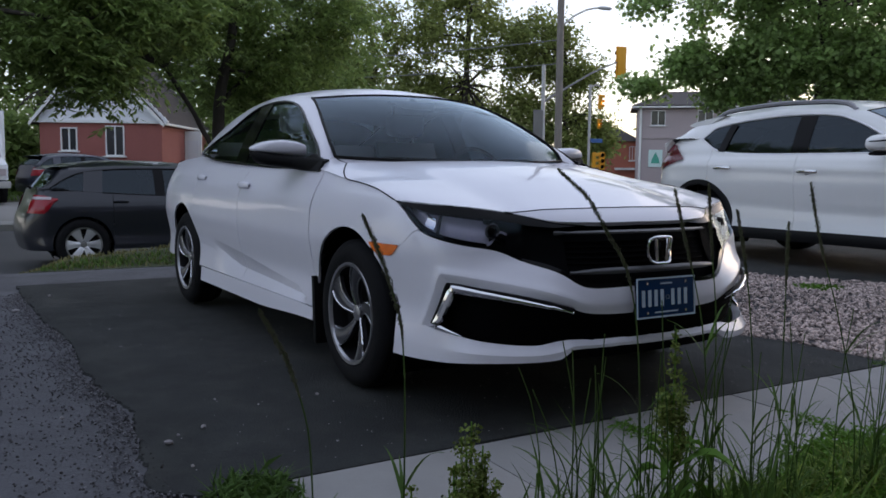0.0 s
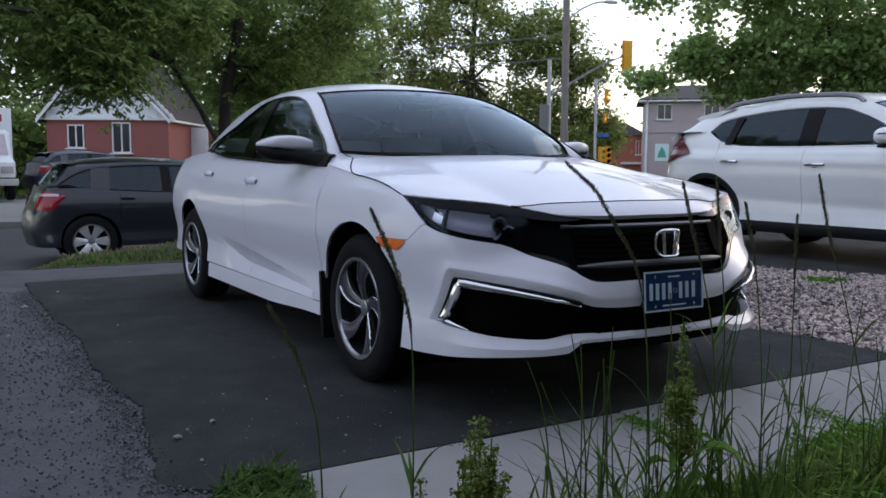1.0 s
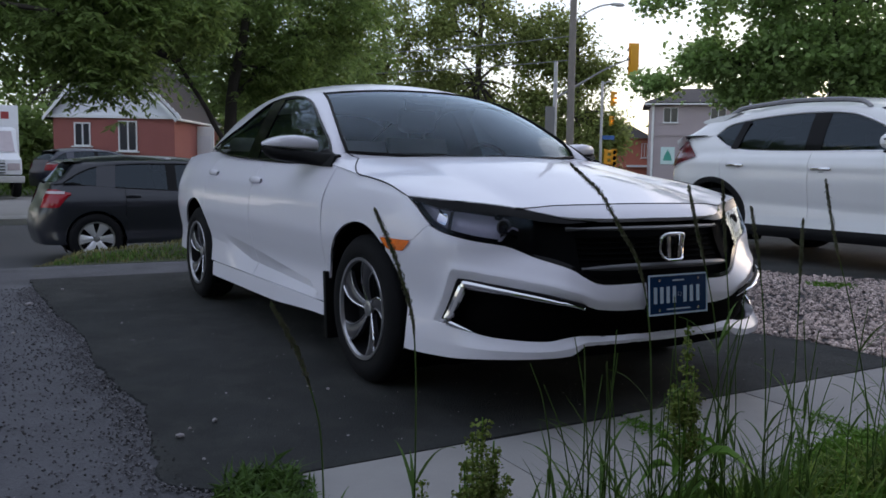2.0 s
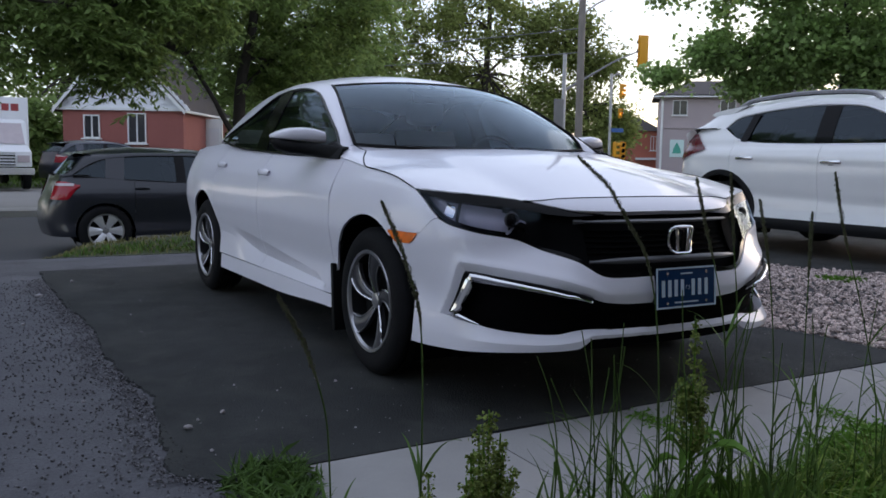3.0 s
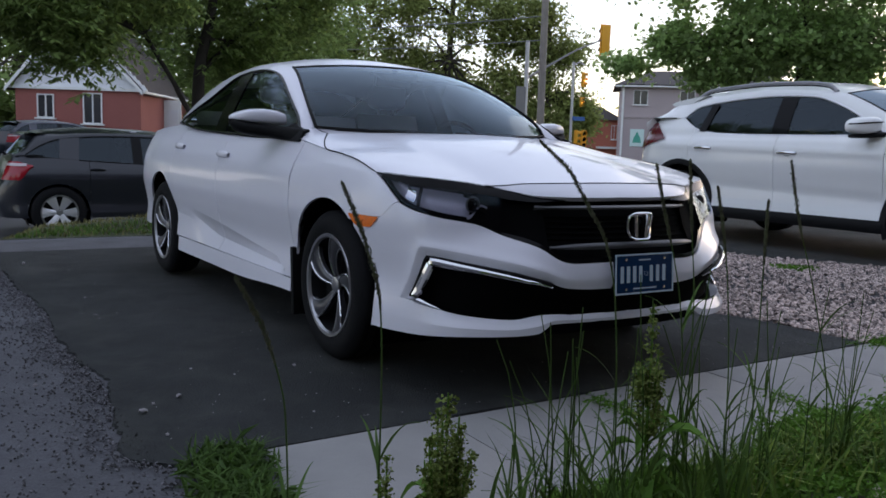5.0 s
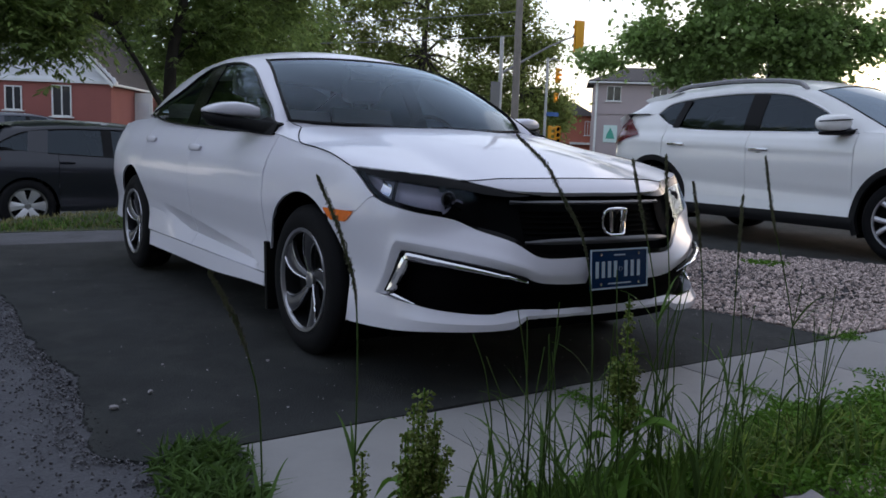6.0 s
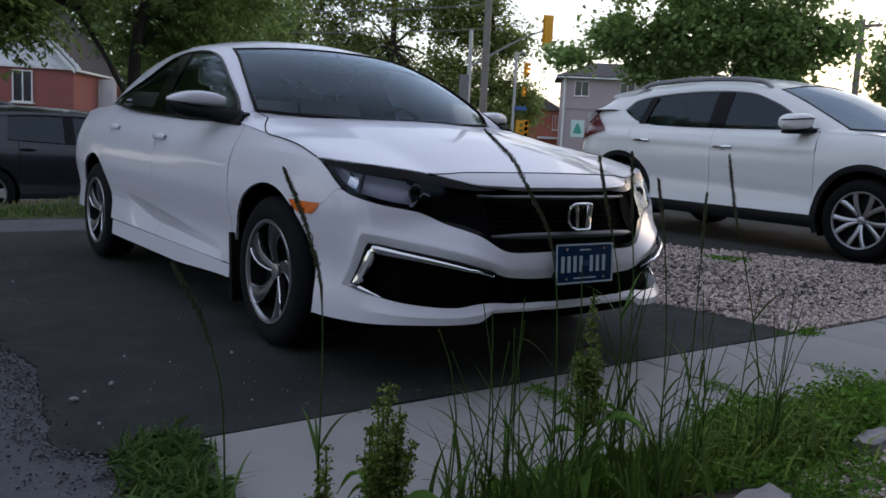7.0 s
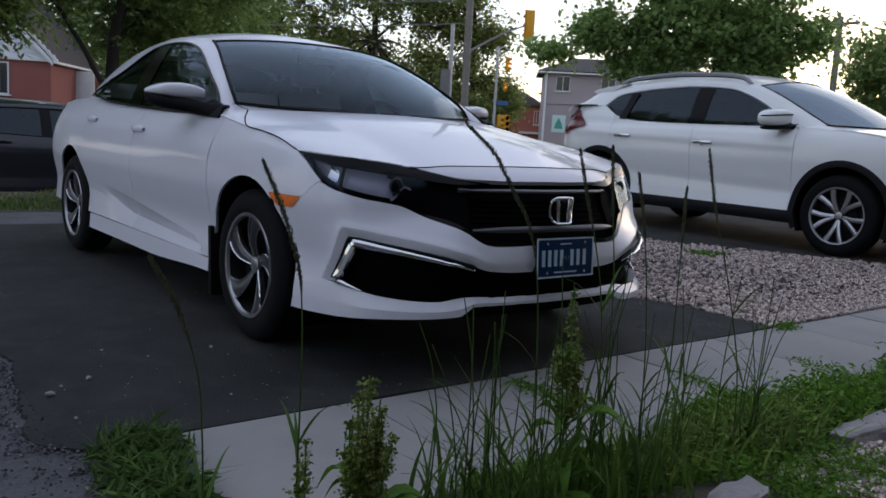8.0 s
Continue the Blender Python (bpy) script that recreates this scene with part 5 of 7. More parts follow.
# ---- charcoal hatchback on the street ----
def hatchback(paint, at, turn, label):
    car = thing("hatchback", label, "car", at, turn=turn)
    sh = Shell([(0, -.88), (.4, -.84), (.65, -.72), (.80, -.5), (.86, -.3), (.875, 0), (.88, .9), (.88, 1.8), (.875, 2.5), (.85, 2.87), (.80, 3.08), (.66, 3.22), (.4, 3.27), (0, 3.29)],
               [(.2, .06), (.4, .0), (.7, .02), (.9, .15), (1.0, .3)],
               [(.2, .03), (.3, .01), (.42, .025), (.6, .008), (.72, .0), (.82, .02), (.90, .05), (.97, .085), (1.05, .14), (1.2, .25)],
               [(.2, .06), (.45, .0), (.62, .02), (.8, .10), (1.0, .18), (1.2, .3)])
    arches = [(0, .315, .36), (2.60, .315, .345)]
    belt = [(-1, .86), (.2, .885), (.5, .89), (1.5, .90), (2.4, .94), (2.9, .985), (3.4, .98)]
    ftop = cubic([(0, .75), (1.0, .82), (1.6, .89), (2.2, .915)])
    s_d = sh.s_at(.45)
    both("front_fender", sh.rows(.8, s_d - .003, lambda s: .24, lambda s: ftop(s), .025, .025), paint, car, cuts=arches)
    both("front_bumper", sh.rows(0, .797, lambda s: .25, lambda s: .76, .03, .03), paint, car)
    sides(car, sh, dict(belt_full=belt, seams=[.45, 1.42, 2.25], sill=.25, arches=arches, half=.87, rear_end=3.24), paint, lambda s: ftop(s))
    edge = [(.70, .25, .93), (.66, .55, 1.06), (.60, .95, 1.215), (.575, 1.2, 1.265), (.57, 1.6, 1.285), (.57, 2.1, 1.285), (.58, 2.6, 1.255), (.59, 2.80, 1.235), (.64, 2.93, 1.10), (.68, 3.02, 1.0)]
    greenhouse(car, dict(lean=.5, belt_x=.785, belt_z=.94, belt=[(.48, .893), (1.5, .903), (2.2, .935), (2.7, .968), (2.95, .99)],
                         top=[(.48, .925), (.75, 1.045), (1.0, 1.145), (1.25, 1.225), (1.6, 1.243), (2.0, 1.24), (2.4, 1.215), (2.6, 1.185), (2.78, 1.11), (2.95, 1.0)],
                         pillar=(1.62, 1.72), shoulder=[(.745, 2.99, .992), (.70, 3.1, .985)], edge=edge, edge_front=3, edge_back=7,
                         mid=[(0, .02, .93), (0, 1.08, 1.30), (0, 2.83, 1.285), (0, 3.07, 1.0)], crown=(0, 0, .025)), paint, M_PRIVACY, M_PRIVACY)
    rows = coons(lambda t: np.array((.78 * (2 * t - 1), -.5 - .25 * (1 - (2 * t - 1) ** 2), .80)), lambda t: np.array((.70 * (2 * t - 1), .25 - .2 * (1 - (2 * t - 1) ** 2), .93)), line3([(-.78, -.5, .80), (-.8, -.1, .88), (-.70, .25, .93)]), line3([(.78, -.5, .80), (.8, -.1, .88), (.70, .25, .93)]), 10, 16, (0, 0, .03))
    panel("hood", rows, paint, car, rim=.02)
    # broad painted pillar between the rear door glass and the tail glass
    rows = [[(.785 - .5 * (z - .94) + .014, y + .10 * (1.2 - z), z) for z in np.linspace(.93 + .03 * (y - 2.3), 1.225 - .1 * (y - 2.3), 9)] for y in np.linspace(2.34, 2.56, 6)]
    both("rear_pillar", rows, paint, car, rim=.006)
    part("spoiler", Geo().grid([[(x, y, z - .02 * (x / .6) ** 2) for x in np.linspace(-.6, .6, 12)] for y, z in ((2.72, 1.285), (2.92, 1.275), (2.97, 1.255), (2.9, 1.24), (2.75, 1.25))]), paint, car)
    panel("tailgate", [[(.68 * u, 3.05 + .19 * v - .05 * u * u, 1.0 - .4 * v) for u in np.linspace(-1, 1, 12)] for v in np.linspace(0, 1, 6)], paint, car, rim=0)
    for sx in (-1, 1):
        side = (lambda r: r) if sx > 0 else flip
        sA, sB = sh.s_at(2.88), sh.s_at(3.17)
        lamp = part("tail_lamp", Geo().grid(side(sh.rows(sA, sB + .12, lambda s: .85 - .15 * smooth01((s - sA) / .16), lambda s: .88 + .04 * smooth01((s - sA) / .2), .015, .015, lambda s, v: .010 + .012 * math.sin(math.pi * v)))), M_REDB, car, "red tail lamp")
        part("clear_lens", Geo().grid(side(sh.rows(sA + .07, sB + .06, lambda s: .868, lambda s: .900, .015, .015, lambda s, v: .016 + .010 * math.sin(math.pi * (.4 + v * .5))))), M_CLEARL, lamp, "clear reversing lens")
        for y in (0.0, 2.60):
            wheel(car, sx * .765, y, .315, .315, .208, .2, 6, 0.0, sx, "silver six-spoke wheel with black tyre", fat=.42, spoke_m=M_BRIGHT, root=.03)
    cabin(car, .55, .60, .64, 1.2, .3, 2.4)
    handle(car, sh, 1.30, .81, .18, paint)
    handle(car, sh, 2.16, .84, .18, paint)
    mirror_pair(car, .84, 1.0, .62, .985, .04, paint, arm=.06, low=.03)
    return car


white_sedan()
white_suv()
hatchback(M_CHARCOAL, (1.82, 8.73, -.31), 90, "charcoal grey hatchback parked along the street")


# ---- ground ----
def height(x, y):
    """Lie of the land: level by the walk, down to the street behind the cars, up a little to the neighbour's driveway."""
    crown = 0.03 * smooth01((y + .75) / .6) * (1 - smooth01((y - .8) / 2.2)) * smooth01((x + 1.75) / .4) * (1 - smooth01((x - 1.25) / .45))
    return crown - 0.315 * smooth01((y - 5.0) / 2.4) + 0.07 * smooth01((x - 1.9) / 1.5) * smooth01((y + .70) / .7) * (1 - smooth01((y - 5.0) / 2.4))


def sheet(name, xs, ys, material, lift, label, category="ground", edge=None, depth=0.0):
    """A piece of surface that follows the land. edge: shifts the outline's left side."""
    rows = []
    for y in ys:
        k = edge(y) if edge else 0.0
        row = []
        for i, x in enumerate(xs):
            xx = x + k * (1 - i / (len(xs) - 1)) ** 4
            row.append((xx, y, height(xx, y) + lift))
        if depth:
            row = [(row[0][0] - 0.012, row[0][1], row[0][2] - depth)] + row + [(row[-1][0], row[-1][1], row[-1][2] - depth)]
        rows.append(row)
    if depth:
        rows = [[(p[0], p[1] - 0.004, p[2] - depth) for p in rows[0]]] + rows
    return solo(name, Geo().grid(rows), material, label, category, kind="structure", smooth=50)


def spread(a, b, n):
    return [a + (b - a) * i / n for i in range(n + 1)]


far_x = [-1500, -500, -150, -60, -30, -15] + spread(-10, 14, 48) + [20, 35, 60, 150, 500, 1500]
far_y = [-1500, -400, -100, -40, -15] + spread(-8, 12, 40) + [16, 24, 40, 80, 200, 500, 1500]
sheet("ground", far_x, far_y, M_LAWN, -0.035, "grassy ground running off to the horizon")
sheet("road", spread(-60, 80, 70), spread(7.3, 15.5, 12), M_ROAD, -0.012, "grey asphalt street behind the cars", "road")
sheet("far_apron", spread(-60, 80, 70), spread(17.0, 30, 8), M_APRON, -0.006, "pale concrete lots across the street", "pavement")
sheet("far_sidewalk", spread(-60, 80, 70), spread(15.7, 16.9, 2), M_CONC, 0.10, "pale sidewalk across the street", "pavement", depth=0.12)


DRIVE_SIDE = cubic([(-.87, -1.70), (-.80, -1.78), (-.70, -1.845), (-.55, -1.853), (-.40, -1.826), (-.2, -1.775), (.1, -1.752), (.35, -1.752), (.82, -1.80), (1.66, -1.752), (2.6, -1.81), (4.0, -1.82), (4.4, -1.80)])


def drive_edge(y):
    """The broken left edge of the new asphalt."""
    rag = 0.030 * noise.noise((11, y * 3.1, 0)) + 0.018 * noise.noise((0, y * 9, 0)) + 0.012 * noise.noise((3, y * 23, 0)) + 0.010 * noise.noise((7, y * 60, 0))
    return DRIVE_SIDE(y) + 1.82 + rag


def drive_right(y):
    return 1.78 - .13 * smooth01((y + .3) / .6)


def front_line(x):
    """The joint between driveway and slab walk, not quite square to the drive."""
    return -.832 + .013 * (x + 1.465)


def neighbour_edge(y):
    """The slanting border between the gravel and the neighbour's driveway."""
    return 4.70 - .55 * max(y, -.2) if y < 1.6 else 3.82 - .30 * smooth01((y - 1.6) / 1.2)


sheet("old_pavement", spread(-9.0, -1.40, 40), spread(-6, 4.6, 90), M_OLD, -0.004, "worn grey asphalt with loose chips", "pavement")


def patched(name, x0, x1, y0, y1, nx, ny, material, lift, label, category, depth=.03):
    """A surface between two edge curves x0(y), x1(y) that begins at the curve y0(x)."""
    rows = []
    for j in range(ny + 1):
        row = []
        for i in range(nx + 1):
            yy = -.829 + (y1 + .829) * j / ny
            x = x0(yy) + (x1(yy) - x0(yy)) * i / nx
            y = yy + (y0(x) + .829) * (1 - j / ny) ** 6
            row.append((x, y, height(x, y) + lift))
        row = [(row[0][0] - .012, row[0][1], row[0][2] - depth)] + row + [(row[-1][0], row[-1][1], row[-1][2] - depth)]
        rows.append(row)
    rows = [[(p[0], p[1] - .004, p[2] - depth) for p in rows[0]]] + rows + [[(p[0], p[1] + .004, p[2] - depth) for p in rows[-1]]]
    return solo(name, Geo().grid(rows), material, label, category, kind="structure", smooth=50)


patched("driveway", lambda y: drive_edge(y) - 1.82, drive_right, front_line, 4.25, 48, 420, M_DRIVE, .008, "dark new asphalt driveway with a ragged edge", "driveway")
sheet("drive_end", spread(-9, 1.66, 30), spread(4.26, 7.3, 14), M_OLD, -0.002, "worn asphalt at the end of the driveway", "pavement")
patched("neighbour_driveway", neighbour_edge, lambda y: 8.8, lambda x: -.829, 7.2, 24, 60, M_DRIVE, .012, "dark asphalt driveway under the suv", "driveway")
sheet("walk_bed", spread(-1.60, 7.0, 20), spread(-1.62, -0.70, 4), M_SOIL, -0.018, "soil under the slab walk", "soil")
sheet("garden_soil", spread(-1.62, 6, 30), spread(-6, -1.58, 30), M_SOIL, 0.0, "garden soil beside the slab walk", "soil")


def slab_walk():
    walk_ = thing("slab_walk", "pale grey concrete slab walk in front of the driveway", "pavement", kind="structure")
    xs = [-1.465, -0.82, -0.14, 0.56, 1.235, 1.92, 2.60, 3.28, 3.96, 4.64, 5.32]
    for i in range(len(xs) - 1):
        a, b = xs[i] + 0.005, xs[i + 1] - 0.005
        random.seed(20 + i)
        dz = random.uniform(-0.003, 0.003)
        skew = -.165 if i == 0 else -.03            # the outer end is cut at a slant
        ring = [(a + skew, front_line(a) - .752, -.05), (b - .03, front_line(b) - .752, -.05), (b, front_line(b) - .004, -.05), (a, front_line(a) - .004, -.05)]
        link("slab", Geo().prism(ring, (0, 0, .054 + dz)), M_CONC, walk_, bevel=0.006)


slab_walk()


def stone_geo(rx, ry, rz, seed):
    """A rough stone of about 30 faces."""
    bm = bmesh.new()
    bmesh.ops.create_icosphere(bm, subdivisions=1, radius=1)
    for v in bm.verts:
        k = 1 + 0.28 * noise.noise(v.co * 1.3 + Vector((seed * 3.7, 0, 0)))
        v.co = Vector((v.co.x * rx * k, v.co.y * ry * k, v.co.z * rz * k))
    vs, fs = [tuple(v.co) for v in bm.verts], [tuple(v.index for v in f.verts) for f in bm.faces]
    bm.free()
    return vs, fs


STONES = [stone_geo(1.0, 0.75 + 0.05 * (i % 3), 0.5 + 0.08 * (i % 4), i) for i in range(8)]


def scatter(name, count, where, size, material, label, category, seed, parent=None):
    """Many loose stones in one mesh; where(rng) gives x, y."""
    rng = np.random.default_rng(seed)
    vs, fs, k = [], [], 0
    for _ in range(count):
        x, y = where(rng)
        s = size * rng.uniform(0.6, 1.35)
        v, f = STONES[rng.integers(8)]
        m = Euler((rng.uniform(-.6, .6), rng.uniform(-.6, .6), rng.uniform(0, 6.28))).to_matrix()
        z = height(x, y) + s * 0.25 + rng.uniform(0, 0.012)
        for p in v:
            q = m @ (Vector(p) * s)
            vs.append((q.x + x, q.y + y, q.z + z))
        fs += [tuple(i + k for i in t) for t in f]
        k += len(v)
    me = bpy.data.meshes.new(name)
    me.from_pydata(vs, [], fs)
    me.materials.append(material)
    me.set_sharp_from_angle(angle=radians(30))
    ob = new(name, me)
    ob.parent = parent
    return tagged(ob, label, category if not parent else "", kind="stuff")


def gravel_bed():
    bed = thing("gravel_bed", "bed of pale grey gravel between two driveways", "gravel", kind="structure")
    rows = [[(x, y + (front_line(x) + .80) * max(0, -y), height(x, y) + 0.002) for x in [drive_right(y) - .02 + (neighbour_edge(y) + .05 - drive_right(y)) * i / 16 for i in range(17)]] for y in spread(-0.80, 7.0, 40)]
    link("gravel_base", Geo().grid(rows), M_GRIT, bed, "packed fine gravel")

    def where(rng):
        y = -0.80 + 7.6 * rng.random() ** 1.7
        x = drive_right(y) + .005 + (neighbour_edge(y) - drive_right(y)) * rng.random()
        return x, max(y, front_line(x) + .015)
    pebbles = []
    for k, (v, f) in enumerate(STONES):
        me = bpy.data.meshes.new("pebble")
        me.from_pydata([tuple(c * .018 for c in p) for p in v], [], f)
        me.materials.append(M_PEBBLE)
        pebbles.append(me)
    rng = np.random.default_rng(6)
    for _ in range(300):
        x = 1.79 + .75 * rng.random() ** 1.3
        y = front_line(x) + .025 + 1.0 * rng.random()
        ob = new("pebble", pebbles[rng.integers(8)])
        ob.parent = bed
        ob.matrix_basis = pose(x, y, height(x, y) + rng.uniform(.008, .02), rng.uniform(-35, 35), rng.uniform(-35, 35), rng.uniform(0, 360))
    scatter("gravel", 21000, where, 0.0145, M_STONE, "loose pale gravel", "gravel", 5, bed)


gravel_bed()


# ---- plants ----
def blades(g, x, y, z, n, h, lean, rng, width=0.006, spread_=0.05):
    """Curved grass blades from one tuft."""
    for _ in range(n):
        a = rng.uniform(0, 2 * math.pi)
        l = h * rng.uniform(0.55, 1.2)
        b = lean * rng.uniform(0.3, 1.3)
        bx, by = x + rng.normal(0, spread_), y + rng.normal(0, spread_)
        w = width * rng.uniform(0.6, 1.3)
        t = a + math.pi / 2 + rng.uniform(-0.5, 0.5)
        rows = []
        for i in range(6):
            s = i / 5
            cx, cy, cz = bx + math.cos(a) * b * l * s * s, by + math.sin(a) * b * l * s * s, z + l * s * (1 - 0.35 * b * s)
            ww = w * (1 - s ** 1.6) + 0.0004
            rows.append([(cx - math.cos(t) * ww, cy - math.sin(t) * ww, cz), (cx, cy, cz - ww * 0.4), (cx + math.cos(t) * ww, cy + math.sin(t) * ww, cz)])
        g.grid(rows)


def leaf_mesh(name, centres, size, material, rng, parent=None, label="", droop=0.3, aspect=0.5, normal_up=0.4):
    """Small bent leaves at the given centres, in one mesh."""
    n = len(centres)
    c = np.asarray(centres, float)
    d = rng.normal(size=(n, 3))
    d[:, 2] = d[:, 2] * 0.6 - droop
    d /= np.linalg.norm(d, axis=1)[:, None]
    up = rng.normal(size=(n, 3)) + np.array((0, 0, normal_up))
    w = np.cross(d, up)
    w /= np.linalg.norm(w, axis=1)[:, None] + 1e-9
    nn = np.cross(w, d)
    s = size * rng.uniform(0.6, 1.3, n)[:, None]
    base, tip = c - d * s * 0.5, c + d * s * 0.5 - nn * s * 0.12
    l, r = c - w * s * aspect * 0.5 + nn * s * 0.08, c + w * s * aspect * 0.5 + nn * s * 0.08
    v = np.stack([base, r, tip, l], 1).reshape(-1, 3)
    i = np.arange(n) * 4
    f = np.concatenate([np.stack([i, i + 1, i + 2], 1), np.stack([i, i + 2, i + 3], 1)])
    me = bpy.data.meshes.new(name)
    me.from_pydata(v.tolist(), [], f.tolist())
    me.materials.append(material)
    me.shade_smooth()
    ob = new(name, me)
    ob.parent = parent
    if label:
        tagged(ob, label)
    return ob


def frond_mesh(name, roots, length, pairs, leaf, material, rng, parent=None, label=""):
    """Drooping feathered leaves: narrow leaflets in pairs along a bowed stalk, in one mesh."""
    n, k = len(roots), pairs * 2
    r = np.asarray(roots, float)[:, None, :]
    a = rng.uniform(0, 2 * math.pi, (n, 1))
    L = length * rng.uniform(.6, 1.25, (n, 1))
    t = (np.arange(k)[None, :] // 2 + .6 + rng.uniform(-.15, .15, (n, k))) / pairs
    side = np.where(np.arange(k) % 2 == 0, 1.0, -1.0)[None, :]
    fall = rng.uniform(.25, .95, (n, 1))
    out = np.stack([np.cos(a), np.sin(a), 0 * a], -1)
    across = np.stack([-np.sin(a), np.cos(a), 0 * a], -1)
    p = r + out * (L * t * (1 - .25 * fall * t))[..., None] + np.array((0, 0, 1.0)) * (L * (.15 * t - fall * t * t))[..., None]
    d = across * side[..., None] * .85 + out * .45 + np.array((0, 0, -1.0)) * (.25 + .5 * fall)[..., None] + rng.normal(0, .22, (n, k, 3))
    d /= np.linalg.norm(d, axis=2)[..., None]
    w = np.cross(d, np.array((0, 0, 1.0)) + rng.normal(0, .35, (n, k, 3)))
    w /= np.linalg.norm(w, axis=2)[..., None] + 1e-9
    s = leaf * rng.uniform(.7, 1.25, (n, k))[..., None]
    v = np.stack([p, p + d * s * .45 + w * s * .17, p + d * s, p + d * s * .45 - w * s * .17], 2).reshape(-1, 3)
    i = np.arange(n * k) * 4
    me = bpy.data.meshes.new(name)
    me.from_pydata(v.tolist(), [], np.stack([i, i + 1, i + 2, i + 3], 1).tolist())
    me.materials.append(material)
    ob = new(name, me)
    ob.parent = parent
    if label:
        tagged(ob, label)
    return ob


def tree(label, base, trunk, blobs, clumps, leaves, clump_r, leaf, material, seed, droop=0.3, aspect=0.5, limb_r=0.07, hang=0.0, limbs=26, flat=0.9, frond=0.0):
    """trunk: (point, radius) rows, then forks; blobs: crown ellipsoids (centre, radii, share)."""
    rng = np.random.default_rng(seed)
    t = thing("tree", label, "tree", base)
    b = Vector(base)
    g = Geo()
    heads = []
    for stem in trunk:
        f = line3([p for p, r in stem])
        rr = cubic([(i / (len(stem) - 1), r) for i, (p, r) in enumerate(stem)])
        g.tube([Vector(f(i / 14)) - b + Vector((rng.normal(0, .01), rng.normal(0, .01), 0)) for i in range(15)], [rr(i / 14) for i in range(15)], 9)
        heads += [(Vector(f(k)), rr(k)) for k in (0.55, 0.75, 0.9, 1.0)]
    pts, w = [], np.array([s for *_, s in blobs], float)
    w /= w.sum()
    for _ in range(clumps):
        c, r, _s = blobs[rng.choice(len(blobs), p=w)]
        d = rng.normal(size=3)
        d /= np.linalg.norm(d)
        pts.append(np.array(c) + d * np.array(r) * rng.uniform(0.25, 1.0) ** 0.45)
    for q in pts[:limbs]:
        q = Vector(q)
        h, hr = min(heads, key=lambda k: (k[0] - q).length * (1.2 if k[0].z > q.z else 1))
        mid = (h + q) / 2 + Vector((rng.normal(0, .15), rng.normal(0, .15), 0.12 * (q - h).length))
        f = line3([h, mid, q])
        r0 = min(limb_r, hr * 0.7)
        g.tube([Vector(f(i / 8)) - b for i in range(9)], [r0 * (1 - 0.85 * i / 8) for i in range(9)], 6, False)
    part("trunk", g, M_BARK, t, "rough grey-brown trunk and limbs")
    per = leaves // clumps
    cs = []
    for q in pts:
        k = rng.uniform(0.5, 1.4)
        e = rng.normal(size=(per, 3)) * clump_r * k * np.array((1, 1, 0.62 + hang))
        if hang:
            e[:, 2] -= np.abs(rng.normal(size=per)) * hang * clump_r
        cs.append(q + e - np.array(base))
    if frond:
        frond_mesh("crown", np.concatenate(cs), frond, 7, leaf, material, rng, t, "drooping crown of feathered leaves")
    else:
        leaf_mesh("crown", np.concatenate(cs), leaf, material, rng, t, "uneven leafy crown", droop, aspect, flat)
    return t


# left tree over the street
tree("broad dark green tree leaning over the street", (2.8, 14.2, -.33),
     [[((2.8, 14.2, -.43), .14), ((2.78, 14.2, .9), .13), ((2.72, 14.1, 1.9), .11), ((2.95, 14.0, 3.4), .08), ((3.4, 14.2, 5.6), .05)],
      [((2.78, 14.2, 1.0), .06), ((2.40, 14.0, 1.7), .045), ((1.85, 13.8, 2.5), .035), ((.6, 13.6, 4.4), .025)],
      [((2.75, 14.1, 2.2), .05), ((3.4, 14.2, 2.9), .04), ((4.6, 14.8, 3.8), .03)]],
     [((-.6, 13.4, 4.6), (2.6, 1.8, 1.3), 2.2), ((1.8, 14.2, 4.5), (2.4, 2.0, 1.4), 2.0), ((4.3, 15.0, 4.4), (1.8, 2.0, 1.3), 1.5), ((3.9, 14.6, 2.8), (1.3, 1.2, .8), 0.9), ((-3.4, 12.5, 4.0), (1.8, 2.0, 2.4), 1.8), ((6.5, 16.5, 3.4), (1.4, 1.4, .8), .6), ((2.0, 14, 6.5), (5, 3, 1.2), .5)],
     430, 7900, .30, .14, M_LEAF_A, 3, limb_r=.04, hang=.5, limbs=70, frond=.42)
# low bough in front of the white gable
tree("hanging dark green bough with narrow leaves", (-2.6, 11.6, -.3),
     [[((-2.6, 11.6, -.4), .10), ((-2.55, 11.6, 2.0), .08), ((-1.6, 11.5, 3.3), .05), ((-.2, 11.4, 3.2), .03)]],
     # the last, high crown part is unseen, added for window reflections and shade
     [((-.4, 11.4, 2.85), (.8, .5, .35), 1.8), ((-.2, 11.5, 3.5), (.8, .6, .45), 1.3), ((1.0, 11.8, 3.7), (1.0, .6, .5), 1.6), ((.25, 11.4, 2.5), (.5, .4, .22), .8), ((-.3, 11.4, 2.35), (.25, .3, .2), .3), ((-2.6, 11.5, 2.9), (1.2, .8, 1.1), 3.0), ((-4.2, 11.0, 7.4), (2.2, 2.0, 1.7), 6.0)],
     230, 2700, .16, .15, M_LEAF_A, 8, limb_r=.012, hang=.4, limbs=60, frond=.48)
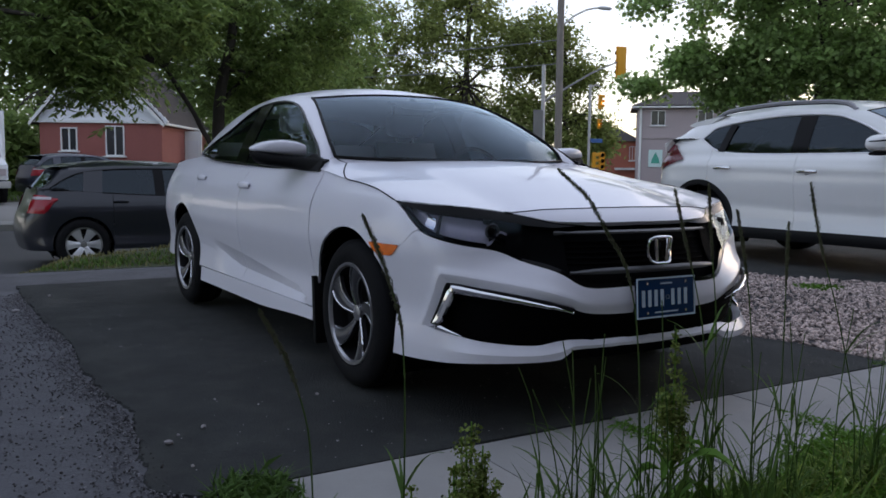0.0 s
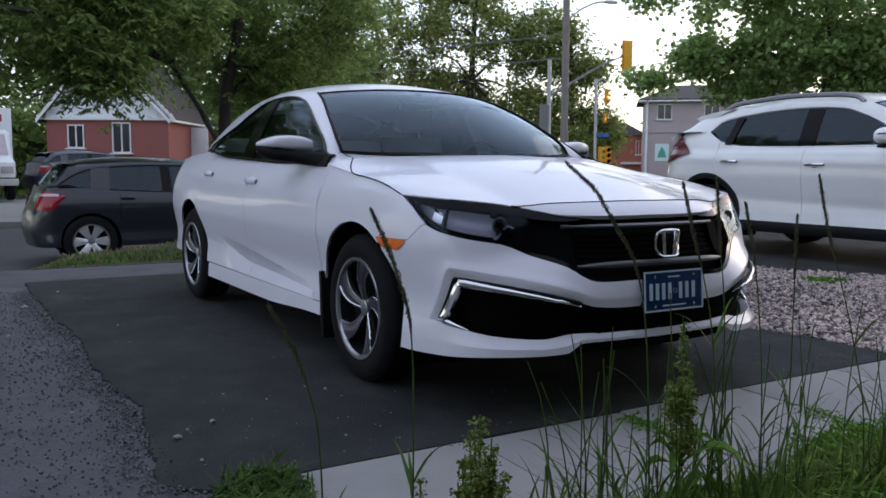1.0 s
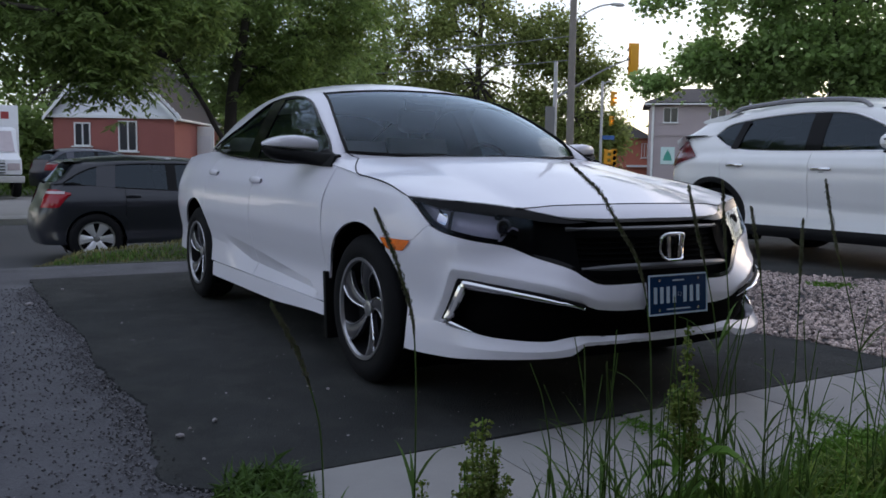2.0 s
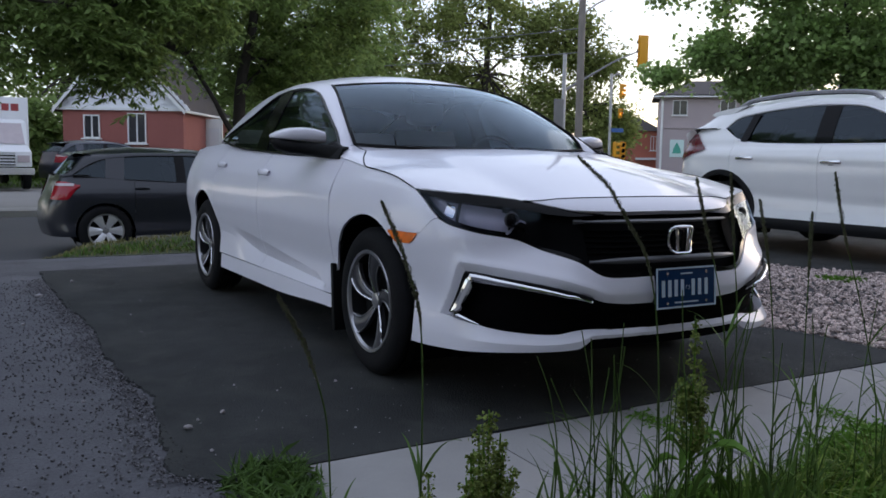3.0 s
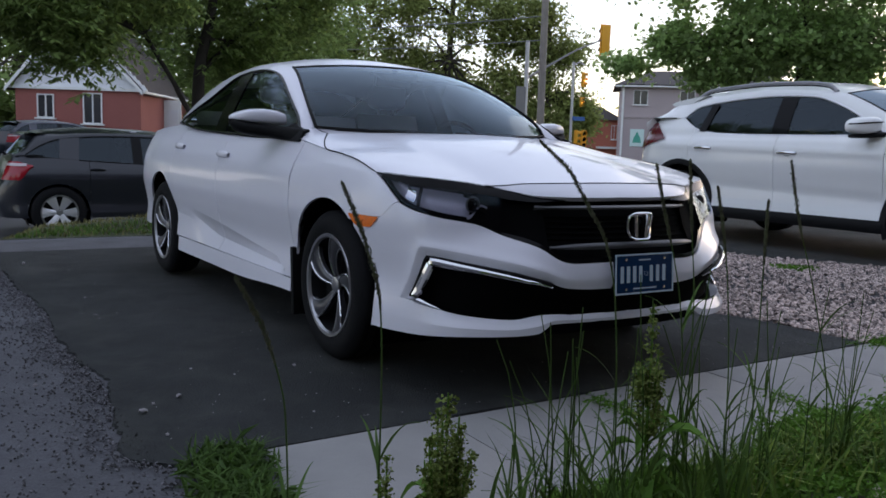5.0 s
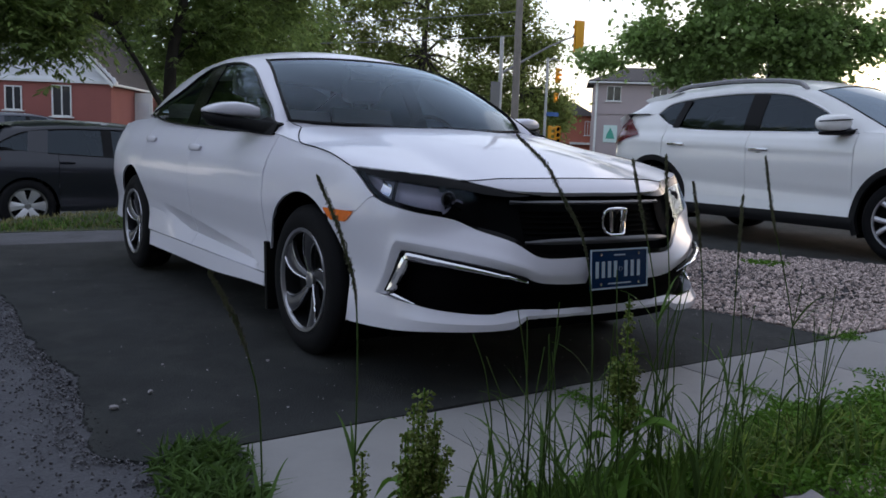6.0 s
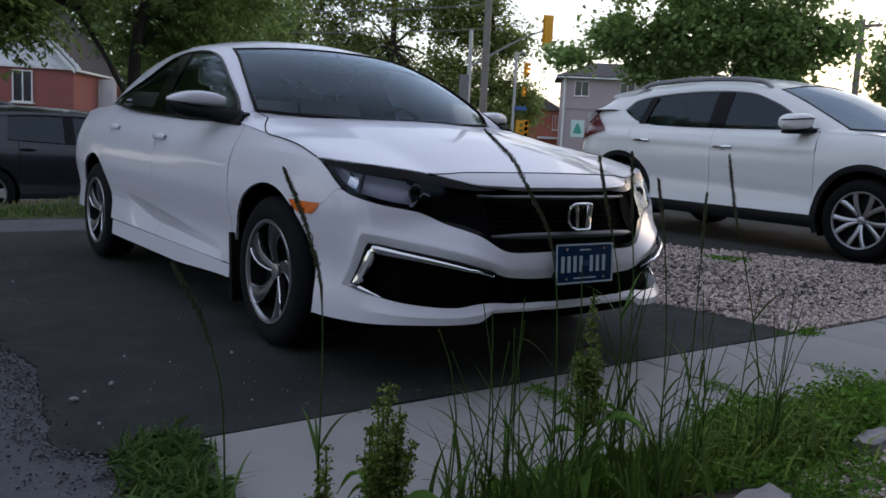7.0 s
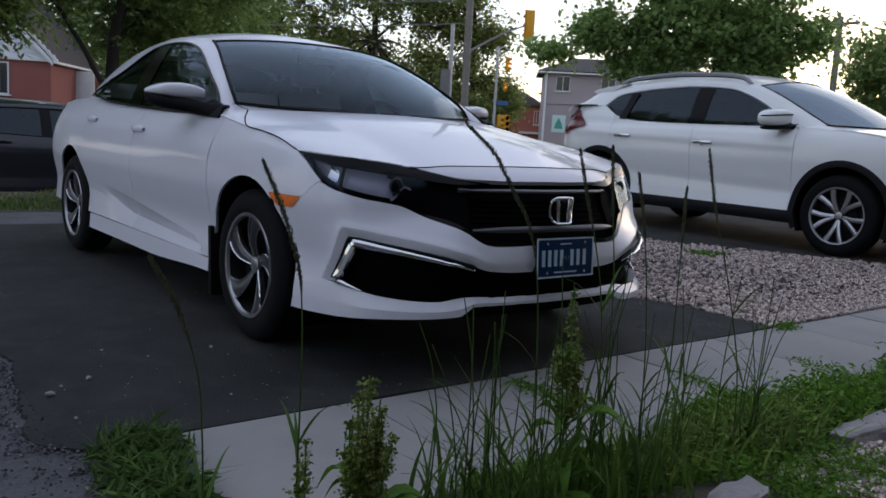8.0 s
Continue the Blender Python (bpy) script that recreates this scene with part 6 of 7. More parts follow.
# dense belt of trees behind the brick house
tree("dense dark trees behind the brick house", (4, 47, -.3),
     [[((4, 47, -.4), .3), ((4, 47, 4), .25), ((4.4, 47, 9), .12)], [((-6, 46, -.4), .25), ((-6, 46, 4), .2), ((-6, 46, 8), .1)], [((13, 47, -.4), .25), ((13, 47, 4), .2), ((13, 47, 8), .1)]],
     [((-9, 46, 5), (5, 2.5, 5.2), 2.2), ((-1, 47, 6), (5, 2.5, 5.0), 2.2), ((6, 47, 6), (5, 2.5, 6.0), 2.6), ((13, 46, 5), (4.5, 2.5, 5), 2.2), ((-4, 44, 2), (3.5, 1.5, 2.2), 1.2), ((.3, 40.5, 1.4), (2.0, .8, 1.9), 1.6), ((10, 43, 2.2), (3, 1.5, 2.4), 1.4)],
     420, 34000, .75, .42, M_LEAF_A, 29, .3, .55, hang=.2, limbs=40)
# trees beyond the crossing
tree("tall yellow-green trees beyond the crossing", (18.5, 30, -.3),
     [[((18.5, 30, -.4), .2), ((18.6, 30, 2), .17), ((18.8, 30, 5), .13), ((19, 30, 9), .07)], [((22.5, 27.5, -.4), .14), ((22.6, 27.5, 3), .11), ((22.5, 27.5, 6.5), .06)], [((15.0, 32, -.4), .16), ((15.1, 32, 3), .13), ((15, 32, 7), .07)]],
     [((14.6, 32, 6.4), (2.6, 1.6, 2.4), 2), ((18.3, 30, 7.4), (2.8, 1.6, 2.4), 2.2), ((21.4, 28.2, 6.4), (1.8, 1.4, 1.8), 1.6), ((22.4, 27.5, 2.9), (1.5, 1.2, 1.9), 1.6), ((17.5, 31, 3.6), (3.2, 1.6, 1.9), 2.2), ((23.2, 27.2, 5.4), (.7, .8, .8), .4), ((23.9, 27, 2.4), (.9, .8, 1.1), .8), ((20.5, 28.6, 3.2), (1.6, 1.2, 1.6), 1.0), ((12.3, 33, 5), (2.0, 1.6, 2.6), 1.2)],
     520, 44000, .36, .23, M_LEAF_B, 11, .35, .5, hang=.2, limbs=80)
# maple behind the suv
tree("green maple tree behind the white suv", (10.45, 5.85, -.25),
     [[((10.45, 5.85, -.35), .12), ((10.45, 5.85, 1.4), .10), ((10.4, 5.85, 2.8), .08), ((10.35, 5.85, 5.0), .04)]],
     [((10.0, 6.3, 2.85), (1.1, 1.0, .65), 1.8), ((10.9, 5.35, 2.7), (.8, .6, .6), 1.6), ((10.45, 5.85, 4.0), (1.7, 1.4, 1.0), 2.6), ((8.5, 7.97, 2.45), (.28, .3, .16), .2), ((9.4, 6.9, 3.9), (.8, .8, .6), .9), ((8.45, 7.85, 3.8), (.3, .3, .22), .14), ((8.95, 7.35, 2.85), (.42, .42, .34), .5), ((11.1, 5.0, 3.95), (.6, .4, .5), .7), ((11.15, 4.48, 2.8), (.24, .28, .28), .3), ((9.5, 6.9, 2.3), (.45, .5, .25), .4), ((10.8, 5.45, 2.1), (.6, .4, .3), .8), ((10.4, 5.9, 5.2), (1.3, 1.2, .6), .8)],
     640, 36000, .17, .095, M_LEAF_C, 17, .25, .85, limb_r=.03, limbs=80, flat=.7)
far_tree = tree("dark green trees far along the street", (25.5, 9.2, -.3),
     [[((25.5, 9.2, -.4), .22), ((25.5, 9.2, 2), .18), ((25.5, 9.3, 5.0), .08)]],
     [((25.0, 9.4, 3.2), (1.6, 1.6, 1.9), 2.0), ((26.2, 8.2, 2.4), (2.0, 1.6, 2.0), 2.0), ((27.5, 7.0, 3.0), (2.0, 2, 2.4), 2.0)],
     190, 24000, .34, .2, M_LEAF_A, 23, .3, .5, limbs=30)
# unseen copies of these trees, added for reflections and to hold back sky light
for x, y, turn, k in ((-40, 6, 40, 1.5), (-38, -14, 150, 1.7), (-7, -22, 260, 1.8), (9, -22, 20, 1.7), (22, -14, 100, 1.5), (-11, 17, 70, 1.5)):
    copy_thing(far_tree, pose(x, y, -.1, 0, 0, turn) @ Matrix.Diagonal((k, k, k, 1)))


# unseen wall added behind the camera to dim car fronts and ground
solo("wall_south", Geo().box(-10.5, 9.5, -6.6, -6.3, -.3, 7.6), M_REAR, "plain dark brown unseen wall added for shade", "wall", kind="structure")


# ---- houses, poles and street things ----
def window_unit(house, x0, x1, z0, z1, y=0.0, mullion=True, pane=None):
    """A framed window with sill and panes, in the wall plane y."""
    w = new("window")
    w.parent = house
    g = Geo()
    f = 0.05
    for a, b, c, d in ((x0 - f, x1 + f, z1, z1 + f), (x0 - f, x1 + f, z0 - f, z0), (x0 - f, x0, z0, z1), (x1, x1 + f, z0, z1)):
        g.box(a, b, y - 0.06, y + 0.08, c, d)
    if mullion:
        m = (x0 + x1) / 2
        g.box(m - 0.025, m + 0.025, y - 0.03, y + 0.05, z0, z1)
    part("window_frame", g, M_TRIM, w, "white window frame")
    part("window_sill", Geo().box(x0 - 0.14, x1 + 0.14, y - 0.14, y + 0.02, z0 - f - 0.06, z0 - f), M_TRIM, w, "pale window sill")
    part("pane", Geo().box(x0, x1, y + 0.03, y + 0.04, z0, z1), pane or M_WINDOW, w, "dark window pane")


def walls_with_holes(g, x0, x1, z0, z1, holes, y0, y1):
    """A wall in the x-z plane as one mesh, with openings through it."""
    xs = sorted({x0, x1, *[h[0] for h in holes], *[h[1] for h in holes]})
    zs = sorted({z0, z1, *[h[2] for h in holes], *[h[3] for h in holes]})
    nx, nz = len(xs), len(zs)
    idx = lambda i, j, k: (k * nx + i) * nz + j
    solid = lambda i, j: 0 <= i < nx - 1 and 0 <= j < nz - 1 and not any(h[0] <= xs[i] < h[1] and h[2] <= zs[j] < h[3] for h in holes)
    fs = []
    for i in range(nx - 1):
        for j in range(nz - 1):
            if solid(i, j):
                fs += [(idx(i, j, 0), idx(i + 1, j, 0), idx(i + 1, j + 1, 0), idx(i, j + 1, 0)), (idx(i, j, 1), idx(i, j + 1, 1), idx(i + 1, j + 1, 1), idx(i + 1, j, 1))]
                for di, dj, a, b in ((-1, 0, (i, j), (i, j + 1)), (1, 0, (i + 1, j), (i + 1, j + 1)), (0, -1, (i, j), (i + 1, j)), (0, 1, (i, j + 1), (i + 1, j + 1))):
                    if not solid(i + di, j + dj):
                        fs.append((idx(*a, 0), idx(*b, 0), idx(*b, 1), idx(*a, 1)))
    g.add([(x, y, z) for y in (y0, y1) for x in xs for z in zs], fs)


def brick_house():
    h = thing("house", "red brick bungalow with a white sided gable", "house", (1.82, 37.3, -.3), turn=-29.4)
    W, D, E_, PK, PX = 5.2, 8.0, 3.2, 6.2, 2.4
    wins = [(.95, 1.55, 1.95, 2.85), (2.85, 3.55, 1.75, 2.95)]
    g = Geo()
    walls_with_holes(g, 0, W, -.2, E_, wins, 0, .25)
    part("wall", g, M_MORTAR, h, "red brick front wall")
    part("wall", Geo().box(W - .25, W, .25, D, -.2, E_), M_MORTAR, h, "red brick side wall")
    part("wall", Geo().box(0, .25, .25, D, -.2, E_), M_MORTAR, h, "red brick side wall")
    for a in wins:
        window_unit(h, *a)
        part("curtain", Geo().grid([[(a[0] + (a[1] - a[0]) * i / 10, .12 + .02 * math.sin(i * 2.2), z) for i in range(4)] for z in (a[2], a[3])]), M_CURTAIN, h, "pale curtain")
    # gable of lapped boards
    n = 16
    for i in range(n):
        z0, z1 = E_ + (PK - E_) * i / n, E_ + (PK - E_) * (i + 1) / n
        k = (z0 - E_) / (PK - E_)
        a, b = PX - (PX + .25) * (1 - k), PX + (W + .25 - PX) * (1 - k)
        if b - a > .1:
            g = Geo().prism([(a, -.06, z0), (b, -.06, z0), (b - .12, -.02, z1 + .01), (a + .12, -.02, z1 + .01)], (0, .1, 0))
            part("siding_board", g, M_SIDING, h)
    for ex in (-.28, W + .18):
        zE = E_ - .08
        g = Geo()
        g.prism([(PX, -.35, PK + .12), (ex, -.35, zE), (ex, -.35, zE - .1), (PX, -.35, PK)], (0, D + .7, 0))
        part("roof", g, M_ROOF, h, "dark brown shingle roof")
        g = Geo().prism([(PX, -.40, PK + .10), (ex, -.40, zE), (ex, -.40, zE - .18), (PX, -.40, PK - .1)], (0, .05, 0))
        part("barge_board", g, M_TRIM, h, "white gable trim")
    part("gutter", Geo().tube([(W + .19, -.3, E_ - .12), (W + .19, D, E_ - .12)], .06, 8), M_TRIM, h, "white gutter")
    part("gutter", Geo().box(-.3, W + .3, -.16, -.02, E_ - .1, E_ + .02), M_TRIM, h, "white eaves board")
    # porch at the far end of the side wall
    d = part("door", Geo().box(W, W + .78, 3.6, 3.7, -.1, 2.95), M_TRIM, h, "white porch door and surround")
    part("door_panel", Geo().box(W + .12, W + .66, 3.56, 3.6, .1, 2.5), M_SIDING, d)
    g = Geo()
    for i in range(9):
        g.box(W + .1 + i * .12, W + .13 + i * .12, 2.6, 2.63, .6, 1.5)
    g.box(W + .05, W + 1.15, 2.6, 2.64, 1.48, 1.54)
    part("railing", g, M_DARKSTEEL, h, "black porch railing")
    part("porch_slab", Geo().box(W, W + 1.4, 2.4, 4.4, -.2, .6), M_APRON, h, "concrete porch")


def grey_building():
    h = thing("apartment_building", "grey stucco two-storey building with a shop sign", "building", (47.4, 48.6, -.4), turn=-42)
    L = 13
    wins = [(.95, 2.0, 5.15, 6.25), (4.6, 5.7, 5.15, 6.25), (8.0, 9.1, 5.15, 6.25), (.80, 1.90, 1.75, 3.15)]
    g = Geo()
    walls_with_holes(g, 0, L, 0, 6.6, wins, 0, .3)
    part("wall", g, M_STUCCO, h, "grey stucco wall")
    part("wall", Geo().box(0, .3, .3, 9, 0, 6.6), M_STUCCO, h, "grey stucco side wall")
    for a in wins[:3]:
        window_unit(h, *a)
    part("ledge", Geo().box(-.05, L, -.08, 0, 4.05, 4.25), M_STUCCO, h, "grey string course")
    sign = part("shop_sign", Geo().box(.80, 1.90, -.05, .1, 1.75, 3.15), M_SIGNW, h, "pale shop sign with a green shape")
    g = Geo().prism([(1.35, -.07, 2.95), (1.09, -.07, 2.45), (1.0, -.07, 2.05), (1.70, -.07, 2.05), (1.61, -.07, 2.45)], (0, .02, 0))
    part("sign_shape", g, M_SIGNG, sign, "plain green sign shape")
    g = Geo().prism([(-.6, -.6, 6.5), (L + .6, -.6, 6.5), (L + .6, -.6, 6.62), (-.6, -.6, 6.62)], (0, .3, 0))
    part("fascia", g, M_TRIM, h, "pale roof edge")
    part("roof", Geo().prism([(-.6, -.55, 6.7), (-.6, 9.5, 6.7), (2.5, 4.5, 8.2)], (L - 1.5, 0, 0)), M_ROOF, h, "dark low roof")
    part("downspout", Geo().tube([(.1, -.1, 6.5), (.1, -.1, 0)], .09, 8), M_TRIM, h, "white downspout")


def far_brick():
    h = thing("house", "small red brick house with a hipped brown roof", "house", (52.3, 55.6, -.4), turn=-36)
    part("wall", Geo().box(-4.0, 1.2, 0, 5, 0, 4.1), M_BRICK, h, "orange-red brick wall")
    g = Geo()
    base = [(-4.4, -.4, 4.1), (1.6, -.4, 4.1), (1.6, 5.4, 4.1), (-4.4, 5.4, 4.1)]
    g.add(base + [(-1.2, 2.5, 5.4), (-.2, 2.5, 5.4)], [(0, 1, 5, 4), (1, 2, 5), (2, 3, 4, 5), (3, 0, 4), (3, 2, 1, 0)])
    part("roof", g, M_ROOF, h, "brown hipped roof")
    window_unit(h, .55, 1.0, 2.4, 3.6)
    part("ledge", Geo().box(-.8, 1.2, -.5, 0, 1.5, 1.7), M_TRIM, h, "white porch ledge")


def far_roofs():
    for i, (x, y, w, t) in enumerate(((40.5, 23.0, 5.0, -55), (46.0, 19.0, 5.5, -58))):
        h = thing("house", "distant house with a dark roof and chimney", "house", (x, y, -.4), turn=t)
        part("wall", Geo().box(-w / 2, w / 2, 0, 6, 0, 3.5), M_STUCCO, h, "dim grey wall")
        part("roof", Geo().prism([(-w / 2 - .3, -.3, 3.5), (w / 2 + .3, -.3, 3.5), (w / 2 - 1, 1.5, 4.6), (-w / 2 + 1, 1.5, 4.6)], (0, 5, 0)), M_ROOF, h, "dark roof")
        part("chimney", Geo().box(-.3, .3, 1.4, 2.0, 4.0, 5.3), M_MORTAR, h, "brick chimney")


brick_house()
grey_building()
far_brick()
far_roofs()


def signal_head(parent, x, y, z, turn, s=1.0, back=True, lit=None):
    """A three-lamp traffic signal; z: its middle."""
    e = new("signal_head")
    e.parent = parent
    e.matrix_basis = pose(x, y, z, 0, 0, turn)
    tagged(e, "yellow three-lamp traffic signal head")
    part("housing", Geo().box(-.17 * s, .17 * s, 0, .2 * s, -.55 * s, .55 * s), M_YELLOW, e, bevel=.02 * s)
    if back:
        g = Geo()
        for a, b, c, d in ((-.21, .21, .55, .60), (-.21, .21, -.60, -.55), (-.21, -.17, -.55, .55), (.17, .21, -.55, .55)):
            g.box(a * s, b * s, .08 * s, .1 * s, c * s, d * s)
        part("backboard", g, M_YELLOW, e, "yellow backboard")
    for k in range(3):
        zc = (.36 - .36 * k) * s
        g = Geo()
        g.grid([[(r * math.cos(a) * s, yy * s, zc + r * math.sin(a) * s) for a in np.linspace(-.3, math.pi + .3, 12)] for r, yy in ((.14, 0), (.15, -.22))])
        part("visor", g, M_YELLOW if lit is not None else M_BLACK, e, "signal visor")
        part("lamp", Geo().lathe([(.13 * s, -.01 * s), (.08 * s, -.03 * s), (0, -.04 * s)], (0, 0, zc), 1, 14), M_LAMPON if lit == k else M_GLOSS, e, "signal lens")


def poles():
    p = thing("utility_pole", "tall weathered timber utility pole with street lamp", "utility pole", (16.2, 20.0, -.3))
    part("pole", Geo().tube([(0, 0, -.2), (0, 0, 6), (0, 0, 12)], [.135, .12, .09], 12), M_TIMBER, p, "grey timber pole")
    arm = part("lamp_arm", Geo().tube([line3([(0, 0, 6.1), (.4, -.28, 6.5), (.85, -.6, 6.72), (1.1, -.75, 6.75)])(i / 12) for i in range(13)], .03, 8), M_STEEL, p, "steel lamp arm")
    g = Geo().grid([[(1.0 + .45 * t, -.72 - .2 * t + .08 * w * math.cos(a), 6.75 - .03 * t + .06 * w * math.sin(a)) for a in np.linspace(0, 2 * math.pi, 12, endpoint=False)] for t, w in ((0, .3), (.15, .9), (.5, 1.1), (.85, .9), (1, .2))], closed=True)
    part("lamp_head", g, M_STEEL, arm, "grey street lamp head")
    part("crossarm", Geo().box(-1.1, 1.1, -.06, .06, 11.0, 11.15), M_TIMBER, p)
    s = thing("signal_mast", "steel traffic signal mast with a long curved arm", "traffic signal", (16.45, 21.2, -.3))
    part("pole", Geo().tube([(0, 0, -.1), (0, 0, 5.0)], [.085, .07], 12), M_STEEL, s, "grey steel pole")
    part("arm", Geo().tube([line3([(0, 0, 3.70), (1.3, .18, 4.32), (2.6, .36, 4.93), (3.95, .55, 5.43)])(i / 16) for i in range(17)], [.05 - .0015 * i for i in range(17)], 8), M_MASTARM, s, "curved steel arm")
    signal_head(s, 4.1, .57, 5.42, 160, .98)
    part("sign_panel", Geo().box(-.45, -.05, -.06, -.03, 2.0, 3.4), M_MASTARM, s, "back of a grey sign panel")
    q = thing("signal_pole", "far signal pole with yellow lit signal heads", "traffic signal", (19.76, 22.54, -.3))
    part("pole", Geo().tube([(0, 0, -.1), (0, 0, 4.6)], .055, 10), M_STEEL, q, "pale steel pole")
    part("arm", Geo().tube([(0, 0, 4.5), (.2, -.1, 4.6), (.4, -.2, 4.5)], .025, 6), M_STEEL, q)
    signal_head(q, .50, -.1, 3.96, 20, .5, False, 1)
    signal_head(q, .42, -.1, 3.1, 20, .34, False, 1)
    signal_head(q, .48, -.25, 1.66, -25, .62, False, 9)
    signal_head(q, .30, -.05, 1.66, 60, .62, False, 9)
    part("street_sign", Geo().box(.0, .6, -.1, -.07, 2.37, 2.53), M_STREETSIGN, q, "blue street name sign with plain bar")
    r = thing("signal_pole", "signal pole seen through the maple leaves", "traffic signal", (33.0, 22.2, -.3))
    part("pole", Geo().tube([(0, 0, -.1), (0, 0, 5.4)], .08, 10), M_STEEL, r, "steel pole")
    signal_head(r, .0, -.2, 4.7, -40, .8, False, 1)
    u = thing("utility_pole", "far timber utility pole with a crossarm", "utility pole", (31.0, 15.0, -.3))
    part("pole", Geo().tube([(0, 0, -.1), (-.02, 0, 6.6)], [.16, .11], 10), M_TIMBER, u, "grey timber pole")
    part("crossarm", Geo().tube([(-.55, .5, 6.25), (.45, -.55, 6.4)], .06, 6), M_TIMBER, u)
    for k in (-.9, -.3, .4, .9):
        part("insulator", Geo().lathe([(.03, 0), (.05, .04), (.05, .1), (.02, .16)], (.5 * -k * .9 * -1 - .05, -.52 * k, 6.36), 2, 8), M_STEEL, u)


poles()


def wires():
    runs = [((16.2, 20, 10.5), (-30, 34, 9.0), .9), ((16.2, 20, 5.4), (6.0, 30, 5.0), .25), ((16.2, 20, 4.6), (4.0, 32, 4.3), .25), ((16.2, 20, 7.9), (-6, 26, 6.5), .5), ((24.6, 28.9, 5.6), (47.4, 48.6, 6.0), .4), ((16.2, 20, 10.8), (31.0, 15.0, 6.2), .4), ((31.0, 15.0, 6.1), (60, 2, 6.4), .5), ((-9, 9.5, 3.6), (8.5, 26, 4.2), .25)]
    for a, b, sag in runs:
        f = [tuple(np.array(a) + (np.array(b) - np.array(a)) * t - np.array((0, 0, sag * 4 * t * (1 - t)))) for t in np.linspace(0, 1, 20)]
        solo("overhead_wire", Geo().tube(f, .016, 5), M_WIRE, "thin dark overhead wire across the street", "wire", "street wires")


wires()


def box_truck():
    t = thing("box_truck", "white box truck with a square cargo body", "truck", (-1.13, 27.6, -.28), turn=4)
    part("cargo_box", Geo().box(-1.2, 1.2, 1.9, 8.0, .95, 3.08), M_TRUCK, t, "white ribbed cargo box", bevel=.03)
    g = Geo().prism([(-1.0, 0.0, .75), (-1.0, 0.0, 1.25), (-1.0, .75, 1.45), (-1.0, 1.15, 2.25), (-1.0, 1.8, 2.35), (-1.0, 1.8, .75)], (2.0, 0, 0))
    part("cab", g, M_TRUCK, t, "white cab with sloping hood", bevel=.05)
    # pale lens material on the pane: the reflected sky is put into its colour
    part("windshield", Geo().prism([(-.9, .74, 1.5), (.9, .74, 1.5), (.85, 1.09, 2.18), (-.85, 1.09, 2.18)], (0, .02, 0)), M_CLEARL, t, "windshield with the pale sky reflection as colour")
    for k, (a, b) in enumerate(((-1.02, -.78), (-.72, -.50), (-.44, -.20))):
        part("letter_bar", Geo().box(a + 1.1, b + 1.1, 1.885, 1.9, 2.62, 2.86), M_TRUCKRED, t, "red bar of lettering")
    gr = part("grille", Geo().box(-.5, .5, -.04, .0, .8, 1.2), M_DARKSTEEL, t, "dark grille")
    for i in range(4):
        part("grille_bar", Geo().box(-.5, .5, -.06, -.04, .84 + .1 * i, .88 + .1 * i), M_TRUCK, gr)
    for sx in (-1, 1):
        part("headlamp", Geo().box(sx * .75 - .18, sx * .75 + .18, -.05, .0, .9, 1.12), M_CLEARL, t, "clear headlamp", bevel=.02)
        for y in (.75, 6.3):
            w = part("wheel", Geo().lathe([(.2, -.12), (.42, -.12), (.45, -.08), (.45, .08), (.42, .12), (.2, .12)], (sx * .9, y, .45), 0, 28), M_TYRE, t, "black truck wheel")
            part("rim", Geo().lathe([(.2, .1 * sx), (.12, .06 * sx), (0, .06 * sx)], (sx * .9, y, .45), 0, 20), M_STEEL, w)
    part("bumper", Geo().box(-1.05, 1.05, -.14, .02, .5, .72), M_STEEL, t, "grey steel bumper", bevel=.03)
    part("chassis", Geo().box(-.5, .5, .3, 7.8, .55, .95), M_DARKSTEEL, t, "dark chassis")


box_truck()
far_car = hatchback(M_NAVY, (4.3, 31.9, -.30), 104, "dark blue car parked beyond the street")
far_car.scale = (1.2, 1.2, 1.28)


# ---- turf, weeds and grasses ----
def turf(name, n, where, h, material, label, category, seed, width=.004, lean=.45, parent=None, base_z=0.0):
    """Short grass blades in one mesh."""
    rng = np.random.default_rng(seed)
    p = np.array([where(rng) for _ in range(n)])
    z = np.array([height(x, y) + (base_z(x, y) if callable(base_z) else base_z) for x, y in p])
    a = rng.uniform(0, 2 * math.pi, n)
    l = h * rng.uniform(.5, 1.3, n)
    b = lean * rng.uniform(.2, 1.4, n)
    d = np.stack([np.cos(a), np.sin(a)], 1)
    w = np.stack([-np.sin(a), np.cos(a)], 1) * (width * rng.uniform(.6, 1.4, n))[:, None]
    def at(s, k):
        q = p + d * (b * l * s * s)[:, None] + w * k
        return np.stack([q[:, 0], q[:, 1], z + l * s * (1 - .3 * b * s)], 1)
    v = np.stack([at(0, 1), at(0, -1), at(.5, .9), at(.5, -.9), at(1, 0)], 1).reshape(-1, 3)
    i = np.arange(n) * 5
    f = np.concatenate([np.stack([i, i + 1, i + 3], 1), np.stack([i, i + 3, i + 2], 1), np.stack([i + 2, i + 3, i + 4], 1)])
    me = bpy.data.meshes.new(name)
    me.from_pydata(v.tolist(), [], f.tolist())
    me.materials.append(material)
    me.shade_smooth()
    ob = new(name, me)
    ob.parent = parent
    return tagged(ob, label, category, kind="stuff")


def strip_edge(x, y):
    return 5.46 + .06 * math.sin(2 * x) + .03 * math.sin(7 * x) < y < 7.0 and -1.52 + .15 * math.sin(5 * y) < x


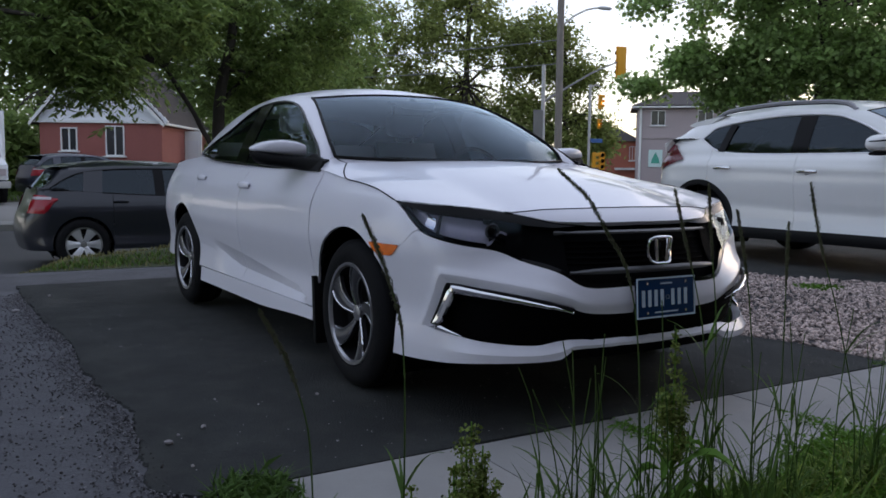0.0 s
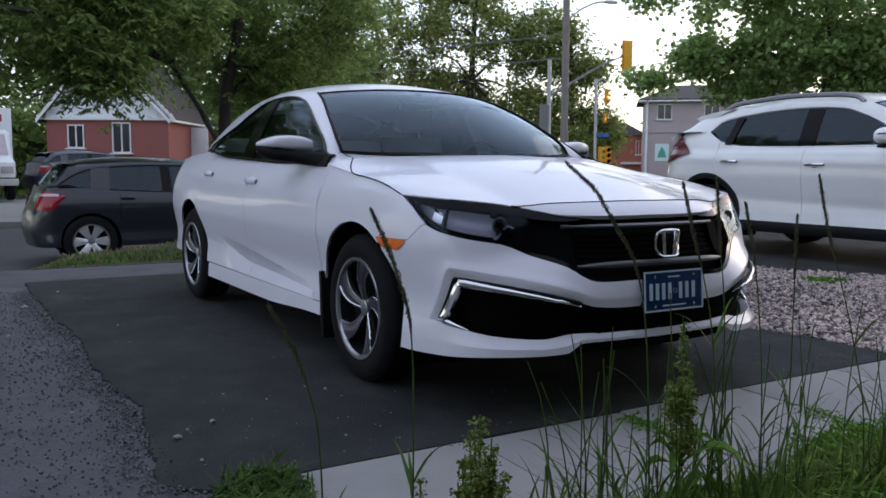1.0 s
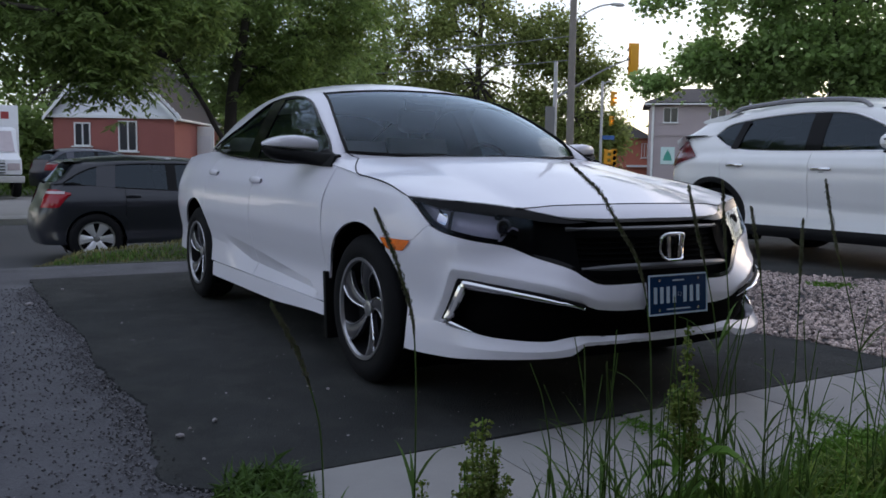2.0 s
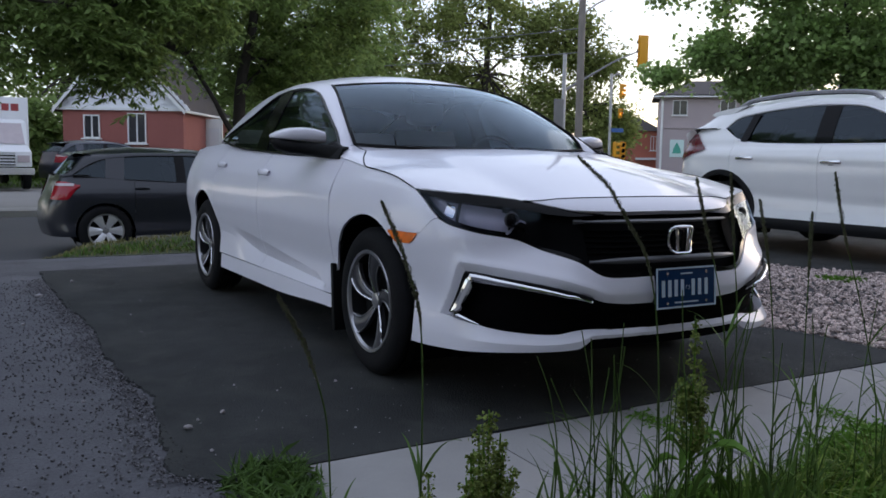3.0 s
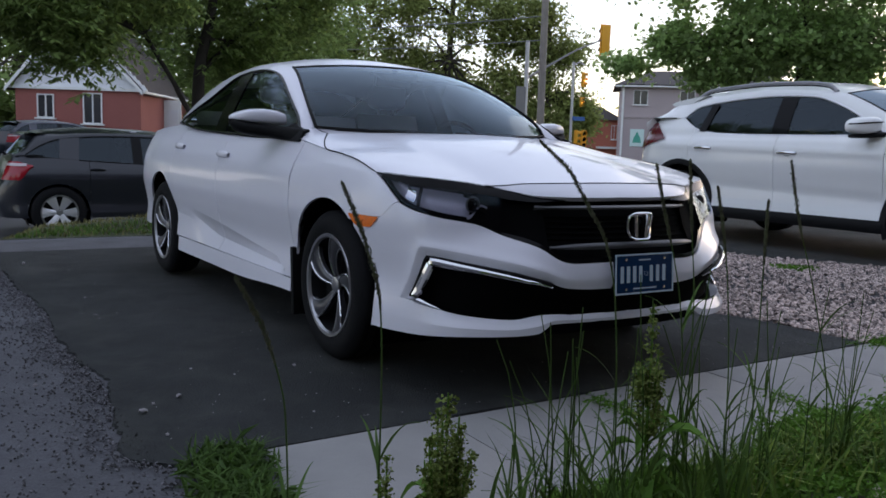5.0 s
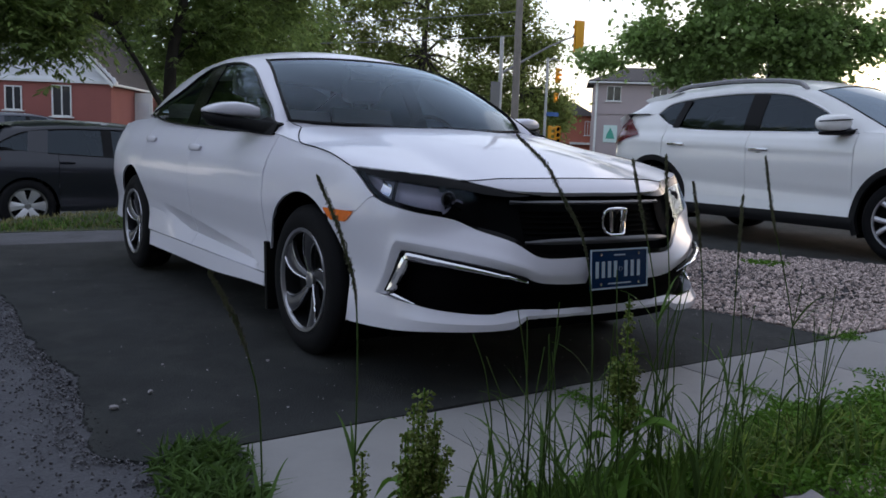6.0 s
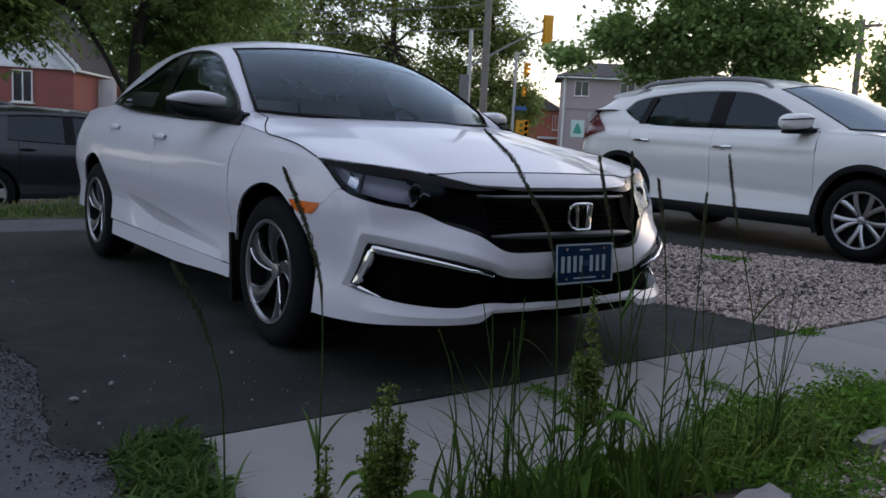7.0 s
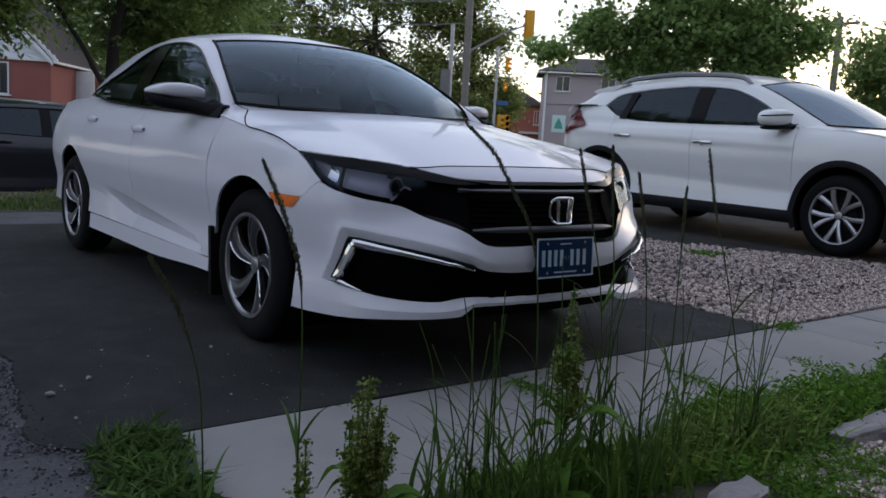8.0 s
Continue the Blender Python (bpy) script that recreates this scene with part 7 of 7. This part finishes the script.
def in_strip(rng):
    while True:
        x, y = rng.uniform(-1.9, 6.5), rng.uniform(5.35, 7.1)
        if strip_edge(x, y):
            return x, y


def bank_z(x, y):
    """Height of the turf bank over the land, rising along the street."""
    return (.13 + .13 * smooth01((x + 1.5) / 2.2)) * smooth01((y - 5.38) / .45) * smooth01((7.15 - y) / .3) * smooth01((x + 1.62) / .45)


solo("grass_bank", Geo().grid([[(x, y, height(x, y) + .002 + bank_z(x, y)) for x in spread(-1.66, 6.5, 50)] for y in spread(5.34, 7.15, 18)]), M_LAWN, "low bank of turf between driveway and street", "grass bank", kind="structure")
turf("turf", 9000, in_strip, .05, M_TURF, "patchy dry turf on the bank", "grass", 31, .006, .5, base_z=bank_z)
turf("green_turf", 3600, lambda r: (r.uniform(-1.5, 6.5), 5.45 + .22 * r.random()), .05, M_GRASS, "green grass on the slope of the bank", "grass", 33, .006, .5, base_z=bank_z)
turf("far_turf", 9000, lambda r: (r.uniform(-25, 40), 31 + 8 * r.random() ** 1.5), .16, M_GRASS, "far lawn grass beside the house", "grass", 32, .02)


def weed_patch(name, n, where, leaf, h, material, label, seed, slim=.42):
    """Low broad-leaved weeds."""
    rng = np.random.default_rng(seed)
    c = []
    for _ in range(n):
        x, y, k = where(rng)
        for _i in range(14):
            c.append((x + rng.normal(0, .035), y + rng.normal(0, .035), height(x, y) + abs(rng.normal(0, .5)) * h * k + .008))
    ob = leaf_mesh(name, c, leaf, material, rng, None, "", -.1, slim, 1.2)
    return tagged(ob, label, "weeds", kind="stuff")


def near_edge(rng):
    x = rng.uniform(-.95, 3.4)
    y = -1.585 - abs(rng.normal(0, .12 + .10 * smooth01((x - .1) / .4))) + .06 * math.sin(4.2 * x) + .04 * math.sin(9 * x)
    k = smooth01((x + .3) / 1.0) * .75 + .2
    return x, max(y, -1.84 + .03 * rng.random()), k


weed_patch("low_weeds", 3000, near_edge, .032, .085, M_WEED, "bright green low weeds along the slab walk", 41)
turf("walk_grass", 1500, lambda r: (r.uniform(-1.1, 3.4), -1.60 - abs(r.normal(0, .12))), .10, M_GRASS, "fine grass along the slab walk", "grass", 42, .0028, .7)
turf("edge_grass", 800, lambda r: (r.normal(.15, .35), -1.64 - abs(r.normal(0, .12))), .11, M_BLADE, "loose yellow-green grass leaning over the walk", "grass", 46, .0042, 1.1)


weed_patch("garden_weeds", 230, lambda r: (r.uniform(-.25, .30), r.uniform(-2.2, -1.84), .4 + .3 * r.random()), .022, .06, M_WEED, "green weeds over the garden soil", 40)


def corner(rng):
    y = -.82 - .58 * rng.random()
    return -1.515 + .20 * (y + .83) - .19 * rng.random() ** 1.3, y, .45


weed_patch("corner_weeds", 46, corner, .085, .075, M_GRASSD, "clump of green weeds at the corner of the walk", 43, .13)
turf("corner_grass", 620, lambda r: corner(r)[:2], .085, M_GRASSD, "tuft of grass at the corner of the walk", "grass", 44, .0035, 1.1)


def joint_where(xj, y0, y1, skew=0.0):
    def f(rng):
        k = rng.random() ** 1.5
        return xj - skew * (1 - k) + rng.normal(0, .012), y0 + (y1 - y0) * k, .3 + .35 * (1 - k)
    return f


weed_patch("joint_weeds", 30, joint_where(.55, -1.56, -1.10, .13), .022, .03, M_WEED, "small weeds in a slab joint", 45)
weed_patch("joint_weeds", 14, joint_where(1.235, -1.46, -1.25, .02), .018, .03, M_WEED, "small weeds in a slab joint", 46)
weed_patch("joint_weeds", 26, joint_where(-.17, -1.25, -.88), .020, .025, M_WEED, "small weeds in a slab joint", 47)
weed_patch("joint_weeds", 22, lambda r: (1.86 + r.normal(0, .08), -.80 + r.normal(0, .02), .4), .024, .04, M_WEED, "small weeds at the gravel corner", 48)
weed_patch("gravel_weeds", 46, lambda r: (3.50 + r.normal(0, .085), .87 + r.normal(0, .06), .3), .04, .035, M_WEED, "flat weed growing in the gravel", 49)


def dock(x, y, h, w, seed, branches, low=.15):
    """A dock plant: ribbed stem, side shoots hugging it, seed whorls in uneven tiers, long leaves at the foot."""
    rng = np.random.default_rng(seed)
    t = thing("dock_plant", "green dock plant in seed beside the walk", "weed", (x, y, 0))
    g = Geo()
    cs = []
    stems = [((rng.normal(0, .01), rng.normal(0, .01)), 0, 1.0)]
    for q in range(branches):
        k = rng.uniform(.35, 1.0)
        a = 2 * math.pi * (q * .382 + .08 * rng.random())
        stems.append(((w * k * math.cos(a), w * k * math.sin(a) * .8), rng.uniform(low, low + .3), rng.uniform(.6, .97) * (1.03 - .22 * k)))
    for (dx, dy), z0, z1 in stems:
        f = line3([(0, 0, h * z0), (dx * .8, dy * .8, h * (z0 + (z1 - z0) * .4)), (dx, dy, h * max(z1, z0 + .12))])
        g.tube([f(i / 8) for i in range(9)], [.0042 - .0003 * i for i in range(9)], 6)
        s = .12 if z0 else low + .25
        while s < 1.0:
            q = f(s)
            k = (.009 if z0 else .0125) * (1.15 - .78 * s) * rng.uniform(.55, 1.4) + .0025
            for _ in range(int(2600 * k) + 6):
                cs.append(q + rng.normal(0, 1, 3) * np.array((k, k, .0045)))
            s += rng.uniform(.014, .055) / max(h * (z1 - z0), .12) * .5
    part("stem", g, M_WEED, t, "green ribbed stem")
    leaf_mesh("seed_spike", cs, .0095, M_DOCK, rng, t, "dense green seed clusters", .2, .8)
    for i in range(13):
        a = rng.uniform(0, 2 * math.pi)
        l, z0 = rng.uniform(.08, .19), h * rng.uniform(.02, .42)
        bow = rng.uniform(.04, .09)
        rows = []
        for k in range(8):
            s = k / 7
            r = l * s
            ww = .018 * l / .13 * math.sin(math.pi * min(s * 1.02 + .03, 1)) ** .7
            zz = z0 + bow * math.sin(s * 2.6) - .05 * s * s
            for_row = [(math.cos(a) * r - math.sin(a) * ww * e, math.sin(a) * r + math.cos(a) * ww * e, zz + .007 * abs(e) + .004 * math.sin(9 * s + 3 * e)) for e in (-1, -.4, 0, .4, 1)]
            rows.append(for_row)
        part("leaf", Geo().grid(rows), M_WEED, t)


dock(-1.43, -1.80, .44, .08, 61, 13)
dock(-.84, -1.80, .585, .042, 62, 8, .36)
dock(-1.60, -1.86, .34, .03, 63, 3)


def tall_grass(pts, head, seed, thick=.002):
    """One stem rising through the points, with an ear of seeds along its upper share."""
    rng = np.random.default_rng(seed)
    base = pts[0]
    t = thing("tall_grass", "tall thin grass stalk with a brown seed head" if head > .15 else "thin green grass stalk with narrow blades", "grass", base, "tall grass stems")
    f = line3([np.array(p) - np.array(base) for p in pts])
    n = 26
    part("stem", Geo().tube([f(i / n) for i in range(n + 1)], [thick * (1.25 - .6 * i / n) for i in range(n + 1)], 5), M_GRASSD, t)
    cs = []
    for _ in range(int(head * 3800)):
        s = 1 - head * rng.random()
        k = .0024 * math.sin(math.pi * min(1, (1 - s) / head * .9 + .1)) ** .5
        cs.append(f(s) + rng.normal(0, 1, 3) * k)
    if cs:
        leaf_mesh("seed_head", cs, .0070, M_STRAW, rng, t, "brown-green seed head", -2.6, .3)
    for i in range(3):
        s0 = rng.uniform(.08, .55)
        p0 = f(s0)
        a, l = rng.uniform(0, 2 * math.pi), rng.uniform(.10, .24)
        rows = []
        for k in range(7):
            s = k / 6
            ww = .0046 * (1 - s ** 1.5) * min(1, s * 3 + .4) + .0003
            q = p0 + np.array((math.cos(a) * l * s * .6, math.sin(a) * l * s * .6, l * (.95 * s - .45 * s * s)))
            rows.append([tuple(q + np.array((-math.sin(a) * ww * e, math.cos(a) * ww * e, abs(e) * .001))) for e in (-1, 0, 1)])
        part("blade", Geo().grid(rows), M_GRASSD, t)


Y0 = -1.80
for i, (pts, head) in enumerate((
        ([(-.93, 0), (-.967, .403), (-.999, .623), (-1.04, .744), (-1.104, .829), (-1.165, .905), (-1.253, .968)], .36),
        ([(-.70, 0), (-.717, .371), (-.753, .577), (-.791, .692), (-.838, .804), (-.884, .925)], .22),
        ([(-.66, 0), (-.692, .572), (-.727, .759), (-.76, .935)], .20),
        ([(-.50, 0), (-.53, .35), (-.575, .61), (-.61, .74), (-.655, .87)], .22),
        ([(-.06, 0), (-.10, .26), (-.18, .47), (-.25, .62), (-.33, .77), (-.40, .94)], .24),
        ([(-1.60, 0), (-1.61, .507), (-1.62, .645), (-1.66, .775), (-1.71, .88)], .30),
        ([(-.47, 0), (-.49, .4), (-.51, .68), (-.522, .84)], .2),
        ([(-.87, 0), (-.90, .35), (-.93, .52), (-.95, .67)], .0),
        ([(-1.28, 0), (-1.27, .3), (-1.30, .46), (-1.34, .55)], .0),
        ([(-1.15, 0), (-1.16, .3), (-1.17, .48), (-1.18, .57)], .0),
        ([(-.74, 0), (-.70, .3), (-.66, .5), (-.65, .66)], .0),
        ([(-.30, 0), (-.33, .25), (-.37, .42), (-.40, .56)], .0),
        ([(.05, 0), (.03, .2), (-.02, .36), (-.05, .47)], .0),
        ([(-1.78, 0), (-1.80, .45), (-1.84, .6), (-1.90, .715)], .25))):
    tall_grass([(x, Y0 + .03 * math.sin(7 * i) - .05 * z, z) for x, z in pts], head, 100 + i)


rng_s = np.random.default_rng(77)
for i in range(40):                    # thinner stems without heads among the tufts
    x0, top, sway = (rng_s.uniform(-1.22, -.35) if i % 4 else rng_s.uniform(-.4, .1)), rng_s.uniform(.28, .60), rng_s.normal(0, .06)
    tall_grass([(x0, Y0 + rng_s.normal(0, .06), 0), (x0 + sway * .3, Y0, top * .4), (x0 + sway * .7, Y0 - .01, top * .75), (x0 + sway * 1.3, Y0 - .02, top)], .0, 200 + i, .0019)


def grass_tufts():
    rng = np.random.default_rng(71)
    for i in range(38):
        x = rng.uniform(-1.3, -.5) if i < 33 else rng.uniform(-.4, .1)
        y = -1.80 + rng.normal(0, .09)
        h = rng.uniform(.22, .46) * (1.0 if x < -.4 else .6)
        g = Geo()
        blades(g, x, y, 0, int(rng.integers(3, 7)), h, .55, rng, .0068 if i % 3 == 0 else .0045, .04)
        solo("grass_tuft", g, M_GRASS if i % 3 else M_GRASSD, "tuft of long narrow green grass blades", "grass", "long grass tufts", smooth=60)


grass_tufts()


# ---- loose stones ----
def flat_stone(x, y, rx, ry, z, seed, label):
    bm = bmesh.new()
    bmesh.ops.create_icosphere(bm, subdivisions=3, radius=1)
    for v in bm.verts:
        q = v.co.copy()
        k = 1 + .2 * noise.noise(q * 1.6 + Vector((seed, 0, 0))) + .09 * noise.noise(q * 5 + Vector((0, seed, 0)))
        p = lambda c, e: math.copysign(abs(c) ** e, c)
        v.co = Vector((p(q.x, .6) * rx * k, p(q.y, .6) * ry * k, p(q.z, .45) * .03 * (1 + .35 * noise.noise(q * 3)) + .006 * round(2 * noise.noise(Vector((q.x * 2, q.y * 2, seed))))))
    ob = link("flat_stone", bm, M_LIME, None, "", 35)
    ob.matrix_basis = pose(x, y, z, 3, -2, seed * 11 - 12)
    return tagged(ob, label, "stone", "garden edging stones")


for i, (x, y, rx, ry, z) in enumerate(((.62, -1.945, .33, .055, .030), (-.37, -2.02, .13, .055, .004), (1.28, -1.93, .28, .055, .030))):
    flat_stone(x, y, rx, ry, z, i + 1, "flat pale limestone edging stone beside the weeds")
scatter("garden_gravel", 3000, lambda r: (r.uniform(-.1, 1.7), -1.95 - .5 * r.random()), .013, M_STONE, "pale gravel behind the edging stones", "gravel", 51)


def chip(x, y, s, seed, mat_):
    v, f = STONES[seed % 8]
    g = Geo().add([(p[0] * s, p[1] * s, p[2] * s) for p in v], f)
    ob = link("stone_chip", g, mat_, None, "", 0)
    ob.matrix_basis = pose(x, y, height(x, y) + .014 + s * .3, 0, 0, seed * 50)
    tagged(ob, "small pale stone lying on the asphalt", "stone", "stones on the driveway")


for i, (x, y, s) in enumerate(((-1.713, -.332, .018), (-1.568, -.24, .013), (-1.701, -.597, .008), (-1.663, -.264, .007), (-1.93, 2.86, .028), (-2.085, 1.87, .016), (-1.658, 3.5, .014), (-1.44, .058, .006), (-1.318, -.11, .006), (-1.06, -.08, .010), (-1.116, 0.0, .006), (-1.99, .16, .010), (-1.52, 1.9, .007), (-1.2, -.6, .006))):
    chip(x, y, s, i, M_LIME)


def edge_chip(rng):
    """Crumbled asphalt lies thick along the edge of the new surface and thins out away from it."""
    y = rng.uniform(-1.6, 3.8)
    return DRIVE_SIDE(y) - .01 - abs(rng.normal(0, .07 if rng.random() < .62 else .45)), y


scatter("drive_grit", 1100, lambda r: (r.uniform(-1.7, 1.6), -.75 + 4.5 * r.random() ** 1.4), .0023, M_LIME, "fine pale grit on the driveway", "gravel", 53)
scatter("asphalt_chips", 2800, lambda r: edge_chip(r), .0062, M_PEBBLE2, "loose asphalt chips along the driveway edge", "gravel", 52)
# grit on top of the pavement; its dark colour gives the shade of pits
scatter("asphalt_pits", 3400, lambda r: (DRIVE_SIDE(0) - .02 - 1.6 * r.random() ** 1.6, r.uniform(-1.7, 3.5)), .0048, M_GRIT, "dark grit pieces that stand for pits in the pavement", "gravel", 54)
